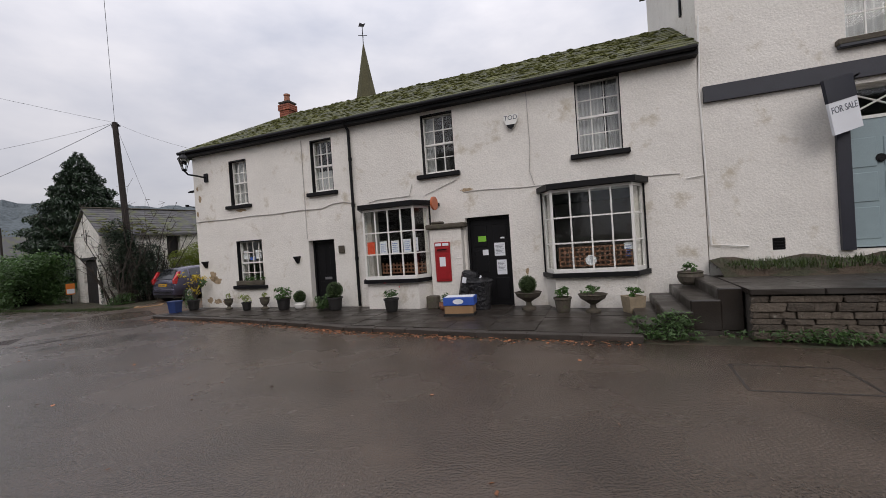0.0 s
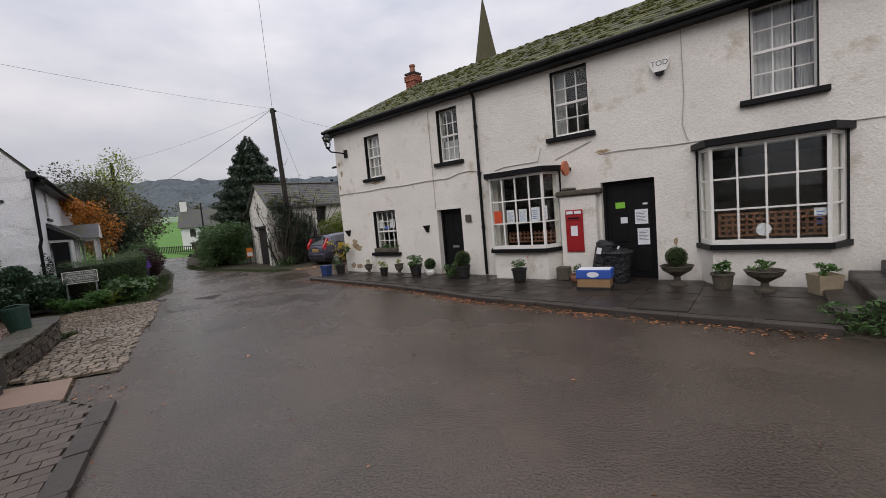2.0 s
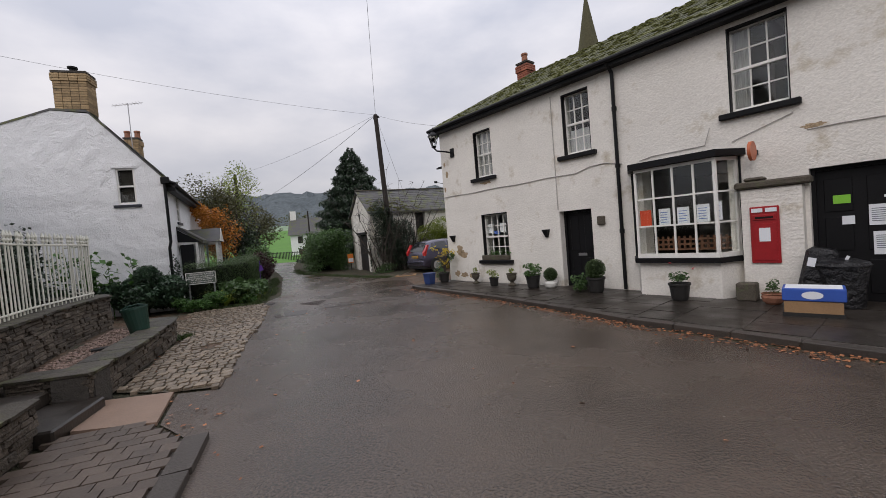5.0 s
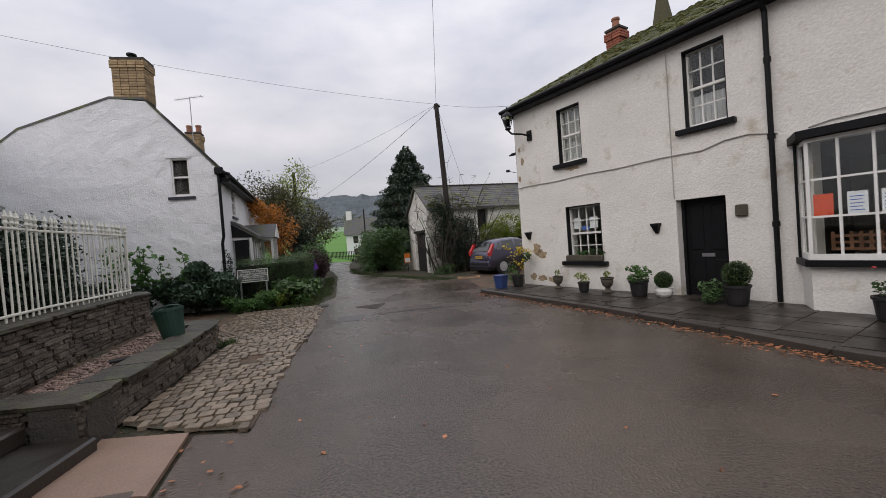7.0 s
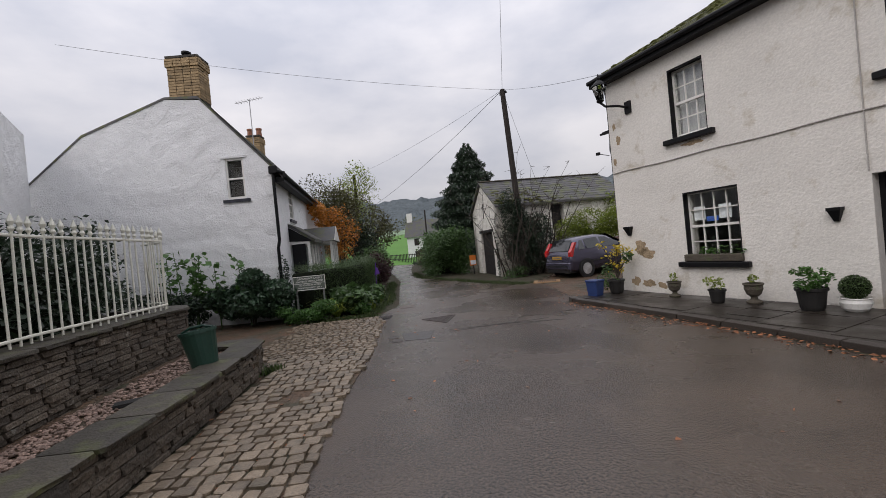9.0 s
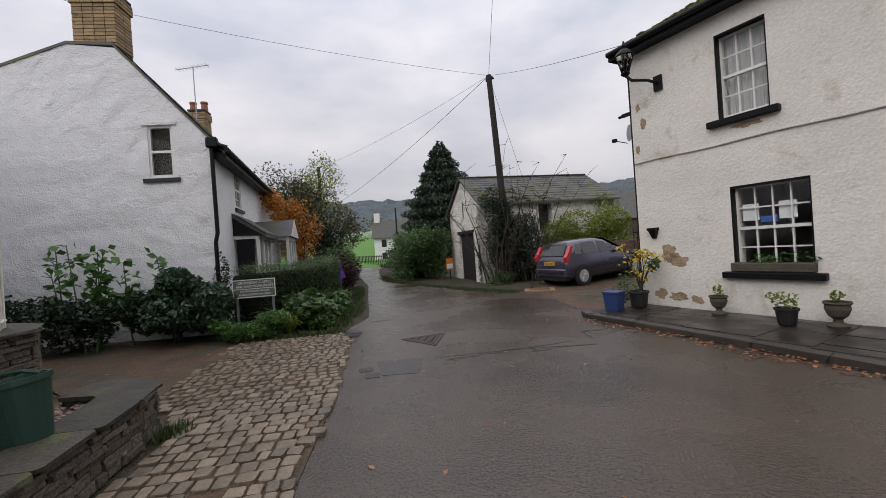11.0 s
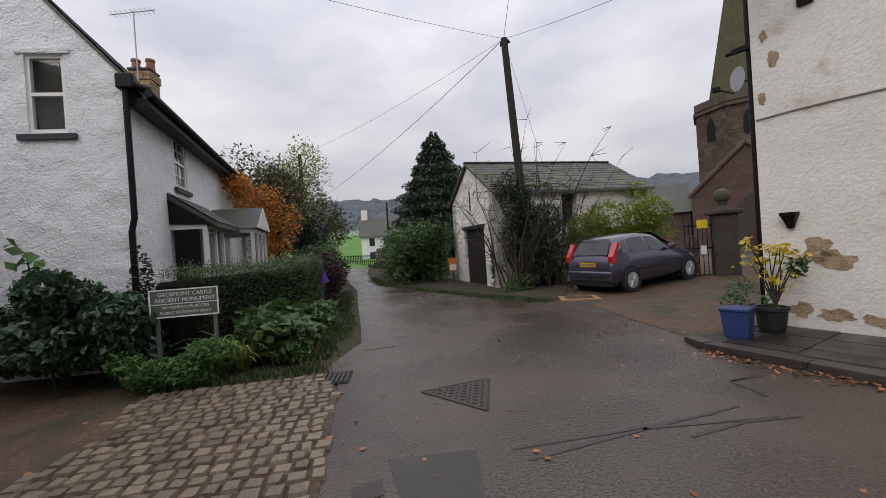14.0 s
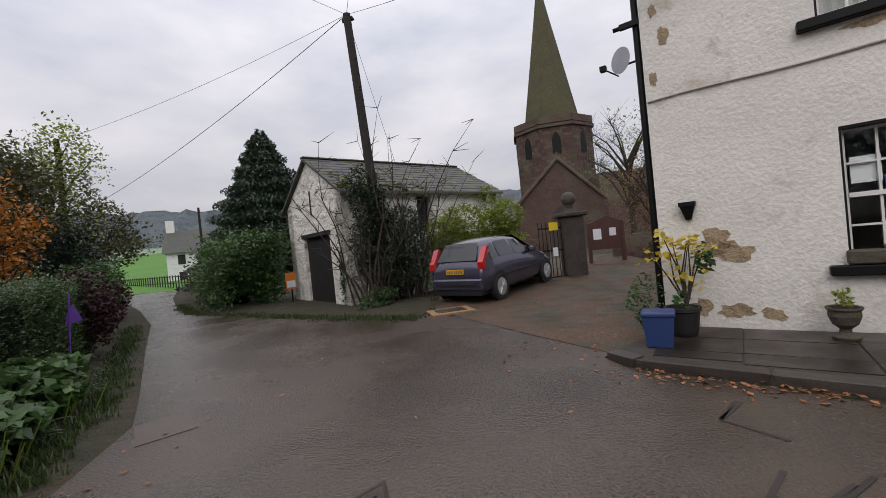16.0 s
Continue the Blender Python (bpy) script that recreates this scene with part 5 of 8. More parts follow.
def strappy(name, label, m, mat, n, length, seed, wide=0.035, spread=1.0):
    """Arching blade leaves from one crown."""
    q = random.Random(seed)
    bm = bm_new()
    for _ in range(n):
        a = q.uniform(0, 2 * math.pi)
        ln_ = length * q.uniform(0.6, 1.1)
        w = wide * q.uniform(0.7, 1.2)
        up = q.uniform(0.55, 1.15)
        prev = None
        for k in range(7):
            f = k / 6
            rr = ln_ * spread * (0.08 + 0.75 * f ** 1.3)
            z = ln_ * up * (f * 1.25 - f * f * 0.85)
            ww = w * (1 - f) ** 0.6 * 0.5 + 0.001
            c = (rr * math.cos(a), rr * math.sin(a), z)
            v1 = bm.verts.new((c[0] - ww * math.sin(a), c[1] + ww * math.cos(a), z))
            v2 = bm.verts.new((c[0] + ww * math.sin(a), c[1] - ww * math.cos(a), z))
            if prev:
                bm.faces.new((prev[0], prev[1], v2, v1))
            prev = (v1, v2)
    return tagged(part(name, bm, mat, m=m), label, "plant")


strappy("strap_leaved_plant", "arching yellow-green strap-leaved plant beside the sign", pose(-12.6, 10.0, 0), LEAF_LIME, 90, 1.0, 3)
for k, (x, y, ln_) in enumerate(((-12.6, 11.2, 0.45), (-13.4, 12.2, 0.45), (-14.2, 12.85, 0.5), (-12.1, 10.4, 0.35))):
    strappy("strap_leaved_plant", "tuft of green strap leaves at the road edge", pose(x, y, 0), LEAF_MID, 40, ln_, 20 + k)

# castle sign on two posts
sg = thing("footpath_sign", pose(-13.16, 9.16, 0.11, 0, 0, 43.6), "grey-green sign with white lettering on two posts", "sign")
bm = bm_new()
box(bm, 0, 0.81, -0.012, 0.012, 0.7, 1.05)
part("board", bm, SIGN_GREEN, sg)
bm = bm_new()
for x0, x1, z0, z1 in ((-0.008, 0.818, 1.042, 1.058), (-0.008, 0.818, 0.692, 0.708), (-0.008, 0.008, 0.708, 1.042), (0.802, 0.818, 0.708, 1.042), (0.008, 0.802, 0.862, 0.872)):
    box(bm, x0, x1, -0.02, -0.0125, z0, z1)
part("border", bm, WHITE_PAINT, sg)
for z, size, txt in ((0.99, 0.07, "GROSMONT CASTLE"), (0.915, 0.07, "ANCIENT MONUMENT"), (0.822, 0.052, "NO VEHICULAR ACCESS"), (0.752, 0.052, "PUBLIC FOOTPATH ONLY")):
    words(txt, size, pose(0.42, -0.0135, z, 90), WHITE_PAINT, sg, 0.001)
for x in (0.06, 0.75):
    bm = bm_new()
    box(bm, x - 0.02, x + 0.02, 0.013, 0.05, -0.12, 1.0)
    part("post", bm, STEEL, sg)

# wisteria and autumn growth on the cottage, trees behind it
bush("climbing_plant", "orange autumn climber hanging from the cottage eaves", "climber", LEAF_ORANGE, np.concatenate([np.asarray([WM @ SKEW @ Vector((x, y, z)) for x, y, z in clump((0.35, 6.6, 3.75), (0.5, 1.9, 0.8), 2600, 51)]), np.asarray([WM @ SKEW @ Vector((x, y, z)) for x, y, z in clump((0.6, 8.4, 2.9), (0.6, 0.9, 1.2), 1100, 52)])]), 0.11, seed=14)
bush("ivy", "ivy climbing the cottage corner", "climber", LEAF_DARK, np.asarray([WM @ SKEW @ Vector((x, y, z)) for x, y, z in clump((0.05, -0.02, 0.9), (0.22, 0.12, 0.9), 420, 53)]), 0.08, seed=15)


def tree(name, label, x, y, h, crown_r, crown_z, n, leaf, size, seed, trunk_r=0.16, bare=0.0, lump=18):
    t = thing(name, pose(x, y, -0.05), label, "tree")
    q = random.Random(seed)
    bm = bm_new()
    rod(bm, (0, 0, 0), (0.05, 0, h * 0.45), trunk_r, trunk_r * 0.6, 9)
    for k in range(12 if not bare else 26):
        z = h * q.uniform(0.22, 0.6)
        a = q.uniform(0, 2 * math.pi)
        e = Vector((crown_r * 0.75 * math.cos(a), crown_r * 0.75 * math.sin(a), min(h, z + h * q.uniform(0.15, 0.4))))
        mid = Vector((e.x * 0.45, e.y * 0.45, z + (e.z - z) * 0.6))
        rod(bm, (0, 0, z), mid, trunk_r * 0.4, trunk_r * 0.22, 6)
        rod(bm, mid, e, trunk_r * 0.22, trunk_r * 0.06, 5)
        for j in range(6 if bare else 2):
            b = mid.lerp(e, q.uniform(0.2, 1))
            rod(bm, b, b + Vector((q.uniform(-1, 1), q.uniform(-1, 1), q.uniform(0.2, 1.2))) * crown_r * 0.3, trunk_r * 0.07, 0.004, 4)
            if bare:
                for _ in range(3):
                    c = b + Vector((q.uniform(-1, 1), q.uniform(-1, 1), q.uniform(0.1, 1.2))) * crown_r * 0.28
                    rod(bm, b, c, 0.012, 0.003, 3)
    part("trunk", bm, BARK, t)
    if n:
        c = new("crown", leaf_mesh("crown", clump((0, 0, crown_z), (crown_r, crown_r, (h - crown_z) * 1.05), n, seed, lump, 0.35), size, leaf, seed))
        c.parent = t
    return t


tree("broadleaf_tree", "green and yellow autumn tree behind the cottage", -23.2, 17.9, 6.4, 2.1, 4.0, 9000, LEAF_OLIVE, 0.15, 61)
tree("broadleaf_tree", "orange-leaved small tree beside the cottage", -20.2, 15.9, 4.0, 1.1, 2.4, 2200, LEAF_ORANGE, 0.12, 62, 0.07)
tree("broadleaf_tree", "dark green bushy tree by the road", -24.0, 19.6, 4.4, 1.8, 2.2, 3600, LEAF_DARK, 0.18, 63)
tree("broadleaf_tree", "sparse pale autumn tree", -26.5, 21.5, 8.0, 2.2, 5.0, 4200, LEAF_LIME, 0.15, 64)
tree("broadleaf_tree", "dull olive tree further down the road", -29.0, 25.5, 6.0, 2.0, 3.4, 2600, LEAF_OLIVE, 0.22, 65)
bush("red_leaved_shrub", "dark red-leaved shrub at the road edge", "bush", LEAF_RED, lumps(-16.2, 14.7, 0.0, 1.7, 0.7, 0.7, 2600, 66), 0.09, seed=16)
bush("garden_shrub", "green garden shrubs by the road", "bush", LEAF_MID, np.concatenate([lumps(-18.6, 16.5, 0.0, 2.3, 1.0, 1.0, 3000, 67), lumps(-21.3, 18.7, 0.0, 2.0, 1.0, 1.0, 2200, 68)]), 0.12, seed=17)
bm = bm_new()
upright(bm, [(0, 0.1), (0.19, 0.13), (0.11, 0.37), (0.05, 0.33)], -0.012, 0.012, pose(-14.5, 13.0, 0.72, 0, 0, 60))
bmesh.ops.recalc_face_normals(bm, faces=bm.faces)
rod(bm, (-14.5, 13.0, 0), (-14.45, 13.05, 1.25), 0.012)
tagged(part("garden_flag", bm, PURPLE), "small purple flag beside the hedge", "flag")

# ---- barn ----
BA = 50.0
BMX = Matrix.Translation((-13.0, 19.0, 0)) @ Euler((0, 0, radians(BA))).to_matrix().to_4x4()  # x along the side wall, y across the gable
barn = thing("barn", BMX, "small whitewashed rubble barn with a mossy slate roof", "barn")
BW, BLN, BE, BR = 4.4, 6.2, 3.15, 4.45
bm = bm_new()
pierced(bm, 0.0, BLN, -0.1, BE, 0.0, 0.45, [(2.55, 3.15, 1.9, 3.02)])
part("wall", bm, RUBBLE_WHITE, barn, "whitewashed rubble side wall")
bm = bm_new()
pierced(bm, -BW, 0.0, -0.1, BE, 0.0, 0.45, [(-3.1, -1.0, -0.05, 2.05)])
upright(bm, [(-BW, BE), (0.0, BE), (-BW / 2, BR)], 0.0, 0.45)
bmesh.ops.transform(bm, matrix=pose(0, 0, 0, 0, 0, -90), verts=bm.verts)
part("wall", bm, RUBBLE_WHITE, barn, "whitewashed gable wall")
bm = bm_new()
box(bm, 0.0, BLN, BW - 0.45, BW, -0.1, BE)
box(bm, BLN - 0.45, BLN, 0.45, BW - 0.45, -0.1, BE)
part("wall", bm, RUBBLE_WHITE, barn)
bm = bm_new()
box(bm, 0.14, 0.16, 1.0, 3.1, -0.02, 2.04)
box(bm, 0.1, 0.2, 0.98, 1.04, -0.02, 2.05)
box(bm, -0.03, 0.2, 0.9, 3.2, 2.05, 2.17)
bdoor = part("door", bm, OLD_WOOD, barn, "dark boarded barn door")
for k in range(7):
    bm = bm_new()
    y = 1.05 + k * 0.29
    box(bm, 0.11, 0.138, y, y + 0.28, -0.02, 2.0 + 0.02 * (k % 3))
    part("board", bm, OLD_WOOD, bdoor)
bm = bm_new()
box(bm, 2.62, 3.08, 0.2, 0.26, 1.92, 3.0)
part("shutter", bm, OLD_WOOD, barn, "dark wooden shutter")
bm = bm_new()
box(bm, -0.012, 0.01, BW / 2 - 0.05, BW / 2 + 0.05, 2.75, 3.5)
part("slit", bm, OLD_WOOD, barn, "narrow slit in the gable")
rng = random.Random(12)
bm = bm_new()
slated(bm, 11, 0, BR - BE + 0.12, BW / 2 + 0.22, lambda k: -0.15, lambda k: BLN + 0.15, -0.22, BE - 0.03, 0.34, rng)
brf = part("roof", bm, SLATE, barn, "old slate roof patched with moss")
bm = bm_new()
upright(bm, [(-0.25, BE - 0.1), (BW / 2, BR + 0.02), (BW + 0.25, BE - 0.1), (BW + 0.25, BE - 0.02), (BW / 2, BR + 0.09), (-0.25, BE - 0.03)], -BLN - 0.12, 0.13, pose(0, 0, 0, 0, 0, 90))
bmesh.ops.recalc_face_normals(bm, faces=bm.faces)
part("roof_deck", bm, SLATE, barn)
bm = bm_new()
for k in range(16):
    box(bm, -0.15 + k * 0.405, -0.15 + k * 0.405 + 0.39, BW / 2 - 0.12, BW / 2 + 0.12, BR + 0.08, BR + 0.14, bevel=0.02)
part("ridge_tiles", bm, POT_GREY, brf)
bm = bm_new()
for _ in range(260):
    k = rng.random()
    r_ = rng.uniform(0.03, 0.09)
    bmesh.ops.create_icosphere(bm, subdivisions=1, radius=r_, matrix=Matrix.Translation((rng.triangular(-0.1, 3.0, 0.2), -0.2 + (BW / 2 + 0.2) * k, BE + 0.02 + (BR - BE) * k)) @ Matrix.Diagonal((1.5, 1.3, 0.5, 1)))
part("moss", bm, MOSS, brf, "cushions of green moss")

# scrub, ivy and shrubs round the barn
BP = lambda x, y, z: BMX @ Vector((x, y, z))
q = random.Random(31)
stems = []
for k in range(42):
    b = BP(q.uniform(0.0, 2.2), q.uniform(-1.0, -0.2), 0)
    p = Vector(b)
    d = Vector((q.uniform(-0.4, 0.4), q.uniform(-0.4, 0.3), 1.0)).normalized()
    hgt = q.uniform(1.6, 5.6)
    for j in range(6):
        n_ = p + d * hgt / 6
        stems.append((p.copy(), n_.copy(), 0.028 * (1 - j / 7), 0.028 * (1 - (j + 1) / 7)))
        d = (d + Vector((q.uniform(-0.3, 0.3), q.uniform(-0.3, 0.3), q.uniform(-0.12, 0.1)))).normalized()
        for _ in range(2):
            stems.append((n_.copy(), n_ + Vector((q.uniform(-1, 1), q.uniform(-1, 1), q.uniform(-0.2, 0.9))) * 0.5, 0.01, 0.004))
        p = n_
pts = np.concatenate([np.asarray([BP(x, y, z) for x, y, z in clump((1.2, -0.55, 1.3), (1.35, 0.65, 1.4), 12000, 71)]), np.asarray([BP(x, y, z) for x, y, z in clump((0.7, -0.45, 2.7), (0.75, 0.4, 1.2), 3200, 72)])])
pts[:, 2] = np.maximum(pts[:, 2], 0.03)
bush("scrub", "tangled dark ivy and bare scrub round the pole", "bush", LEAF_DARK, pts, 0.085, stems, seed=21)
bush("yellow_green_shrub", "spreading yellow-green shrub against the barn", "bush", LEAF_LIME, np.concatenate([np.asarray([BP(x, y, z) for x, y, z in clump((4.5, -0.9, 1.65), (2.2, 1.0, 1.5), 11500, 73)]), np.asarray([BP(x, y, z) for x, y, z in clump((5.6, -0.2, 2.7), (0.8, 0.5, 0.8), 900, 74)])]), 0.13, [(BP(4.5, -0.9, 0), BP(4.6, -0.9, 1.2), 0.06, 0.03)], seed=22, droop=0.15, aspect=0.35)
bush("bramble", "low green brambles along the barn foot", "bush", LEAF_MID, np.concatenate([np.maximum(np.asarray([BP(x, y, z) for x, y, z in clump((2.9, -1.25, 0.45), (1.2, 0.5, 0.7), 2200, 75)]), (-99, -99, 0.03)), np.maximum(np.asarray([BP(x, y, z) for x, y, z in clump((0.3, -0.9, 0.15), (0.8, 0.5, 0.35), 900, 76)]), (-99, -99, 0.03))]), 0.085, seed=23)
bush("ivy", "ivy trailing over the barn corner", "climber", LEAF_DARK, np.asarray([BP(x, y, z) for x, y, z in clump((-0.04, 0.25, 1.4), (0.08, 0.3, 1.6), 420, 77)]), 0.075, seed=24)
BANK = [(-16.9, 20.2), (-18.8, 21.8), (-21.4, 24.8), (-24.0, 28.4)]
hb = bush("roadside_hedge", "overgrown green hedge bank beside the road", "hedge", LEAF_MID, np.concatenate([hedge_points(BANK, 1.7, 1.9, 14000, 81, rough=0.22, wave=0.25), lumps(-17.4, 21.3, 0.0, 3.0, 1.5, 1.3, 5200, 82), lumps(-20.2, 24.0, 0.2, 2.7, 1.5, 1.3, 3600, 83)]), 0.15, seed=25)
core(BANK[1:], 0.9, 1.0, hb)
bush("roadside_hedge", "olive brown scrub growing over the bank", "hedge", LEAF_OLIVE, np.concatenate([lumps(-19.4, 22.3, 0.0, 2.0, 1.4, 1.0, 2600, 84), lumps(-22.8, 25.6, 0.0, 2.1, 1.5, 1.2, 2600, 85)]), 0.12, seed=26)
bm = bm_new()
box(bm, -0.02, 0.02, -0.17, 0.17, 0.45, 0.98, pose(-15.85, 20.75, 0, 0, 0, -30))
ns = tagged(part("roadside_notice", bm, SIGN_ORANGE), "small orange and white notice on a post by the barn", "sign")
bm = bm_new()
box(bm, -0.024, 0.024, -0.15, 0.15, 0.5, 0.72, pose(-15.85, 20.75, 0, 0, 0, -30))
part("print", bm, PAPER, ns, "white printed part")
bm = bm_new()
rod(bm, (-15.85, 20.78, 0), (-15.85, 20.78, 0.95), 0.025)
part("post", bm, BLACK_PAINT, ns)

# conifer
con = thing("conifer", pose(-27.1, 36.7, -0.1), "tall dark green conifer behind the barn", "tree")
bm = bm_new()
rod(bm, (0, 0, 0), (0, 0, 11.5), 0.3, 0.03, 8)
part("trunk", bm, BARK, con)
r = np.random.default_rng(5)
n = 46000
z = 11.7 * (1 - np.sqrt(r.uniform(0.0, 1, n)))
R_ = (0.12 + 5.5 * (1 - z / 11.7) ** 0.8) * (0.88 + 0.12 * np.sin(z * 5.5)) * np.sqrt(r.uniform(0.3, 1, n))
a = r.uniform(0, 2 * np.pi, n)
R_ *= 1 + 0.16 * np.sin(a * 5 + z * 1.3)
cr = new("crown", leaf_mesh("crown", np.stack([R_ * np.cos(a), R_ * np.sin(a), z], 1), 0.34, LEAF_DARK, 3, 0.6, 0.4))
cr.parent = con

# poles and wires
pole = thing("telegraph_pole", Matrix.Identity(4), "dark tarred wooden telegraph pole beside the barn", "pole")
PT = Vector((-12.6, 19.78, 8.33))
bm = bm_new()
rod(bm, (-12.0, 19.35, -0.05), PT, 0.15, 0.11, 12)
part("shaft", bm, POLE_WOOD, pole)
bm = bm_new()
rod(bm, PT + Vector((-0.15, 0, -0.2)), PT + Vector((0.2, 0.05, -0.15)), 0.03)
for k in (-0.12, 0.14):
    lathe(bm, [(0.04, 0), (0.05, 0.06), (0.02, 0.12)], 10, Matrix.Translation(PT + Vector((k, 0.02, -0.18))))
for k in range(12):
    zz = 2.4 + k * 0.4
    f = zz / 8.2
    c = Vector((-12.0, 19.35, -0.05)).lerp(PT, f)
    rod(bm, c + Vector((0.1, -0.12, 0)), c + Vector((0.18, -0.2, 0.0)), 0.012, seg=5)
part("step_irons", bm, BLACK_PAINT, pole, "climbing irons and insulators")
for x, y, h, rr in ((-26.6, 22.1, 7.3, 0.13), (-23.6, 25.9, 4.4, 0.07), (-33.0, 28.0, 5.6, 0.1)):
    bm = bm_new()
    rod(bm, (x, y, -0.1), (x, y, h), rr, rr * 0.75, 10)
    tagged(part("telegraph_pole", bm, POLE_WOOD), "dark wooden pole further down the road", "pole")


def wire(a, b, sag, r_=0.0055):
    a, b = Vector(a), Vector(b)
    bm = bm_new()
    pts_ = []
    for k in range(25):
        f = k / 24
        p = a.lerp(b, f)
        p.z -= sag * 4 * f * (1 - f)
        pts_.append(p)
    tube(bm, pts_, r_, 4)
    tagged(part("overhead_wire", bm, BLACK_PAINT), "thin black overhead telephone wire", "wire", "overhead wires")


wire(PT, (-2.2, 4.0, 18.0), 0.2, 0.009)
wire(PT, (-26.6, 22.1, 7.2), 0.25)
wire(PT, (-20.4, 6.0, 9.1), 0.25)
wire(PT, (-33.0, 28.0, 5.5), 0.4, 0.01)
wire(PT, tuple(hw(-5.9, 0.1, 5.35)), 0.1)
wire(PT, tuple(BP(2.2, 0.4, 4.0)), 0.05, 0.006)

# ---- church and churchyard ----
church = thing("church", Matrix.Identity(4), "red sandstone church with an octagonal tower and a lichened stone spire", "church")
TC = Vector((-3.9, 54.4, 0))
bm = bm_new()
N8 = [(TC.x + 4.15 * math.cos(math.pi / 8 + k * math.pi / 4), TC.y + 4.15 * math.sin(math.pi / 8 + k * math.pi / 4)) for k in range(8)]
prism(bm, N8, -0.2, 12.4)
tower = part("tower", bm, REDSTONE, church, "octagonal red sandstone tower")
bm = bm_new()
prism(bm, [(TC.x + 4.4 * math.cos(math.pi / 8 + k * math.pi / 4), TC.y + 4.4 * math.sin(math.pi / 8 + k * math.pi / 4)) for k in range(8)], 12.0, 12.3)
prism(bm, [(TC.x + 4.3 * math.cos(math.pi / 8 + k * math.pi / 4), TC.y + 4.3 * math.sin(math.pi / 8 + k * math.pi / 4)) for k in range(8)], 12.41, 13.1)
part("parapet", bm, REDSTONE, tower)
bm = bm_new()
rngb = random.Random(77)
for k in range(8):
    ang = k * math.pi / 4 + math.pi / 4
    m = Matrix.Translation((TC.x, TC.y, 0)) @ Euler((0, 0, ang)).to_matrix().to_4x4()
    for rrow in range(34):
        zz = 0.1 + rrow * 0.35
        y = -1.55 - rngb.uniform(0, 0.3)
        while y < 1.5:
            e = y + rngb.uniform(0.35, 0.8)
            if min(e, 1.57) - max(y, -1.57) > 0.1:
                box(bm, 3.834, 3.834 + rngb.uniform(0.012, 0.035), max(y, -1.57) + 0.015, min(e, 1.57) - 0.015, zz + 0.015, zz + 0.335, m)
            y = e
tagged(part("ashlar", bm, REDSTONE, tower), kind="stuff")
for k in range(8):
    ang = k * math.pi / 4 + math.pi / 4
    m = Matrix.Translation((TC.x, TC.y, 0)) @ Euler((0, 0, ang)).to_matrix().to_4x4()
    bm = bm_new()
    upright(bm, [(-0.42, 9.3), (0.42, 9.3), (0.42, 10.7), (0.25, 11.2), (0.0, 11.5), (-0.25, 11.2), (-0.42, 10.7)], 3.87, 3.9, m @ pose(0, 0, 0, 0, 0, -90))
    bmesh.ops.recalc_face_normals(bm, faces=bm.faces)
    part("belfry_opening", bm, BLACK_PAINT, tower, "dark louvred belfry window")
bm = bm_new()
bmesh.ops.create_cone(bm, segments=8, radius1=3.0, radius2=0.06, depth=16.0, cap_ends=True, matrix=Matrix.Translation((TC.x, TC.y, 20.9)) @ Euler((0, 0, math.pi / 8)).to_matrix().to_4x4())
spire = part("spire", bm, SPIRE, church, "tall stone spire green with lichen")
bm = bm_new()
for k in range(8):
    a_ = math.pi / 8 + k * math.pi / 4
    rod(bm, (TC.x + 3.0 * math.cos(a_), TC.y + 3.0 * math.sin(a_), 12.9), (TC.x, TC.y, 28.9), 0.07, 0.03, 6)
part("rib", bm, SPIRE, spire)
bm = bm_new()
rod(bm, (TC.x, TC.y, 28.7), (TC.x, TC.y, 31.4), 0.05)
for a_, b_ in (((-0.6, 0), (0.6, 0)), ((0, -0.6), (0, 0.6))):
    rod(bm, (TC.x + a_[0], TC.y + a_[1], 30.0), (TC.x + b_[0], TC.y + b_[1], 30.0), 0.04)
upright(bm, [(-0.5, 31.2), (0.2, 31.15), (0.45, 31.6), (0.1, 31.5), (-0.3, 31.7)], TC.y - 0.03, TC.y + 0.03, Matrix.Translation((TC.x, 0, 0)))
part("weathervane", bm, BLACK_PAINT, spire, "black weathervane")
# transept gable, nave and roofs
NM = Matrix.Translation((-4.6, 44.0, 0)) @ Euler((0, 0, radians(4))).to_matrix().to_4x4()
bm = bm_new()
upright(bm, [(-3.6, -0.2), (3.4, -0.2), (3.4, 4.0), (-0.1, 7.5), (-3.6, 4.0)], 0, 6.0, NM)
upright(bm, [(3.4, -0.2), (9.0, -0.2), (9.0, 6.2), (3.4, 6.2)], 1.0, 7.0, NM)
bmesh.ops.recalc_face_normals(bm, faces=bm.faces)
tr = part("transept", bm, REDSTONE, church, "red sandstone transept gable")
bm = bm_new()
for sgn in (1, -1):
    rod(bm, NM @ Vector((-0.1, -0.1, 7.65)), NM @ Vector((-0.1 + 3.75 * sgn, -0.1, 3.9)), 0.16, seg=6)
lathe(bm, [(0.05, 0), (0.05, 0.5)], 6, NM @ Matrix.Translation((-0.1, -0.1, 7.7)))
box(bm, -0.3, 0.1, -0.14, -0.06, 8.0, 8.1, NM)
part("coping", bm, REDSTONE, tr)
bm = bm_new()
upright(bm, [(-1.1, 0), (1.1, 0), (1.1, 2.2), (0.7, 3.2), (0, 3.8), (-0.7, 3.2), (-1.1, 2.2)], -0.05, -0.005, NM)
bmesh.ops.recalc_face_normals(bm, faces=bm.faces)
part("arch", bm, MORTAR, tr, "dark pointed arch")
bm = bm_new()
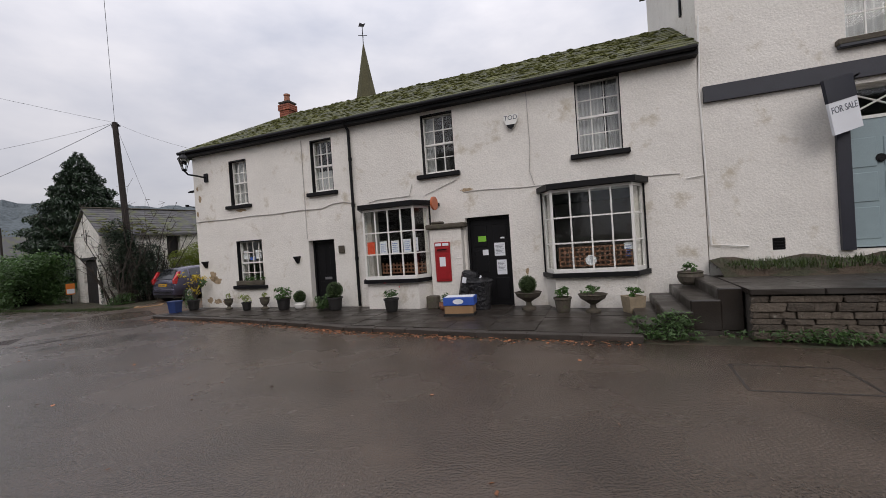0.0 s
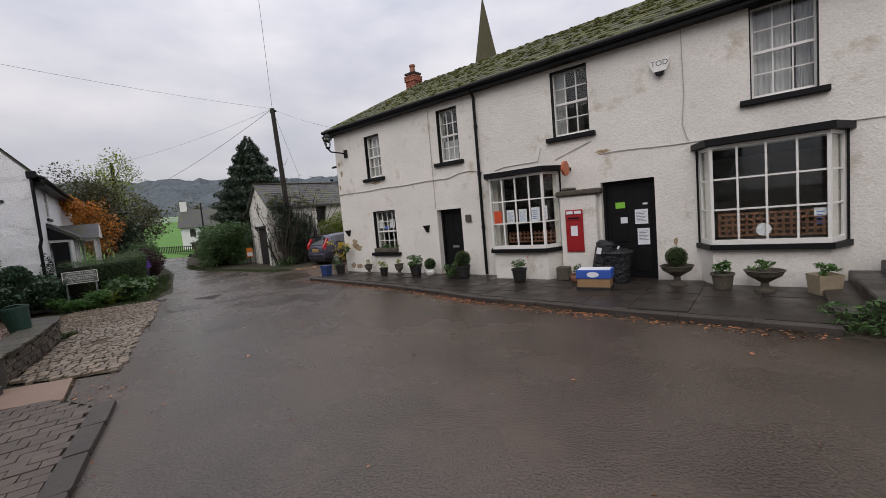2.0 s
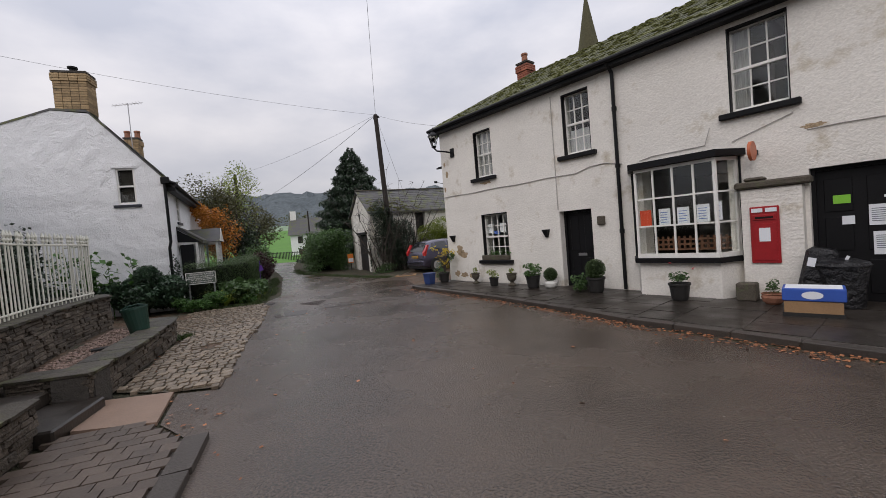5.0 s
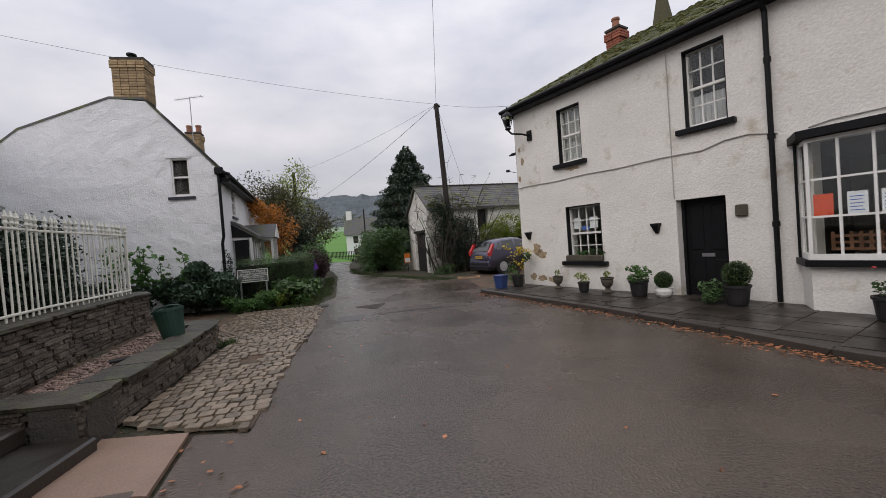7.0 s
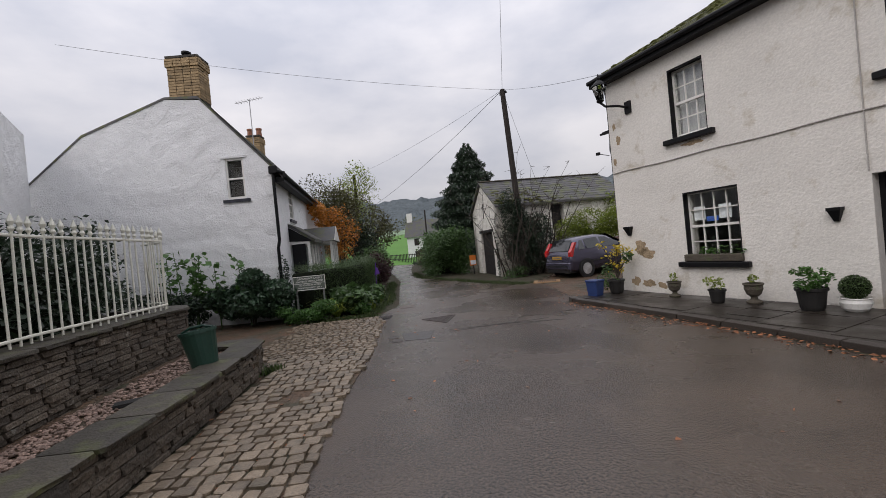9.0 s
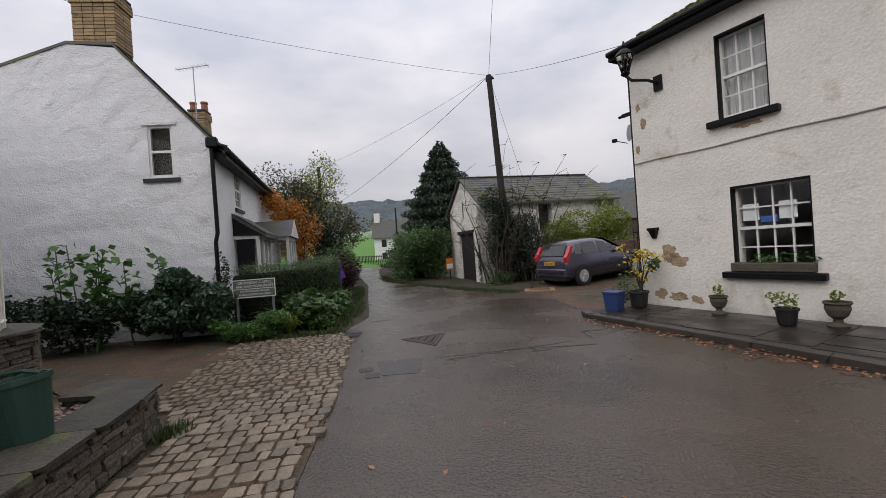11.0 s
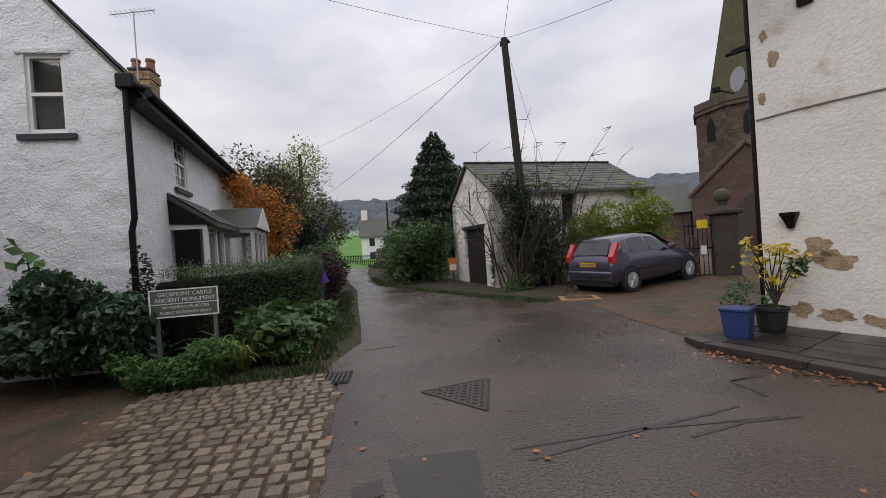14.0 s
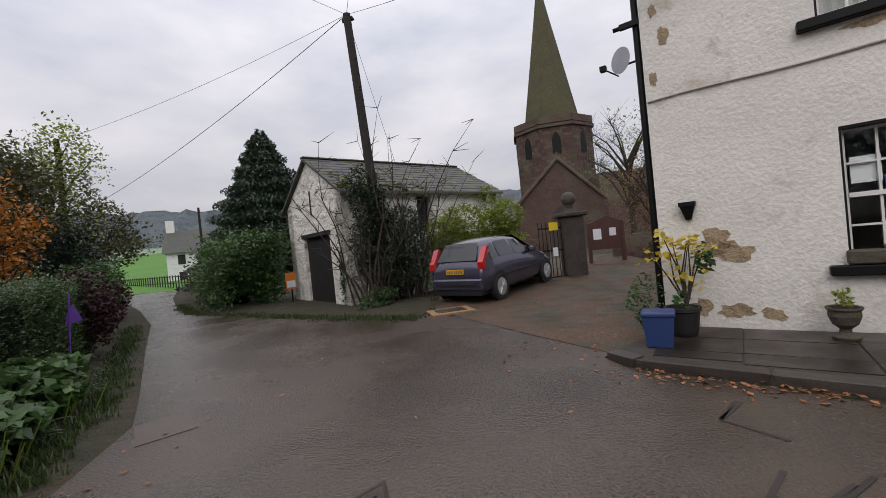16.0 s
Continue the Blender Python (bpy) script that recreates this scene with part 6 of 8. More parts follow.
upright(bm, [(-12.5, 0.0), (-3.7, 0.0), (-3.7, 3.0), (-12.5, 3.0)], 1.5, 8.0, NM)
nv_ = part("nave", bm, REDSTONE, church, "low stone nave")
bm = bm_new()
a = [(-12.8, 1.2, 2.9), (-3.6, 1.2, 2.9), (-3.6, 5.0, 5.6), (-12.8, 5.0, 5.6), (-12.8, 8.4, 2.9), (-3.6, 8.4, 2.9)]
vs = [bm.verts.new(NM @ Vector(p)) for p in a]
for qd in ((0, 1, 2, 3), (3, 2, 5, 4), (0, 3, 4), (1, 5, 2)):
    bm.faces.new([vs[k] for k in qd])
part("roof", bm, SLATE, church, "plain grey slate nave roof")

pier = thing("gate_pier", pose(-6.8, 21.0, 0, 0, 0, 10), "square stone gate pier topped by a stone ball", "pier")
bm = bm_new()
box(bm, -0.3, 0.3, -0.3, 0.3, -0.1, 1.85, bevel=0.03)
part("shaft", bm, PIER, pier)
bm = bm_new()
box(bm, -0.4, 0.4, -0.4, 0.4, 1.85, 1.98, bevel=0.03)
lathe(bm, [(0.2, 1.98), (0.1, 2.1), (0.12, 2.2)], 14)
part("cap", bm, PIER, pier)
bm = bm_new()
bmesh.ops.create_uvsphere(bm, u_segments=20, v_segments=14, radius=0.21, matrix=Matrix.Translation((0, 0, 2.38)))
part("ball", bm, POT_GREY, pier, "weathered stone ball", smooth=True)
gate = thing("iron_gate", pose(-7.35, 20.75, 0, 0, 0, 24), "black wrought-iron churchyard gate with a yellow notice", "gate")
bm = bm_new()
for k in range(8):
    rod(bm, (-0.45 + k * 0.12, 0, 0.08), (-0.45 + k * 0.12, 0, 1.75), 0.011, seg=6)
for zz in (0.12, 0.9, 1.55):
    box(bm, -0.47, 0.42, -0.015, 0.015, zz, zz + 0.04)
part("bars", bm, BLACK_PAINT, gate)
bm = bm_new()
box(bm, -0.12, 0.16, -0.04, -0.025, 1.5, 1.74)
part("notice", bm, SIGN_YELLOW, gate, "yellow notice")
bm = bm_new()
box(bm, -0.05, 0.1, -0.04, -0.025, 0.75, 1.0)
part("notice", bm, PAPER, gate, "white notice")
nb = thing("notice_board", pose(-5.4, 23.4, 0, 0, 0, 4), "brown wooden church notice board with white papers", "board")
bm = bm_new()
upright(bm, [(-0.55, 0.7), (0.6, 0.7), (0.6, 1.62), (0.02, 1.85), (-0.55, 1.62)], -0.06, 0.06)
bmesh.ops.recalc_face_normals(bm, faces=bm.faces)
part("case", bm, BROWN_WOOD, nb)
for x in (-0.55, 0.56):
    bm = bm_new()
    box(bm, x - 0.05, x + 0.05, -0.08, 0.08, -0.05, 1.6)
    part("post", bm, BROWN_WOOD, nb)
for x0, x1, z0, z1 in ((-0.42, -0.15, 1.05, 1.42), (0.12, 0.34, 1.15, 1.42)):
    bm = bm_new()
    box(bm, x0, x1, -0.072, -0.062, z0, z1)
    part("notice", bm, PAPER, nb)
bm = bm_new()
for k in range(26):
    x = -4.8 + 0.0 * k
box(bm, -10.5, -7.5, 0.0, 0.4, 0, 1.3, pose(0, 22.0, 0, 0, 0, 6))
box(bm, -4.9, 2.5, 0.6, 1.0, 0, 1.1, pose(0, 24.0, 0, 0, 0, -3))
tagged(part("churchyard_wall", bm, REDSTONE), "low red sandstone churchyard wall", "wall", kind="structure")
tree("bare_tree", "bare-branched churchyard tree with a few yellow leaves", -1.0, 37.0, 9.5, 3.4, 6.0, 900, LEAF_LIME, 0.16, 91, 0.22, bare=1.0)
tree("ivied_tree", "dark ivy-clad tree in the churchyard", -2.2, 29.0, 4.8, 1.5, 2.4, 3000, LEAF_BROWN, 0.12, 92, 0.16)
bush("yellow_green_shrub", "low green growth by the churchyard wall", "bush", LEAF_OLIVE, np.concatenate([lumps(-8.6, 22.6, 0.0, 1.5, 1.0, 0.6, 1500, 93), lumps(-3.6, 23.0, 0.0, 1.2, 0.8, 0.8, 1500, 94)]), 0.11, seed=30)

# ---- far house, fields and hills ----
fh = thing("far_house", pose(-39.0, 45.5, -0.2, 0, 0, 38), "distant white house with slate roof and brick chimneys", "house")
bm = bm_new()
box(bm, -4.2, 4.2, -3, 3, -0.5, 3.4)
upright(bm, [(-2.2, 3.4), (2.2, 3.4), (0, 5.4)], -3.02, 3.0, pose(2.5, 0, 0))
part("wall", bm, ROUGHCAST, fh)
bm = bm_new()
a = [(-4.5, -3.3, 3.3), (4.5, -3.3, 3.3), (4.5, 0, 5.6), (-4.5, 0, 5.6), (-4.5, 3.3, 3.3), (4.5, 3.3, 3.3)]
vs = [bm.verts.new(p) for p in a]
for qd in ((0, 1, 2, 3), (3, 2, 5, 4), (0, 3, 4), (1, 5, 2)):
    bm.faces.new([vs[k] for k in qd])
part("roof", bm, SLATE, fh)
for x, y in ((-3.0, -3.02), (-1.4, -3.02), (0.2, -3.02), (2.5, -3.04)):
    for zz in (0.6, 2.2):
        bm = bm_new()
        box(bm, x - 0.3, x + 0.3, y - 0.02, y, zz, zz + 0.9)
        part("window", bm, DARK_ROOM, fh)
for x, mt in ((-4.0, WHITE_PAINT), (3.2, RED_BRICK)):
    bm = bm_new()
    box(bm, x - 0.35, x + 0.35, -0.3, 0.3, 4.8, 6.6)
    part("chimney", bm, mt, fh)
bm = bm_new()
a = [(-33, 34), (-47, 34), (-150, 75), (-170, 175), (-75, 150), (-38, 60)]
zs = [0.0, 0.0, 4.0, 11.0, 10.0, 2.0]
f = bm.faces.new([bm.verts.new((x, y, z_)) for (x, y), z_ in zip(a, zs)])
if f.normal.z < 0:
    f.normal_flip()
bmesh.ops.triangulate(bm, faces=bm.faces)
tagged(part("pasture", bm, FIELD), "bright green sloping pasture", "field", kind="structure")
bm = bm_new()
for k in range(40):
    rod(bm, (-30 - k * 0.5, 33 + k * 0.25, 0), (-30 - k * 0.5, 33 + k * 0.25, 1.1), 0.04, seg=5)
for zz in (0.5, 1.0):
    rod(bm, (-30, 33, zz), (-50, 43, zz), 0.03, seg=4)
tagged(part("field_fence", bm, OLD_WOOD), "distant wooden field fence", "fence")


def hill(name, label, mat, pts, base, depth, seed, tree_h=0.0):
    """A long ridge: azimuth (degrees left of north), distance and crest height at each point."""
    q_ = np.random.default_rng(seed)
    bm = bm_new()
    rows = []
    n_ = 140
    az = np.linspace(pts[0][0], pts[-1][0], n_)
    hz = np.interp(az, [p[0] for p in pts], [p[1] for p in pts])
    for i in range(n_):
        col_ = []
        for k in range(10):
            f_ = k / 9
            d_ = base + depth * f_
            z_ = hz[i] * math.sin(f_ * math.pi / 2) + (q_.normal(0, tree_h) if k > 3 else 0) + 0.04 * hz[i] * math.sin(i * 0.21 + k) * f_
            a_ = radians(az[i])
            col_.append(bm.verts.new((-8 - d_ * math.sin(a_), 8 + d_ * math.cos(a_), z_ - 1.5)))
        rows.append(col_)
    for a_, b_ in zip(rows, rows[1:]):
        for k in range(9):
            bm.faces.new((a_[k], b_[k], b_[k + 1], a_[k + 1]))
    return tagged(part(name, bm, mat), label, "hill", kind="structure")


# No mist in the air: the haze lies in the hill colours.
hill("backdrop", "wooded hill across the valley, haze put into its colour", HILL_WOOD, [(75, 30), (62, 66), (52, 84), (44, 104), (36, 122), (28, 132), (18, 140), (0, 130), (-20, 110), (-45, 90), (-70, 80)], 420, 260, 3, 3.0)
hill("backdrop", "green fields below the hill, paled by haze in their colour", HILL_FIELD, [(80, 12), (60, 24), (48, 34), (40, 40), (30, 36), (15, 30), (-30, 20)], 190, 170, 4, 0.4)
bush("far_woods", "misty trees along the far field edge", "woods", LEAF_OLIVE, np.concatenate([lumps(-8 - d_ * math.sin(radians(a_)), 8 + d_ * math.cos(radians(a_)), 0, h_, 6, 6, 500, 100 + k) + np.array((0, 0, z_)) for k, (a_, d_, h_, z_) in enumerate(((52, 120, 7, 3), (48, 150, 8, 6), (44, 170, 9, 8), (57, 90, 6, 1), (38, 160, 9, 8), (33, 150, 8, 6), (62, 80, 6, 0)))]), 0.9, seed=40)


# ---- the parked hatchback ----
car = thing("hatchback_car", pose(-9.5, 18.35, 0.03, 0, 0, 61) @ pose(0, 0, 0, 0, -2.5, 0) @ Matrix.Diagonal((0.95, 0.95, 0.98, 1)) @ pose(-0.68, 0, 0), "dusky purple-grey hatchback parked by the barn", "car")
ST = [(0.0, 0.72, 0.6, 0.68, 0.30, 0.62), (0.05, 0.79, 0.86, 0.9, 0.26, 0.66), (0.14, 0.81, 0.95, 1.02, 0.24, 0.64), (0.3, 0.83, 0.97, 1.26, 0.22, 0.6), (0.5, 0.84, 0.98, 1.42, 0.22, 0.57), (0.95, 0.84, 0.97, 1.475, 0.2, 0.56),
      (1.5, 0.84, 0.96, 1.48, 0.2, 0.55), (1.95, 0.84, 0.94, 1.43, 0.2, 0.55), (2.35, 0.84, 0.92, 1.22, 0.2, 0.58), (2.8, 0.835, 0.9, 0.97, 0.2, 0.68), (3.2, 0.82, 0.82, 0.9, 0.2, 0.64), (3.6, 0.78, 0.72, 0.78, 0.22, 0.58), (3.82, 0.68, 0.58, 0.64, 0.26, 0.5), (3.9, 0.55, 0.46, 0.5, 0.32, 0.42)]


def car_ring(bm, s):
    x, w, zb, zr, z0, re = s
    half = [(w * 0.86, z0), (w * 0.97, z0 + 0.1), (w, (z0 + zb) / 2 + 0.06), (w * 0.965, zb), (re + 0.03, zr - 0.07), (re * 0.75, zr - 0.015), (0.0, zr)]
    pts_ = [(y, z_) for y, z_ in half] + [(-y, z_) for y, z_ in reversed(half[:-1])]
    return [bm.verts.new((x, y, z_)) for y, z_ in pts_]


bm = bm_new()
rings = [car_ring(bm, s) for s in ST]
for a, b in zip(rings, rings[1:]):
    for k in range(len(a) - 1):
        bm.faces.new((a[k], a[k + 1], b[k + 1], b[k]))
    bm.faces.new((a[-1], a[0], b[0], b[-1]))
bm.faces.new(list(reversed(rings[0])))
bm.faces.new(rings[-1])
bmesh.ops.recalc_face_normals(bm, faces=bm.faces)
part("body", bm, CAR_PAINT, car, smooth=True)


def car_at(x):
    for p, q_ in zip(ST, ST[1:]):
        if p[0] <= x <= q_[0]:
            f_ = (x - p[0]) / (q_[0] - p[0])
            return [u + (v_ - u) * f_ for u, v_ in zip(p, q_)]
    return ST[-1]


for sgn in (1, -1):
    for x0, x1, t0, t1 in ((0.42, 0.72, 0.62, 0.75), (0.8, 1.5, 0.82, 1.46), (1.56, 2.62, 1.56, 2.1)):
        bm = bm_new()
        lo, hi = [], []
        for k in range(6):
            f_ = k / 5
            xb, xt = x0 + (x1 - x0) * f_, t0 + (t1 - t0) * f_
            sb, st_ = car_at(xb), car_at(xt)
            lo.append(bm.verts.new((xb, sgn * (sb[1] * 0.965 + 0.001), sb[2] + 0.03)))
            hi.append(bm.verts.new((xt, sgn * (st_[5] + 0.055), st_[3] - 0.11)))
        for k in range(5):
            bm.faces.new((lo[k], lo[k + 1], hi[k + 1], hi[k]))
        part("side_window", bm, CAR_BLACK_GLASS, car, "dark side window")
bm = bm_new()
for (x0, w0, z0), (x1, w1, z1) in ((((0.12), 0.6, 1.0), (0.43, 0.5, 1.39)),):
    bm.faces.new([bm.verts.new(p) for p in ((x0 - 0.03, -w0, z0), (x0 - 0.03, w0, z0), (x1 - 0.035, w1, z1), (x1 - 0.035, -w1, z1))])
part("rear_window", bm, CAR_BLACK_GLASS, car, "dark rear window")
bm = bm_new()
bm.faces.new([bm.verts.new(p) for p in ((2.83, -0.66, 0.98), (2.83, 0.66, 0.98), (2.02, 0.52, 1.44), (2.02, -0.52, 1.44))])
part("windscreen", bm, CAR_BLACK_GLASS, car)
for sgn in (1, -1):
    bm = bm_new()
    upright(bm, [(0.03, 0.8), (0.13, 0.8), (0.2, 1.02), (0.36, 1.28), (0.27, 1.3), (0.11, 1.06), (0.02, 0.96)], sgn * 0.67, sgn * 0.818)
    bmesh.ops.recalc_face_normals(bm, faces=bm.faces)
    part("tail_lamp", bm, LAMP_RED, car, "tall red tail lamp")
bm = bm_new()
box(bm, -0.035, 0.2, -0.76, 0.76, 0.3, 0.6, bevel=0.05)
part("bumper", bm, CAR_PAINT, car)
bm = bm_new()
box(bm, -0.045, -0.03, -0.6, 0.6, 0.42, 0.47)
box(bm, 0.0, 0.5, -0.7, 0.7, 0.2, 0.31)
part("bumper_strip", bm, CAR_BLACK, car)
bm = bm_new()
box(bm, -0.022, 0.02, -0.26, 0.26, 0.7, 0.81)
pl = part("number_plate", bm, PLATE_YELLOW, car, "yellow rear number plate")
bm = bm_new()
for k in range(7):
    box(bm, -0.026, -0.0225, -0.23 + k * 0.066 + (0.02 if k > 3 else 0), -0.185 + k * 0.066 + (0.02 if k > 3 else 0), 0.722, 0.79)
part("print", bm, INK, pl)
for x in (0.68, 3.17):
    for sgn in (1, -1):
        bm = bm_new()
        lathe(bm, [(0.2, -0.09), (0.29, -0.09), (0.305, -0.06), (0.305, 0.06), (0.29, 0.09), (0.2, 0.085)], 28, pose(x, sgn * 0.77, 0.3, 90))
        wh = part("wheel", bm, TYRE, car, smooth=False)
        bm = bm_new()
        for k in range(9):
            a_ = 2 * math.pi * k / 9
            rod(bm, (x, sgn * 0.862, 0.3), (x + 0.185 * math.cos(a_), sgn * 0.855, 0.3 + 0.185 * math.sin(a_)), 0.026, 0.02, 5)
        lathe(bm, [(0.175, -0.01), (0.205, -0.01), (0.205, 0.01), (0.175, 0.01)], 28, pose(x, sgn * 0.857, 0.3, 90))
        part("rim", bm, ALLOY, wh, "silver wheel trim")
        bm = bm_new()
        lathe(bm, [(0.36, -0.05), (0.36, 0.0)], 28, pose(x, sgn * 0.79 + sgn * 0.05, 0.31, 90))
        part("wheel_arch", bm, CAR_BLACK, car)
bm = bm_new()
box(bm, 2.25, 2.42, -0.98, -0.84, 0.95, 1.08, bevel=0.03)
box(bm, 2.25, 2.42, 0.84, 0.98, 0.95, 1.08, bevel=0.03)
part("mirror", bm, CAR_PAINT, car)
bm = bm_new()
box(bm, 0.7, 3.1, -0.846, -0.842, 0.52, 0.57)
box(bm, 0.7, 3.1, 0.842, 0.846, 0.52, 0.57)
part("rubbing_strip", bm, CAR_BLACK, car)

# ---- pots and clutter on the pavement ----
URN = [(0.13, 0.0), (0.14, 0.03), (0.06, 0.08), (0.055, 0.12), (0.12, 0.18), (0.155, 0.28), (0.15, 0.34), (0.175, 0.37), (0.17, 0.39), (0.14, 0.385), (0.13, 0.33)]
WIDE_URN = [(0.17, 0.0), (0.17, 0.05), (0.07, 0.1), (0.06, 0.18), (0.16, 0.25), (0.27, 0.32), (0.31, 0.4), (0.33, 0.42), (0.3, 0.425), (0.26, 0.36)]
PLAIN = [(0.13, 0.0), (0.15, 0.05), (0.18, 0.29), (0.2, 0.3), (0.2, 0.34), (0.17, 0.34), (0.15, 0.28)]
BOWL = [(0.13, 0.0), (0.19, 0.06), (0.22, 0.16), (0.2, 0.22), (0.22, 0.24), (0.2, 0.25), (0.17, 0.2)]


def potted(name, label, s, d, profile, mat, scale, plant=None, leaf=None, seed=1, z=None, square=False):
    base = hw(s, d, PV + 0.001 if z is None else z)
    t = thing(name, Matrix.Translation(base) @ Matrix.Scale(0.82 if s > -5.5 else 1.0, 4), label, "plant pot")
    bm = bm_new()
    if square:
        w, h = profile
        a_ = [bm.verts.new((x * w * 0.42, y * w * 0.42, 0)) for x, y in ((-1, -1), (1, -1), (1, 1), (-1, 1))]
        b_ = [bm.verts.new((x * w * 0.5, y * w * 0.5, h)) for x, y in ((-1, -1), (1, -1), (1, 1), (-1, 1))]
        c_ = [bm.verts.new((x * w * 0.44, y * w * 0.44, h - 0.03)) for x, y in ((-1, -1), (1, -1), (1, 1), (-1, 1))]
        bm.faces.new(list(reversed(a_)))
        bm.faces.new(c_)
        for k in range(4):
            bm.faces.new((a_[k], a_[(k + 1) % 4], b_[(k + 1) % 4], b_[k]))
            bm.faces.new((b_[k], b_[(k + 1) % 4], c_[(k + 1) % 4], c_[k]))
        top = h
    else:
        lathe(bm, [(r_ * scale, z_ * scale) for r_, z_ in profile], 20)
        top = max(z_ for _, z_ in profile) * scale
    part("pot", bm, mat, t)
    if plant == "ball":
        rr = scale * 0.21
        q_ = np.random.default_rng(seed)
        v_ = q_.normal(0, 1, (2600, 3))
        v_ = v_ / np.linalg.norm(v_, axis=1)[:, None] * q_.uniform(0.86, 1.04, 2600)[:, None] * rr + (0, 0, top + rr * 0.85)
        c_ = new("topiary", leaf_mesh("topiary", v_, 0.035, BOX_LEAF, seed))
        c_.parent = t
        # Near-black ball stands for the shade within the clipped leaves.
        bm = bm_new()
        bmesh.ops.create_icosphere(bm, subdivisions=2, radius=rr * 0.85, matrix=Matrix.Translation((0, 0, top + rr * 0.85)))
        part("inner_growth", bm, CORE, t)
    elif plant:
        rx, h, n_, size = plant
        c_ = new("foliage", leaf_mesh("foliage", clump((0, 0, top + h * 0.42), (rx, rx, h * 0.55), n_, seed, 7), size, leaf or LEAF_GREEN, seed, 0.1, 0.6))
        c_.parent = t
    return t


potted("urn", "weathered stone urn with a small green plant", -4.72, 0.34, URN, POT_GREY, 1.0, (0.1, 0.25, 60, 0.07), LEAF_LIME, 1)
potted("plant_pot", "dark pot with trailing yellow-green plant", -3.68, 0.6, PLAIN, POT_DARK, 0.9, (0.33, 0.35, 170, 0.07), LEAF_LIME, 2)
potted("urn", "weathered urn on a foot beside the wall", -3.2, 0.36, URN, POT_GREY, 1.1, (0.1, 0.3, 60, 0.07), LEAF_LIME, 3)
potted("plant_tub", "dark tub overflowing with green leaves", -2.29, 0.55, PLAIN, POT_DARK, 1.25, (0.42, 0.4, 380, 0.09), LEAF_GREEN, 4)
potted("topiary_pot", "white pot holding a clipped box ball", -1.86, 0.36, BOWL, WHITE_PAINT, 1.0, "ball", None, 5)
potted("topiary_pot", "large dark pot holding a big clipped box ball", -0.42, 0.62, PLAIN, POT_DARK, 1.3, "ball", None, 6)
bush("trailing_plant", "green leafy plant beside the black door", "plant", LEAF_MID, np.asarray([hw(s_, d_, z_) for s_, d_, z_ in clump((-0.82, 0.6, 0.33), (0.3, 0.28, 0.27), 420, 7)]), 0.08, seed=51)
potted("plant_tub", "dark brown tub with red geraniums under the bay", 1.45, 0.85, PLAIN, POT_DARK, 1.2, (0.3, 0.3, 200, 0.08), LEAF_MID, 8)
bush("geranium_flower", "few red geranium flowers above the tub", "flower", PETAL_RED, np.asarray([hw(s_, d_, z_) for s_, d_, z_ in ((1.3, 0.85, 0.78), (1.31, 0.87, 0.8), (1.28, 0.84, 0.79), (1.7, 0.85, 0.68), (1.71, 0.86, 0.7))]), 0.06, seed=52)
bm = bm_new()
box(bm, -0.15, 0.15, -0.12, 0.12, 0.0, 0.32, bevel=0.02)
tagged(part("stone_block", bm, POT_GREY, m=HM @ pose(2.42, -0.42, PV)), "dark stone block on the pavement beside the bay", "block")
potted("plant_pot", "small terracotta pot with a green heather", 2.82, 0.62, BOWL, CLAY, 0.9, (0.17, 0.3, 260, 0.05), LEAF_MID, 9)
potted("topiary_urn", "heavy grey stone urn holding a clipped box ball", 4.84, 0.6, WIDE_URN, POT_GREY, 1.15, "ball", None, 10)
potted("plant_pot", "grey pot with pale green leaves", 5.62, 0.95, PLAIN, POT_GREY, 1.15, (0.22, 0.32, 130, 0.1), LEAF_GREEN, 11)
potted("wide_urn", "wide shallow stone urn with green plants", 6.22, 0.95, WIDE_URN, POT_GREY, 1.1, (0.26, 0.22, 200, 0.07), LEAF_GREEN, 12)
potted("basket_planter", "square buff basket-weave planter with fresh leaves", 6.98, 0.95, (0.42, 0.4), WICKER, 1.0, (0.22, 0.25, 180, 0.08), LEAF_GREEN, 13, square=True)
potted("plant_pot", "round grey pot with red flowers on the steps", 8.05, 0.6, BOWL, POT_GREY, 1.3, (0.2, 0.22, 160, 0.07), LEAF_GREEN, 14, z=0.56)
potted("shrub_pot", "dark tub with a yellow-leaved shrub at the house corner", -6.1, 0.5, PLAIN, POT_DARK, 0.98, (0.12, 0.2, 30, 0.08), LEAF_GREEN, 15)
r = np.random.default_rng(19)
base = hw(-6.05, 0.5, PV + 0.35)
stems, yl = [], []
for k in range(9):
    e = base + Vector((r.uniform(-0.32, 0.32), r.uniform(-0.3, 0.3), r.uniform(0.5, 0.85)))
    m_ = base.lerp(e, 0.5) + Vector((r.uniform(-0.06, 0.06), r.uniform(-0.06, 0.06), 0))
    stems += [(base, m_, 0.014, 0.01), (m_, e, 0.01, 0.005)]
    yl += [tuple(e + Vector((r.normal(0, 0.06), r.normal(0, 0.06), r.normal(0, 0.05)))) for _ in range(15)]
    yl += [tuple(m_ + Vector((r.normal(0, 0.08), r.normal(0, 0.08), r.normal(0, 0.08)))) for _ in range(5)]
bush("yellow_shrub", "yellow-leaved shrub growing in a dark tub", "shrub", LEAF_YELLOW, yl, 0.085, stems, seed=53, aspect=0.7)
bush("green_shrub", "glossy green leaves behind the yellow shrub", "shrub", LEAF_MID, np.asarray([hw(s_, d_, z_) for s_, d_, z_ in clump((-5.85, 0.35, 0.98), (0.16, 0.12, 0.2), 60, 20)]), 0.11, seed=54)
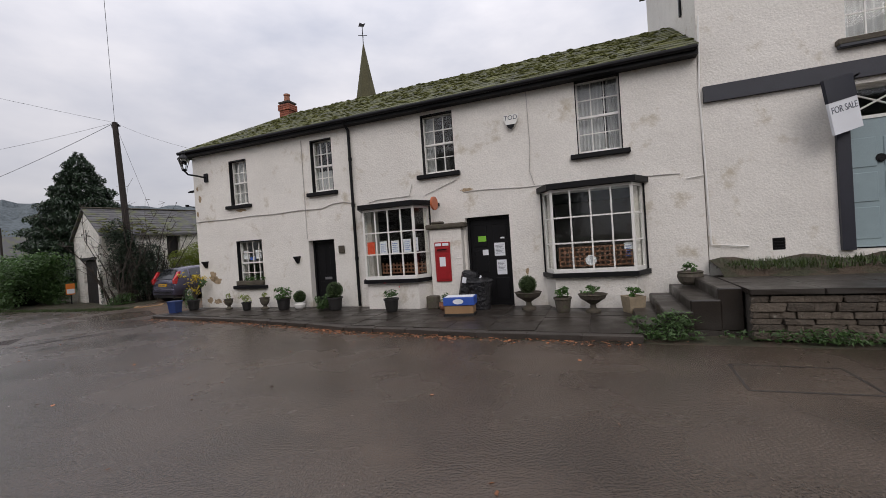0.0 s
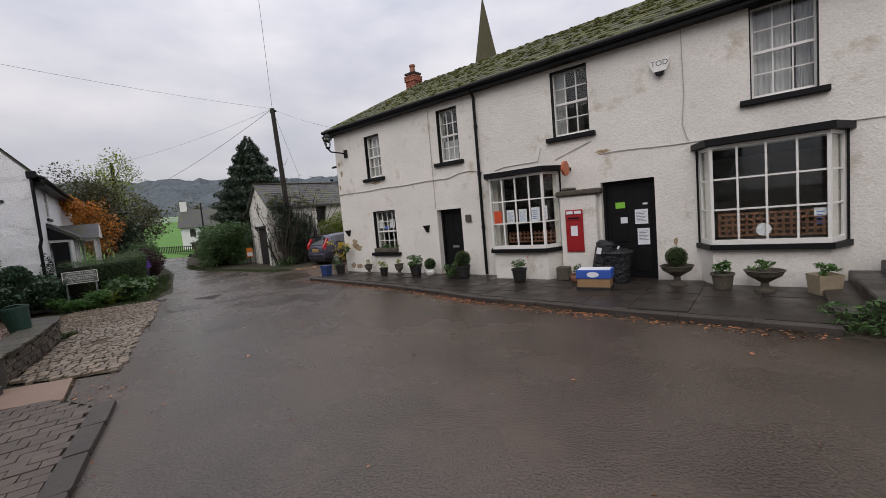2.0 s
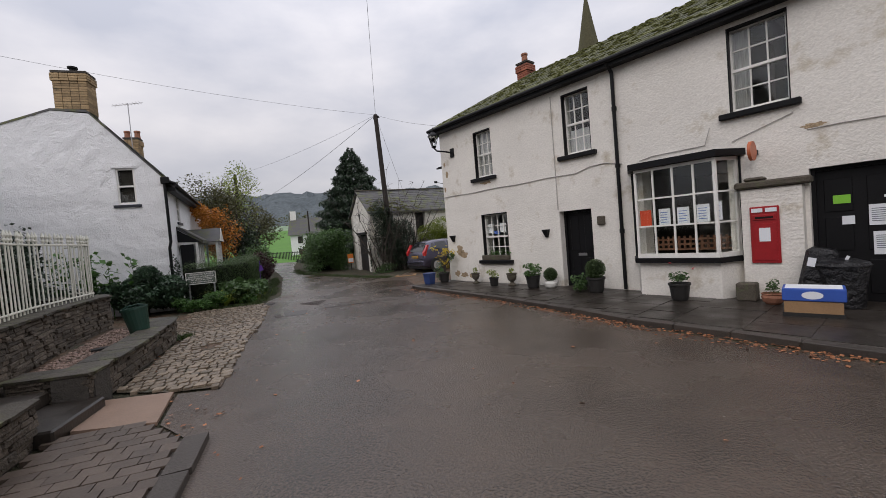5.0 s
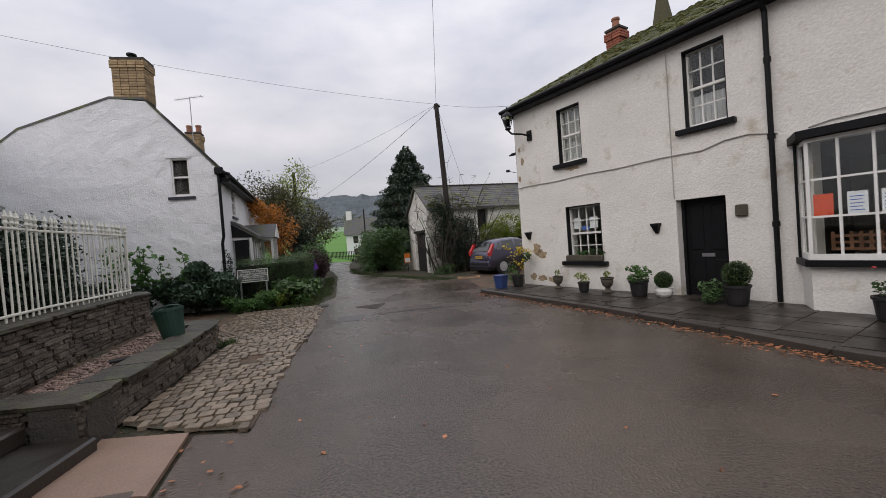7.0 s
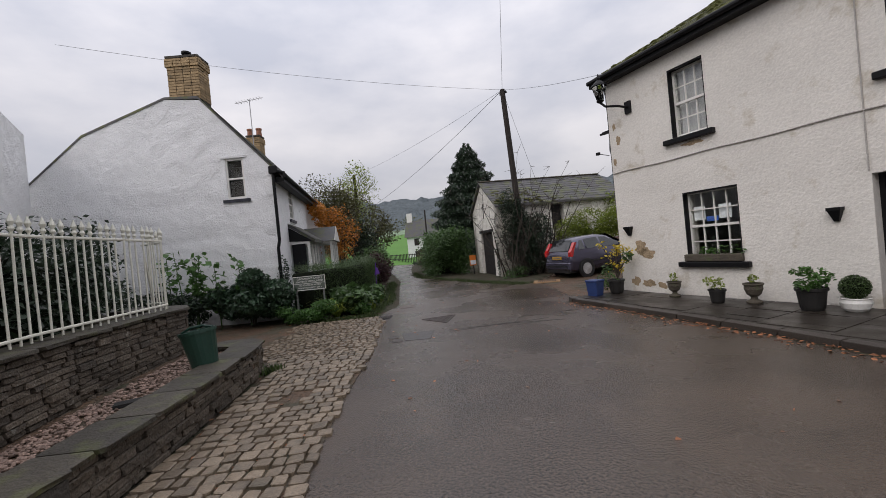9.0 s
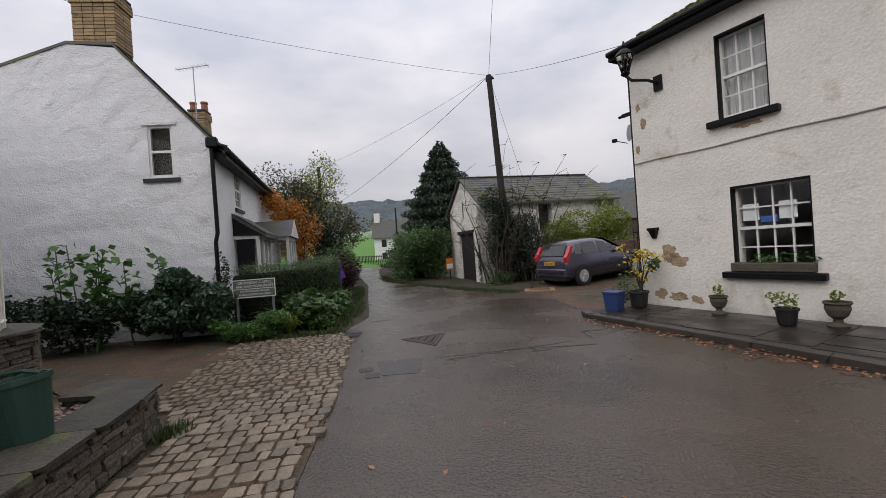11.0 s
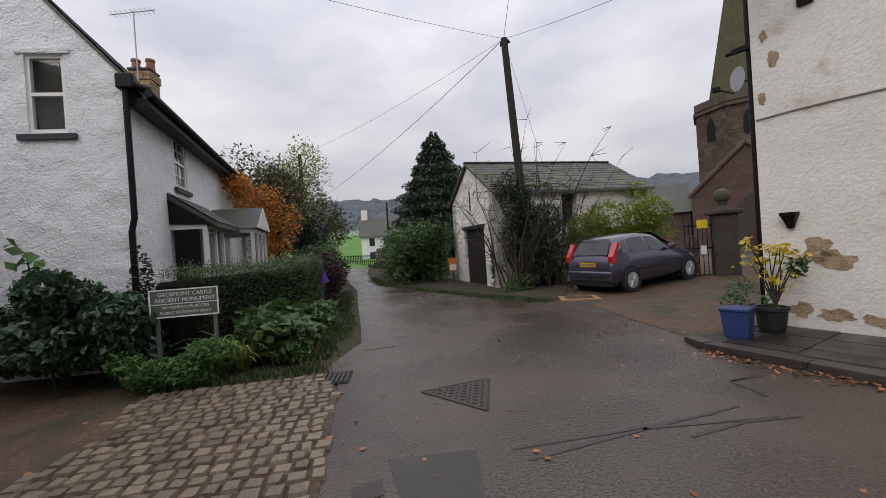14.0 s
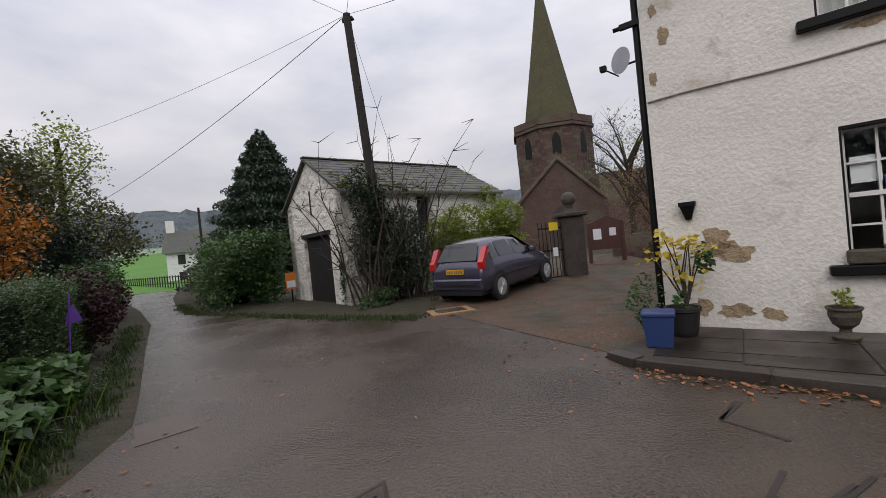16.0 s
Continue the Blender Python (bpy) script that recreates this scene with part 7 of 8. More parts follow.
bb = thing("recycling_box", Matrix.Translation(hw(-6.28, 1.0, PV)) @ Euler((0, 0, radians(-18))).to_matrix().to_4x4() @ Matrix.Diagonal((0.74, 0.74, 0.92, 1)), "blue plastic recycling tub standing at the kerb", "bin")
bm = bm_new()
a_ = [bm.verts.new((x * 0.17, y * 0.15, 0)) for x, y in ((-1, -1), (1, -1), (1, 1), (-1, 1))]
b_ = [bm.verts.new((x * 0.21, y * 0.19, 0.4)) for x, y in ((-1, -1), (1, -1), (1, 1), (-1, 1))]
bm.faces.new(list(reversed(a_)))
for k in range(4):
    bm.faces.new((a_[k], a_[(k + 1) % 4], b_[(k + 1) % 4], b_[k]))
box(bm, -0.225, 0.225, -0.205, 0.205, 0.36, 0.41, bevel=0.012)
part("tub", bm, BLUE_PLASTIC, bb)
bush("small_shrub", "small green shrub behind the blue tub", "shrub", LEAF_MID, np.asarray([hw(s_, d_, z_) for s_, d_, z_ in clump((-6.5, 0.3, 0.4), (0.24, 0.24, 0.4), 420, 22)]), 0.06, seed=55)
crate = thing("delivery_boxes", HM @ pose(3.42, -1.25, PV, 0, 0, 8) @ Matrix.Diagonal((0.85, 0.9, 0.95, 1)), "blue and white printed box on a brown crate outside the shop", "box")
bm = bm_new()
box(bm, -0.38, 0.38, -0.22, 0.22, 0.02, 0.24, bevel=0.01)
part("crate", bm, CARD, crate, "brown fruit crate")
bm = bm_new()
box(bm, -0.36, 0.36, -0.2, 0.2, 0.24, 0.245)
box(bm, -0.4, 0.4, -0.23, 0.23, 0.0, 0.06)
part("tray", bm, POT_DARK, crate)
bm = bm_new()
box(bm, -0.4, 0.42, -0.24, 0.24, 0.246, 0.44, bevel=0.012)
bx = part("box", bm, BLUE_CARD, crate, "blue printed cardboard box")
bm = bm_new()
box(bm, -0.36, 0.38, -0.2, 0.2, 0.4405, 0.446)
bmesh.ops.create_cone(bm, segments=24, radius1=0.1, radius2=0.1, depth=0.003, cap_ends=True, matrix=pose(0.0, -0.2425, 0.34, 90) @ Matrix.Diagonal((1.4, 0.6, 1, 1)))
part("print", bm, PAPER, bx, "white printed lid and mark")
bag = thing("black_bin", HM @ pose(3.35, -0.45, PV), "shiny black bags and lidded bin beside the shop door", "bin")
bm = bm_new()
lathe(bm, [(0.24, 0.0), (0.28, 0.45), (0.31, 0.62), (0.33, 0.66), (0.3, 0.7), (0.15, 0.75), (0.02, 0.76)], 20, pose(0.32, 0, 0))
part("bin", bm, BIN_BAG, bag)
bm = bm_new()
box(bm, -0.28, 0.1, -0.12, 0.15, 0.0, 0.92, pose(0, 0, 0, 0, 12, 0), bevel=0.06)
part("bag", bm, BIN_BAG, bag)
bm = bm_new()
box(bm, -0.22, -0.12, -0.135, -0.122, 0.62, 0.76, pose(0, 0, 0, 0, 12, 0))
box(bm, 0.02, 0.06, -0.135, -0.122, 0.4, 0.9, pose(0, 0, 0, 0, 24, 0))
part("label", bm, PAPER, bag, "white printed label")
bush("window_box_plant", "green plants growing in the window box", "plant", LEAF_GREEN, np.asarray([hw(s_, d_, z_) for s_, d_, z_ in clump((-4.0, 0.0, 0.98), (0.5, 0.08, 0.14), 130, 23)]), 0.07, seed=56)


# ---- stonework: shared irregular blocks ----
def block_mesh(name, mat, seed, bev=0.09, jit=0.05):
    q_ = random.Random(seed)
    bm = bm_new()
    bmesh.ops.create_cube(bm, size=1.0)
    bmesh.ops.bevel(bm, geom=list(bm.edges), offset=bev, segments=1, affect="EDGES", profile=0.5)
    for v_ in bm.verts:
        v_.co += Vector((q_.uniform(-jit, jit), q_.uniform(-jit, jit), q_.uniform(-jit, jit)))
    return link_mesh(name, bm, mat)


STONES = [block_mesh("stone", WALLSTONE, k) for k in range(6)]
CAPS = [block_mesh("capstone", CAPSTONE, 20 + k, 0.06, 0.03) for k in range(4)]
SETTS = [block_mesh("sett", COBBLE, 40 + k, 0.12, 0.05) for k in range(6)]
PAVS = [block_mesh("paving_block", PAVIOUR, 60 + k, 0.03, 0.012) for k in range(4)]
FLAGS = [block_mesh("flagstone", FLAGSTONE, 80 + k, 0.015, 0.008) for k in range(4)]
KERBS = [block_mesh("kerbstone", KERB, 90 + k, 0.05, 0.03) for k in range(4)]


def lay(name, mesh, parent, m):
    ob = new(name, mesh)
    ob.parent = parent
    ob.matrix_basis = m
    return ob


def stone_wall(name, label, path, z0, z1, thick, seed, course=0.062, length=(0.12, 0.4), cap=0.04, cap_w=None, cap_len=0.55):
    """A coursed rubble wall along a path: a core, the stones of its right-hand face, and capstones."""
    t = tagged(new(name), label, "wall", kind="structure")
    q_ = random.Random(seed)
    cb = bm_new()
    for (x0, y0), (x1, y1) in zip(path, path[1:]):
        ln_ = math.hypot(x1 - x0, y1 - y0)
        fm = Matrix.Translation((x0, y0, 0)) @ Euler((0, 0, math.atan2(y1 - y0, x1 - x0))).to_matrix().to_4x4()
        box(cb, -0.02, ln_ + 0.02, 0.03, thick - 0.02, z0 - 0.1, z1 - 0.005, fm)
        z_ = z0
        while z_ < z1 - 0.03:
            h_ = min(course * q_.uniform(0.75, 1.35), z1 - z_)
            x = -q_.uniform(0, 0.1)
            while x < ln_ - 0.02:
                l_ = q_.uniform(*length)
                e_ = min(x + l_, ln_)
                if e_ - max(x, 0) > 0.04:
                    dpt = q_.uniform(0.1, 0.14)
                    lay("stone", STONES[q_.randrange(6)], t, fm @ Matrix.Translation(((max(x, 0) + e_) / 2, 0.05 + q_.uniform(-0.015, 0.02), z_ + h_ / 2)) @ Matrix.Diagonal((e_ - max(x, 0) - 0.008, dpt, h_ - 0.006, 1)))
                x = e_ + 0.004
            z_ += h_
        if cap:
            n_ = max(1, round(ln_ / cap_len))
            w_ = cap_w or thick + 0.06
            for k in range(n_):
                lay("capstone", CAPS[q_.randrange(4)], t, fm @ Matrix.Translation((ln_ * (k + 0.5) / n_, w_ / 2 - 0.05, z1 + cap / 2)) @ Matrix.Diagonal((ln_ / n_ - 0.01 + (0.08 if ln_ / n_ < 0.5 else 0), w_ * q_.uniform(0.96, 1.04), cap, 1)))
    part("wall_core", cb, MORTAR, t)
    return t


LOW = [(-6.62, 3.72), (-7.9, 5.05), (-9.15, 6.25), (-9.5, 6.5), (-9.85, 6.5), (-10.2, 6.25)]
stone_wall("low_wall", "low rubble wall with worn flat capstones round a gravel bed", LOW, 0.0, 0.4, 0.4, 3)
stone_wall("low_wall", "return of the low rubble wall beside the steps", [(-7.35, 3.2), (-6.62, 3.72)], 0.0, 0.4, 0.35, 4)
RET = [(-5.9, 1.6), (-7.0, 2.75), (-7.75, 3.42), (-9.0, 4.35), (-10.25, 5.5), (-10.6, 5.9), (-11.1, 6.0), (-12.2, 5.6)]
stone_wall("retaining_wall", "curved coursed stone retaining wall under white railings", RET, 0.28, 1.0, 0.45, 5)
stone_wall("low_wall", "low rubble wall beside the block paving", [(-3.3, 0.35), (-4.6, 1.65), (-6.0, 3.0)], 0.0, 0.42, 0.4, 6)
sheet("gravel_bed", [(-6.75, 3.75), (-9.2, 6.3), (-9.6, 6.45), (-10.3, 6.2), (-10.5, 5.7), (-9.0, 4.25), (-7.7, 3.35)], 0.33, DIRT, "earth and gravel bed behind the low wall", "bed", 0.3)
bm = bm_new()
q = random.Random(9)
for _ in range(1500):
    f_, g_ = q.random(), q.random()
    a_ = Vector((-7.3, 3.62, 0)).lerp(Vector((-9.85, 6.2, 0)), f_)
    b_ = Vector((-7.75, 3.5, 0)).lerp(Vector((-10.3, 5.75, 0)), f_)
    p = a_.lerp(b_, g_)
    bmesh.ops.create_icosphere(bm, subdivisions=1, radius=q.uniform(0.01, 0.026), matrix=Matrix.Translation((p.x, p.y, 0.34 + q.uniform(0, 0.02))) @ Matrix.Diagonal((1.3, 1, 0.6, 1)))
tagged(part("gravel", bm, GRAVEL), "pinkish gravel lying in the bed", "gravel", kind="stuff")
sheet("garden_ground", [(-6.15, 1.35), (-7.25, 2.5), (-8.0, 3.15), (-9.25, 4.1), (-10.5, 5.25), (-10.75, 5.5), (-11.1, 5.6), (-12.3, 5.2), (-16, 4.0), (-16, -4), (-8, -4)], 0.98, VERGE, "mossy raised garden behind the railings", "garden", 0.9)

# railings
FEN = [(-6.1, 1.6), (-7.15, 2.75), (-7.9, 3.3), (-9.1, 4.15), (-10.35, 5.35), (-10.65, 5.65), (-11.05, 5.75), (-11.5, 5.6)]
rail = tagged(new("railings"), "cream-painted iron railings with pointed finials on the wall", "railings")
bm = bm_new()
rod(bm, (0, 0, 0.0), (0, 0, 1.08), 0.012, seg=7)
bar_me = link_mesh("bar", bm, CREAM_IRON)
bm = bm_new()
lathe(bm, [(0.012, 1.08), (0.028, 1.11), (0.014, 1.14), (0.03, 1.18), (0.002, 1.26)], 8)
fin_me = link_mesh("finial", bm, CREAM_IRON)
d_ = 0.0
cum = [0]
for a, b in zip(FEN, FEN[1:]):
    cum.append(cum[-1] + math.hypot(b[0] - a[0], b[1] - a[1]))
k_ = 0
while d_ < cum[-1]:
    i = max(j for j in range(len(FEN) - 1) if cum[j] <= d_)
    f_ = (d_ - cum[i]) / (cum[i + 1] - cum[i])
    x, y = FEN[i][0] + (FEN[i + 1][0] - FEN[i][0]) * f_, FEN[i][1] + (FEN[i + 1][1] - FEN[i][1]) * f_
    br = lay("bar", bar_me, rail, pose(x, y, 1.05, (k_ % 3 - 1) * 0.6, (k_ % 4 - 1.5) * 0.5))
    lay("finial", fin_me, br, Matrix.Identity(4))
    d_ += 0.135
    k_ += 1
for zz in (1.12, 2.1):
    bm = bm_new()
    for a, b in zip(FEN, FEN[1:]):
        rod(bm, (*a, zz), (*b, zz), 0.017, seg=6)
    part("rail", bm, CREAM_IRON, rail)
for x, y in ((-7.9, 3.3), (-10.35, 5.35)):
    bm = bm_new()
    tube(bm, [(x, y, 1.9), (x - 0.25, y + 0.1, 1.4), (x - 0.32, y + 0.15, 1.02)], 0.014)
    part("stay", bm, CREAM_IRON, rail)
bm = bm_new()
rod(bm, (-7.15, 2.75, 0.3), (-7.15, 2.75, 2.3), 0.03, seg=10)
part("gate_post", bm, CREAM_IRON, rail)
SHB = [(-9.0, 2.6), (-10.4, 4.0), (-12.6, 4.8)]
sh_ = bush("garden_hedge", "dark overgrown shrubs behind the railings", "hedge", LEAF_DARK, hedge_points(SHB, 1.0, 2.05, 8000, 91, z0=0.55, rough=0.14, wave=0.15), 0.1, seed=60)
core(SHB, 0.75, 1.85, sh_, 0.9)

# house behind the railings
lh = thing("garden_house", pose(-13.0, 3.4, 0.9, 0, 0, -15), "white house with slate roof and black gutter behind the railings", "house")
bm = bm_new()
box(bm, -6.0, 0.0, -7.0, 0.0, -0.1, 4.8)
part("wall", bm, ROUGHCAST, lh)
bm = bm_new()
upright(bm, [(-7.3, 4.75), (0.3, 4.75), (-3.5, 6.9)], -6.3, 0.3, pose(0, 0, 0, 0, 0, 90) @ pose(0, 0, 0, 0, 0, 0))
bmesh.ops.recalc_face_normals(bm, faces=bm.faces)
part("roof", bm, SLATE, lh, "dark slate roof")
bm = bm_new()
box(bm, -0.05, 0.45, -3.0, 0.2, 2.35, 2.5)
part("canopy", bm, BLACK_PAINT, lh, "dark bay roof")
bm = bm_new()
rod(bm, (0.25, -7, 4.75), (0.25, 0.3, 4.75), 0.06)
rod(bm, (0.08, -0.3, 4.7), (0.08, -0.3, 0), 0.045)
part("gutter", bm, BLACK_PAINT, lh)

# green bin on the bed
gb = thing("green_bin", pose(-8.98, 5.55, 0.36, 0, -8, 40), "dark green plastic bin with an open top on the gravel bed", "bin")
bm = bm_new()
lathe(bm, [(0.15, 0.0), (0.21, 0.46), (0.225, 0.46), (0.225, 0.5), (0.2, 0.5), (0.19, 0.44)], 20, Matrix.Diagonal((1, 0.85, 1, 1)))
part("tub", bm, GREEN_PLASTIC, gb)
bm = bm_new()
tube(bm, [(-0.2, 0.0, 0.5), (-0.08, 0, 0.54), (0.08, 0, 0.54), (0.2, 0.0, 0.5)], 0.016)
part("handle", bm, GREEN_PLASTIC, gb)
bm = bm_new()
box(bm, -0.25, 0.25, -0.06, 0.06, 0.0, 0.035, pose(-8.3, 4.75, 0.35, 2, 0, 70))
tagged(part("timber_plank", bm, OLD_WOOD), "old dark plank lying on the gravel bed", "plank")

# steps between the walls
for x0, y0, zz, w_, dp in ((-6.25, 3.1, 0.15, 0.95, 0.62), (-6.7, 2.78, 0.3, 0.95, 0.6), (-7.15, 2.4, 0.46, 0.95, 0.6)):
    bm = bm_new()
    box(bm, -dp / 2, dp / 2, -w_ / 2, w_ / 2, -0.16, 0.0, pose(x0 - 0.12, y0 + 0.1, zz, 0, 0, 40), bevel=0.02)
    tagged(part("garden_step", bm, FLAGSTONE), "worn wet stone garden step", "step", "garden steps", kind="structure")

# ---- steps and terrace of the tall house ----
bm = bm_new()
box(bm, 8.45, 17.5, -2.75, 0.018, -0.1, 0.66)
terr = tagged(part("terrace", bm, MORTAR, m=HM), "raised stone terrace in front of the tall house", "terrace", kind="structure")
q = random.Random(15)
z_ = 0.0
while z_ < 0.64:
    h_ = q.uniform(0.07, 0.13)
    x = 8.42
    while x < 13.5:
        l_ = q.uniform(0.2, 0.5)
        lay("stone", STONES[q.randrange(6)], terr, Matrix.Translation((x + l_ / 2, -2.76 + q.uniform(-0.015, 0.015), z_ + h_ / 2)) @ Matrix.Diagonal((l_ - 0.01, 0.12, min(h_, 0.66 - z_) - 0.008, 1)))
        x += l_
    z_ += h_
x = 8.4
while x < 15:
    l_ = q.uniform(0.6, 1.0)
    for y0 in (-2.85, -1.95):
        lay("flagstone", FLAGS[q.randrange(4)], terr, Matrix.Translation((x + l_ / 2, y0 + 0.44, 0.7)) @ Matrix.Diagonal((l_ - 0.012, 0.88, 0.075, 1)))
    x += l_
for k in range(4):
    bm = bm_new()
    box(bm, 6.95 + k * 0.38, 8.42 if k == 3 else 6.95 + (k + 1) * 0.38 + 0.04, -2.55 + k * 0.03, -0.25, PV - 0.02, 0.18 * (k + 1), bevel=0.02)
    tagged(part("stone_step", bm, FLAGSTONE, m=HM), "worn wet stone step up to the terrace", "step", "terrace steps", kind="structure")
bm = bm_new()
n_ = 40
prev = None
for k in range(n_ + 1):
    x = 8.5 + k * 9.0 / n_
    z_ = 0.98 + 0.06 * math.sin(k * 1.1)
    ring = [bm.verts.new((x, y, zz)) for y, zz in ((-1.15 + 0.1 * math.sin(k * 0.9), 0.73), (-0.75, 0.9), (0.016, z_))]
    if prev:
        for j in range(2):
            bm.faces.new((prev[j], ring[j], ring[j + 1], prev[j + 1]))
    prev = ring
tagged(part("grass_bank", bm, VERGE, m=HM), "mossy earth bank at the foot of the tall house", "bank", kind="structure")


def tufts(name, label, pts_, mat, length, n_each, seed, w=0.012):
    q_ = np.random.default_rng(seed)
    vs_, fs_ = [], []
    for c in pts_:
        for _ in range(n_each):
            a_ = q_.uniform(0, 2 * np.pi)
            l_ = length * q_.uniform(0.5, 1.2)
            o = np.asarray(c) + (q_.normal(0, 0.05), q_.normal(0, 0.05), 0)
            lean = q_.uniform(0.1, 0.7)
            d3 = np.array((math.cos(a_) * lean, math.sin(a_) * lean, 1.0)) * l_
            s3 = np.array((-math.sin(a_), math.cos(a_), 0)) * w
            k = len(vs_)
            vs_ += [tuple(o - s3), tuple(o + s3), tuple(o + d3)]
            fs_.append((k, k + 1, k + 2))
    me = bpy.data.meshes.new(name)
    me.from_pydata(vs_, [], fs_)
    me.materials.append(mat)
    return tagged(new(name, me), label, "grass", kind="stuff")


q = random.Random(21)
tufts("grass", "rough grass along the terrace bank", [tuple(hw(q.uniform(8.6, 14.5), q.uniform(0.1, 1.1), 0.82 + q.uniform(0, 0.12))) for _ in range(420)], GRASS, 0.11, 9, 1)
bush("wall_fern", "ferns and weeds growing at the foot of the terrace", "fern", LEAF_MID, np.concatenate([np.asarray([hw(s_, d_, max(z_, 0.03)) for s_, d_, z_ in clump((7.3, 2.85, 0.15), (0.7, 0.3, 0.3), 700, 24)]), np.asarray([hw(s_, d_, max(z_, 0.03)) for s_, d_, z_ in clump((9.0, 2.95, 0.08), (1.2, 0.15, 0.16), 420, 25)])]), 0.09, seed=57, aspect=0.35)
verge_pts = []
for a, b in (((-10.4, 16.3), (-12.2, 16.8)), ((-12.2, 16.8), (-14.8, 17.9)), ((-14.8, 17.9), (-18.9, 19.8)), ((-18.9, 19.8), (-22.2, 22.8)), ((-11.75, 10.4), (-13.1, 12.3)), ((-13.1, 12.3), (-15.8, 14.85)), ((-15.8, 14.85), (-18.8, 17.7)), ((-11.4, 10.3), (-12.6, 9.1))):
    for _ in range(130):
        f_ = q.random()
        verge_pts.append((a[0] + (b[0] - a[0]) * f_ + q.gauss(0, 0.11), a[1] + (b[1] - a[1]) * f_ + q.gauss(0, 0.11), 0))
tufts("grass", "rough grass along the road verges", verge_pts, GRASS, 0.085, 8, 2)
tufts("grass", "grass growing along the churchyard lane", [(-5.2 + q.gauss(0, 0.5), 22.4 + q.gauss(0, 0.5), 0) for _ in range(160)] + [(-9.2 + q.uniform(-0.05, 0.05), 6.45 + q.uniform(-0.1, 0.15), 0) for _ in range(14)], GRASS, 0.13, 8, 3)

# ---- paving pieces ----
UD = Vector((-0.69, 0.7238, 0)).normalized()
UN = Vector((-UD.y, UD.x, 0))


def inside(p, poly):
    c = False
    for (x0, y0), (x1, y1) in zip(poly, poly[1:] + poly[:1]):
        if (y0 > p[1]) != (y1 > p[1]) and p[0] < (x1 - x0) * (p[1] - y0) / (y1 - y0) + x0:
            c = not c
    return c


COB = [(-5.55, 4.6), (-7.2, 6.3), (-8.5, 7.78), (-10.6, 9.92), (-11.2, 10.2), (-12.5, 8.95), (-12.3, 8.6), (-10.4, 6.75), (-9.3, 6.55), (-6.9, 4.1), (-6.1, 4.3)]
cob = tagged(new("cobbles"), "worn granite setts with earth in the joints", "cobbles", kind="structure")
bm = bm_new()
f = bm.faces.new([bm.verts.new((x, y, 0.008)) for x, y in COB])
if f.normal.z < 0:
    f.normal_flip()
part("bedding", bm, DIRT, cob)
q = random.Random(33)
rest = bm_new()
org = Vector((-5.4, 4.5, 0))
u, count = 0.0, 0
while u < 8.6:
    du = q.uniform(0.12, 0.165)
    v_ = q.uniform(-0.1, 0.0) - 0.3
    while v_ < 3.4:
        dv = q.uniform(0.1, 0.17)
        c = org + UD * (u + du / 2) + UN * (v_ + dv / 2)
        wear = noise.noise(Vector((c.x * 0.55, c.y * 0.55, 3.0)))
        if inside((c.x, c.y), COB) and not (wear > 0.33 and v_ > 0.5):
            m = Matrix.Translation((c.x, c.y, 0.012 + q.uniform(-0.008, 0.008))) @ Euler((q.gauss(0, 0.03), q.gauss(0, 0.03), math.atan2(UD.y, UD.x) + q.gauss(0, 0.05))).to_matrix().to_4x4() @ Matrix.Diagonal((du - 0.022, dv - 0.022, 0.05, 1))
            if u < 6.2 and count < 300 and v_ < 1.7:
                lay("sett", SETTS[q.randrange(6)], cob, m)
                count += 1
            else:
                vs = bmesh.ops.create_cube(rest, size=1.0)["verts"]
                for w_ in vs:
                    if w_.co.z > 0:
                        w_.co.x *= 0.82
                        w_.co.y *= 0.82
                    w_.co += Vector((q.uniform(-0.05, 0.05), q.uniform(-0.05, 0.05), q.uniform(-0.06, 0.06)))
                bmesh.ops.transform(rest, matrix=m, verts=vs)
        v_ += dv
    u += du
tagged(part("setts", rest, COBBLE_JOINED, cob), kind="stuff")

bp = tagged(new("block_paving"), "brown block paving beside the road", "paving", kind="structure")
BPV = [(-5.95, 3.18), (-5.25, 3.6), (-4.5, 3.48), (-3.35, 2.36), (-1.3, 0.05), (-2.3, -0.6), (-3.5, 0.62), (-5.1, 2.2)]
bm = bm_new()
f = bm.faces.new([bm.verts.new((x, y, 0.01)) for x, y in BPV])
if f.normal.z < 0:
    f.normal_flip()
part("bedding", bm, MORTAR, bp)
q = random.Random(35)
PU = Vector((-0.707, 0.707, 0))
PN = Vector((-0.707, -0.707, 0))
u = -0.5
row = 0
while u < 6.5:
    v_ = -0.4 - (0.1 if row % 2 else 0)
    while v_ < 2.6:
        c = Vector((-1.5, 0.4, 0)) + PU * (u + 0.05) + PN * (v_ + 0.1)
        if inside((c.x, c.y), BPV):
            lay("paving_block", PAVS[q.randrange(4)], bp, Matrix.Translation((c.x, c.y, 0.014 + q.uniform(-0.004, 0.004))) @ Euler((q.gauss(0, 0.01), q.gauss(0, 0.01), math.atan2(PU.y, PU.x))).to_matrix().to_4x4() @ Matrix.Diagonal((0.142, 0.205, 0.05, 1)))
        v_ += 0.213
    u += 0.15
    row += 1
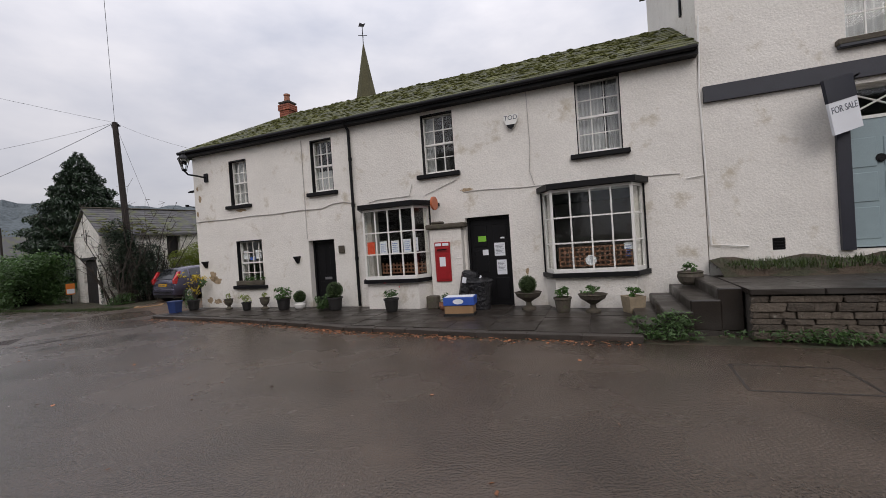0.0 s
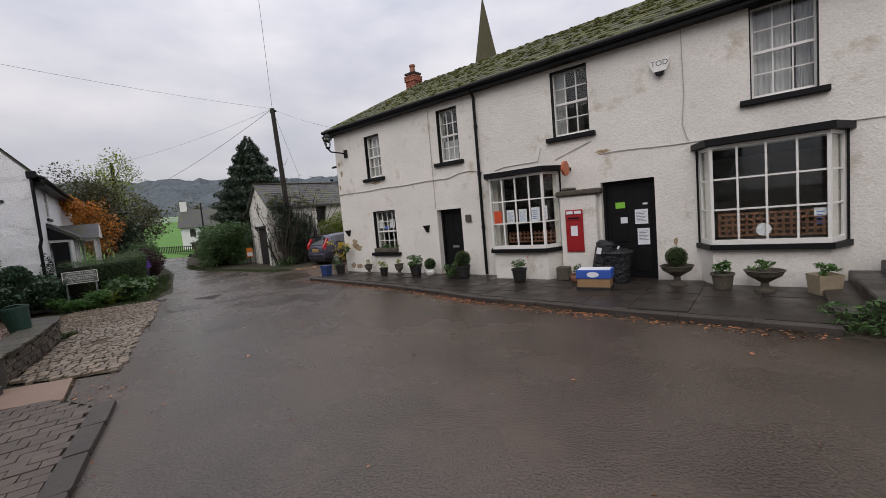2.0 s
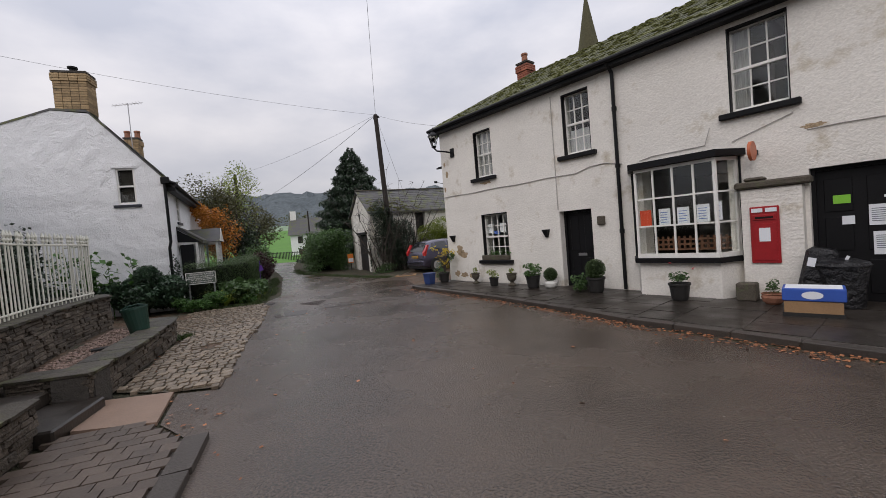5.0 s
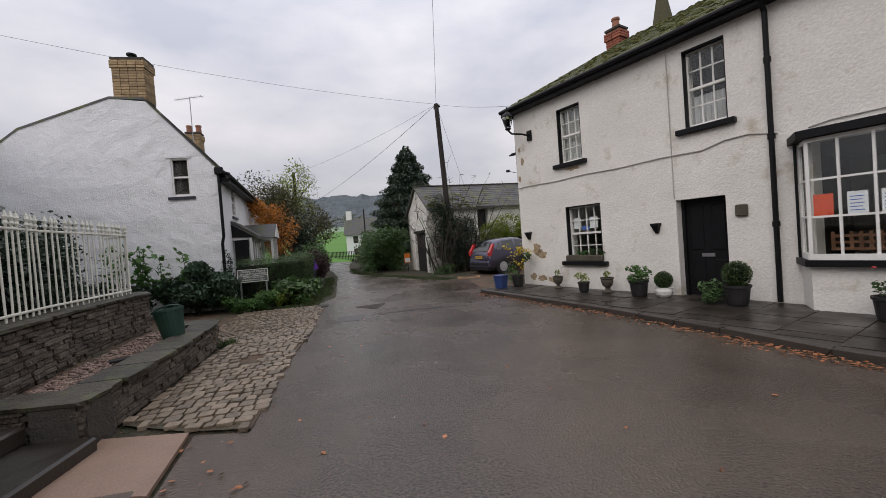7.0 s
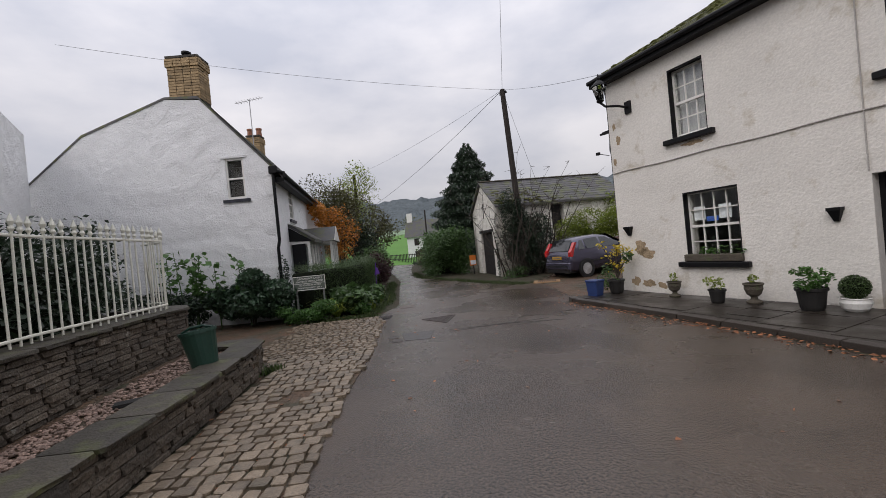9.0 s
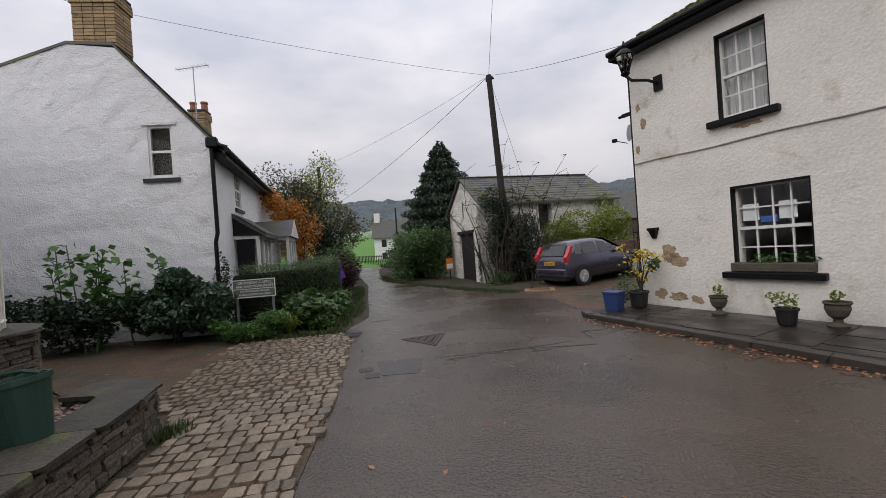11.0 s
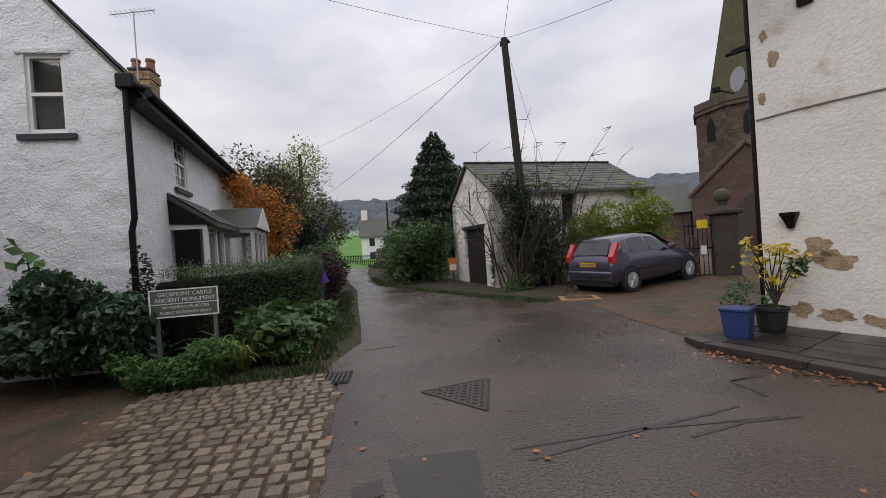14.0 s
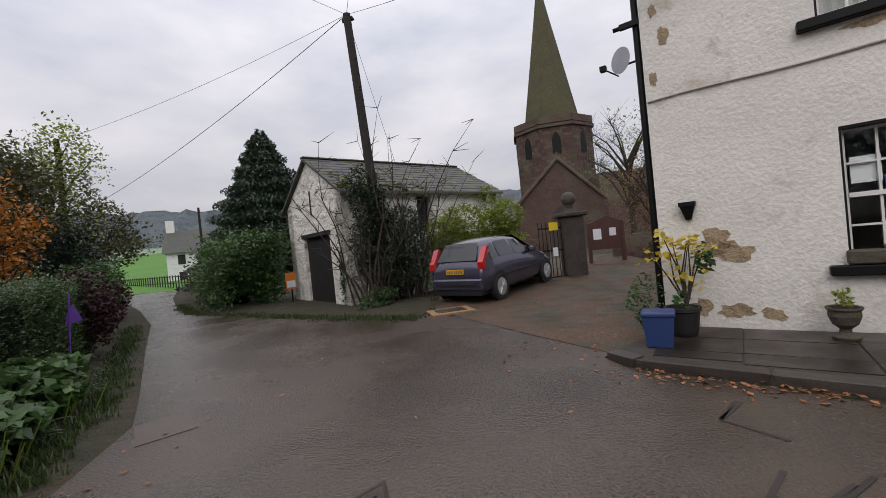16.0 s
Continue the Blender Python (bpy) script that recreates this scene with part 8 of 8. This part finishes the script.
for k in range(7):
    a, b = (Vector((-4.5, 3.5, 0)).lerp(Vector((-1.2, 0.05, 0)), f_) for f_ in (k / 7, (k + 1) / 7))
    lay("kerbstone", KERBS[k % 4], bp, Matrix.Translation(((a.x + b.x) / 2 + 0.05, (a.y + b.y) / 2 + 0.05, 0.02)) @ Euler((0, 0, math.atan2(b.y - a.y, b.x - a.x))).to_matrix().to_4x4() @ Matrix.Diagonal(((b - a).length - 0.01, 0.2, 0.09, 1)))
bm = bm_new()
prism(bm, [(-5.98, 4.27), (-6.65, 3.85), (-5.97, 3.22), (-5.22, 3.63)], 0.0, 0.035)
bmesh.ops.recalc_face_normals(bm, faces=bm.faces)
tagged(part("ramp_slab", bm, TERRACOTTA_SLAB), "buff coloured concrete slab between paving and cobbles", "slab", kind="structure")

# flagstones and kerb of the shop pavement
q = random.Random(41)
kl = [((Vector((x, y, 0)) - HB).dot(HV), -(Vector((x, y, 0)) - HB).dot(HIN)) for x, y in KERB_LINE]
kl.sort()
s_ = -6.3
while s_ < 7.0:
    w_ = q.uniform(0.6, 1.0)
    lim = min(float(np.interp(s_, [k[0] for k in kl], [k[1] for k in kl])), float(np.interp(s_ + w_, [k[0] for k in kl], [k[1] for k in kl]))) - 0.2
    d0 = 0.03
    while d0 < lim - 0.12:
        dd = min(q.uniform(0.45, 0.85), lim - d0)
        if lim - (d0 + dd) < 0.25:
            dd = lim - d0
        lay("flagstone", FLAGS[q.randrange(4)], pavement, Matrix.Translation(hw(s_ + w_ / 2, d0 + dd / 2, PV - 0.025 + q.uniform(-0.004, 0.004))) @ Euler((q.gauss(0, 0.004), q.gauss(0, 0.004), math.atan2(HV.y, HV.x))).to_matrix().to_4x4() @ Matrix.Diagonal((w_ - 0.014, dd - 0.014, 0.05, 1)))
        d0 += dd
    s_ += w_
for (x0, y0), (x1, y1) in zip(KERB_LINE, KERB_LINE[1:]):
    ln_ = math.hypot(x1 - x0, y1 - y0)
    n_ = max(1, round(ln_ / 0.85))
    for k in range(n_):
        f_ = (k + 0.5) / n_
        lay("kerbstone", KERBS[q.randrange(4)], pavement, Matrix.Translation((x0 + (x1 - x0) * f_ + 0.03, y0 + (y1 - y0) * f_ + 0.05, 0.028)) @ Euler((0, 0, math.atan2(y1 - y0, x1 - x0))).to_matrix().to_4x4() @ Matrix.Diagonal((ln_ / n_ - 0.008, 0.17, 0.1, 1)))

# ---- on the road: covers, drains, patches, tar lines, leaves ----
mh = tagged(new("inspection_cover"), "triangular iron inspection cover with raised studs", "cover")
TRI = [Vector((-9.68, 10.22, 0)), Vector((-9.23, 10.85, 0)), Vector((-8.85, 10.08, 0))]
bm = bm_new()
prism(bm, [(p.x, p.y) for p in TRI], -0.02, 0.006)
bmesh.ops.recalc_face_normals(bm, faces=bm.faces)
part("plate", bm, RUST, mh)
bm = bm_new()
for i in range(1, 11):
    for j in range(1, 11 - i):
        c = TRI[0] + (TRI[1] - TRI[0]) * (i / 11) + (TRI[2] - TRI[0]) * (j / 11)
        box(bm, -0.024, 0.024, -0.009, 0.009, 0.004, 0.013, pose(c.x, c.y, 0, 0, 0, 20 if (i + j) % 2 else 110))
tagged(part("studs", bm, RUST, mh), kind="stuff")
for a, b in zip(TRI, TRI[1:] + TRI[:1]):
    bm = bm_new()
    rod(bm, a + Vector((0, 0, 0.002)), b + Vector((0, 0, 0.002)), 0.014, seg=6)
    part("edge", bm, RUST, mh)
TARMAC = material("dark_tar", (0.036, 0.03, 0.026), 0.4, vary=0.3, scale=6, fine=90, bump=0.4, dist=0.005)


def road_patch(name, label, pts_, mat, z_):
    bm = bm_new()
    prism(bm, pts_, -0.01, z_)
    bmesh.ops.recalc_face_normals(bm, faces=bm.faces)
    return tagged(part(name, bm, mat), label, "road patch", kind="structure")


def tar_line(pts_, w_=0.015):
    bm = bm_new()
    for k, (a, b) in enumerate(zip(pts_, pts_[1:])):
        a, b = Vector((*a, 0)), Vector((*b, 0))
        n_ = (b - a).normalized().cross(Vector((0, 0, 1))) * w_
        prism(bm, [(p.x, p.y) for p in (a - n_, b - n_, b + n_, a + n_)], -0.01, 0.004 + 0.0008 * (k % 2))
    bmesh.ops.recalc_face_normals(bm, faces=bm.faces)
    tagged(part("tar_line", bm, TARMAC), "black tar joint across the road", "tar joint", "tar joints", kind="structure")


tar_line([(-7.62, 10.25), (-7.0, 11.01)])
tar_line([(-7.03, 11.64), (-6.78, 11.34)])
tar_line([(-7.03, 11.64), (-6.77, 11.93)])
tar_line([(-7.31, 10.27), (-6.97, 10.69), (-6.62, 10.96)])
tar_line([(-7.03, 11.65), (-6.8, 11.95)])
tar_line([(-8.38, 9.56), (-7.78, 10.13), (-7.16, 10.79)])
tar_line([(-8.22, 9.47), (-7.59, 10.29), (-6.75, 10.89)])
tar_line([(4.47, 4.43), (5.42, 3.97)])
tar_line([(5.42, 3.97), (5.06, 3.22)])
tar_line([(5.06, 3.22), (4.04, 3.65)])
tar_line([(4.04, 3.65), (4.47, 4.43)])
road_patch('road_patch', 'pale concrete slab set in the road edge', [(-11.96, 11.66), (-11.71, 12.01), (-11.24, 11.64), (-11.53, 11.28)], PAVIOUR, 0.006)
road_patch('road_patch', 'darker repaired patch of asphalt', [(-9.11, 9.04), (-8.61, 9.44), (-8.23, 8.88), (-8.59, 8.61)], TARMAC, 0.0035)
road_patch('road_patch', 'small square iron cover in the road', [(-9.09, 8.67), (-8.98, 8.83), (-8.85, 8.71), (-8.95, 8.57)], KERB, 0.005)
road_patch('road_patch', 'small square stone cover in the road', [(-8.87, 8.57), (-8.74, 8.7), (-8.58, 8.55), (-8.71, 8.43)], KERB, 0.005)
dr = tagged(new("drain_grate"), "rusty iron drain grating with dead leaves at the road edge", "drain")
bm = bm_new()
for k in range(8):
    box(bm, -0.2 + k * 0.055, -0.175 + k * 0.055, -0.2, 0.2, 0.0, 0.018, pose(-10.98, 10.15, 0, 0, 0, 40))
part("bars", bm, RUST, dr)
bm = bm_new()
box(bm, -0.24, 0.24, -0.24, 0.24, -0.03, 0.004, pose(-10.98, 10.15, 0, 0, 0, 40))
part("frame", bm, BLACK_PAINT, dr)
dc = tagged(new("drain_cover"), "wooden-edged drain cover in the lane behind the car", "drain")
bm = bm_new()
box(bm, -0.45, 0.45, -0.35, 0.35, 0.0, 0.03, pose(-9.85, 16.83, 0, 0, 0, 25))
part("edge", bm, CARD, dc)
bm = bm_new()
for k in range(9):
    box(bm, -0.3 + k * 0.07, -0.26 + k * 0.07, -0.2, 0.2, 0.03, 0.045, pose(-9.85, 16.83, 0, 0, 0, 25))
part("bars", bm, RUST, dc)

r = np.random.default_rng(99)
pts = []
for (x0, y0), (x1, y1) in zip(KERB_LINE[1:], KERB_LINE[2:]):
    for _ in range(170):
        f_ = r.random()
        pts.append((x0 + (x1 - x0) * f_ - abs(r.normal(0, 0.12)), y0 + (y1 - y0) * f_ - abs(r.normal(0, 0.18)), 0.012 + r.random() * 0.01))
for _ in range(110):
    t_ = r.uniform(-2, 16)
    pts.append((2 - t_ * 0.8 + r.normal(0, 2.6), t_ * 0.85 + r.normal(0, 2.2), 0.012))
for _ in range(130):
    pts.append((-7.3 + r.normal(0, 0.7), 14.0 + r.normal(0, 0.9), 0.016))
for _ in range(160):
    pts.append((-11.6 + r.normal(0, 1.5), 9.4 + r.normal(0, 1.2), 0.03))
for _ in range(120):
    f_ = r.random()
    pts.append((-4.0 - 5.5 * f_ + r.normal(0, 0.35), 3.0 + 3.6 * f_ + r.normal(0, 0.35), 0.05))
lane_x, lane_y = [p[0] for p in DRIVE], [p[1] for p in DRIVE]
for _ in range(900):
    px, py = r.uniform(min(lane_x), max(lane_x)), r.uniform(min(lane_y), max(lane_y))
    inside = False
    for (x0, y0), (x1, y1) in zip(DRIVE, DRIVE[1:] + DRIVE[:1]):
        if (y0 > py) != (y1 > py) and px < (x1 - x0) * (py - y0) / (y1 - y0) + x0:
            inside = not inside
    if inside:
        pts.append((px, py, 0.02))
fl_ = tagged(new("fallen_leaves", leaf_mesh("fallen_leaves", pts, 0.058, LEAF_FALLEN, 7, 0.0, 0.7)), "fallen brown and orange leaves scattered on the wet road", "leaves", kind="stuff")
fl_.scale = (1, 1, 0.35)

# unseen plain building and trees, added behind the walk to darken reflections and skylight
bm = bm_new()
box(bm, -9.0, 9.0, 0.0, 6.0, -0.1, 5.6, pose(7.0, -12.5, 0, 0, 0, 160))
tagged(part("wall_south", bm, REDSTONE), "unseen dark wall added to darken reflections and skylight", "wall", kind="structure")
bm = bm_new()
upright(bm, [(-9.3, 5.6), (9.3, 5.6), (9.3, 8.6), (-9.3, 8.6)], 2.6, 3.4, pose(7.0, -12.5, 0, 0, 0, 160))
tagged(part("roof_south", bm, SLATE), "unseen dark roof added above the reflection-darkening wall", "roof", kind="structure")
for k, (x, y, h_) in enumerate(((-6.5, -7.5, 7.5), (-10.5, -9.5, 8.5), (17.5, -8.0, 8.0))):
    tree("street_tree", "unseen dark tree added to darken reflections and skylight", x, y, h_, 3.2, 4.0, 3000, LEAF_DARK, 0.3, 200 + k, 0.2)
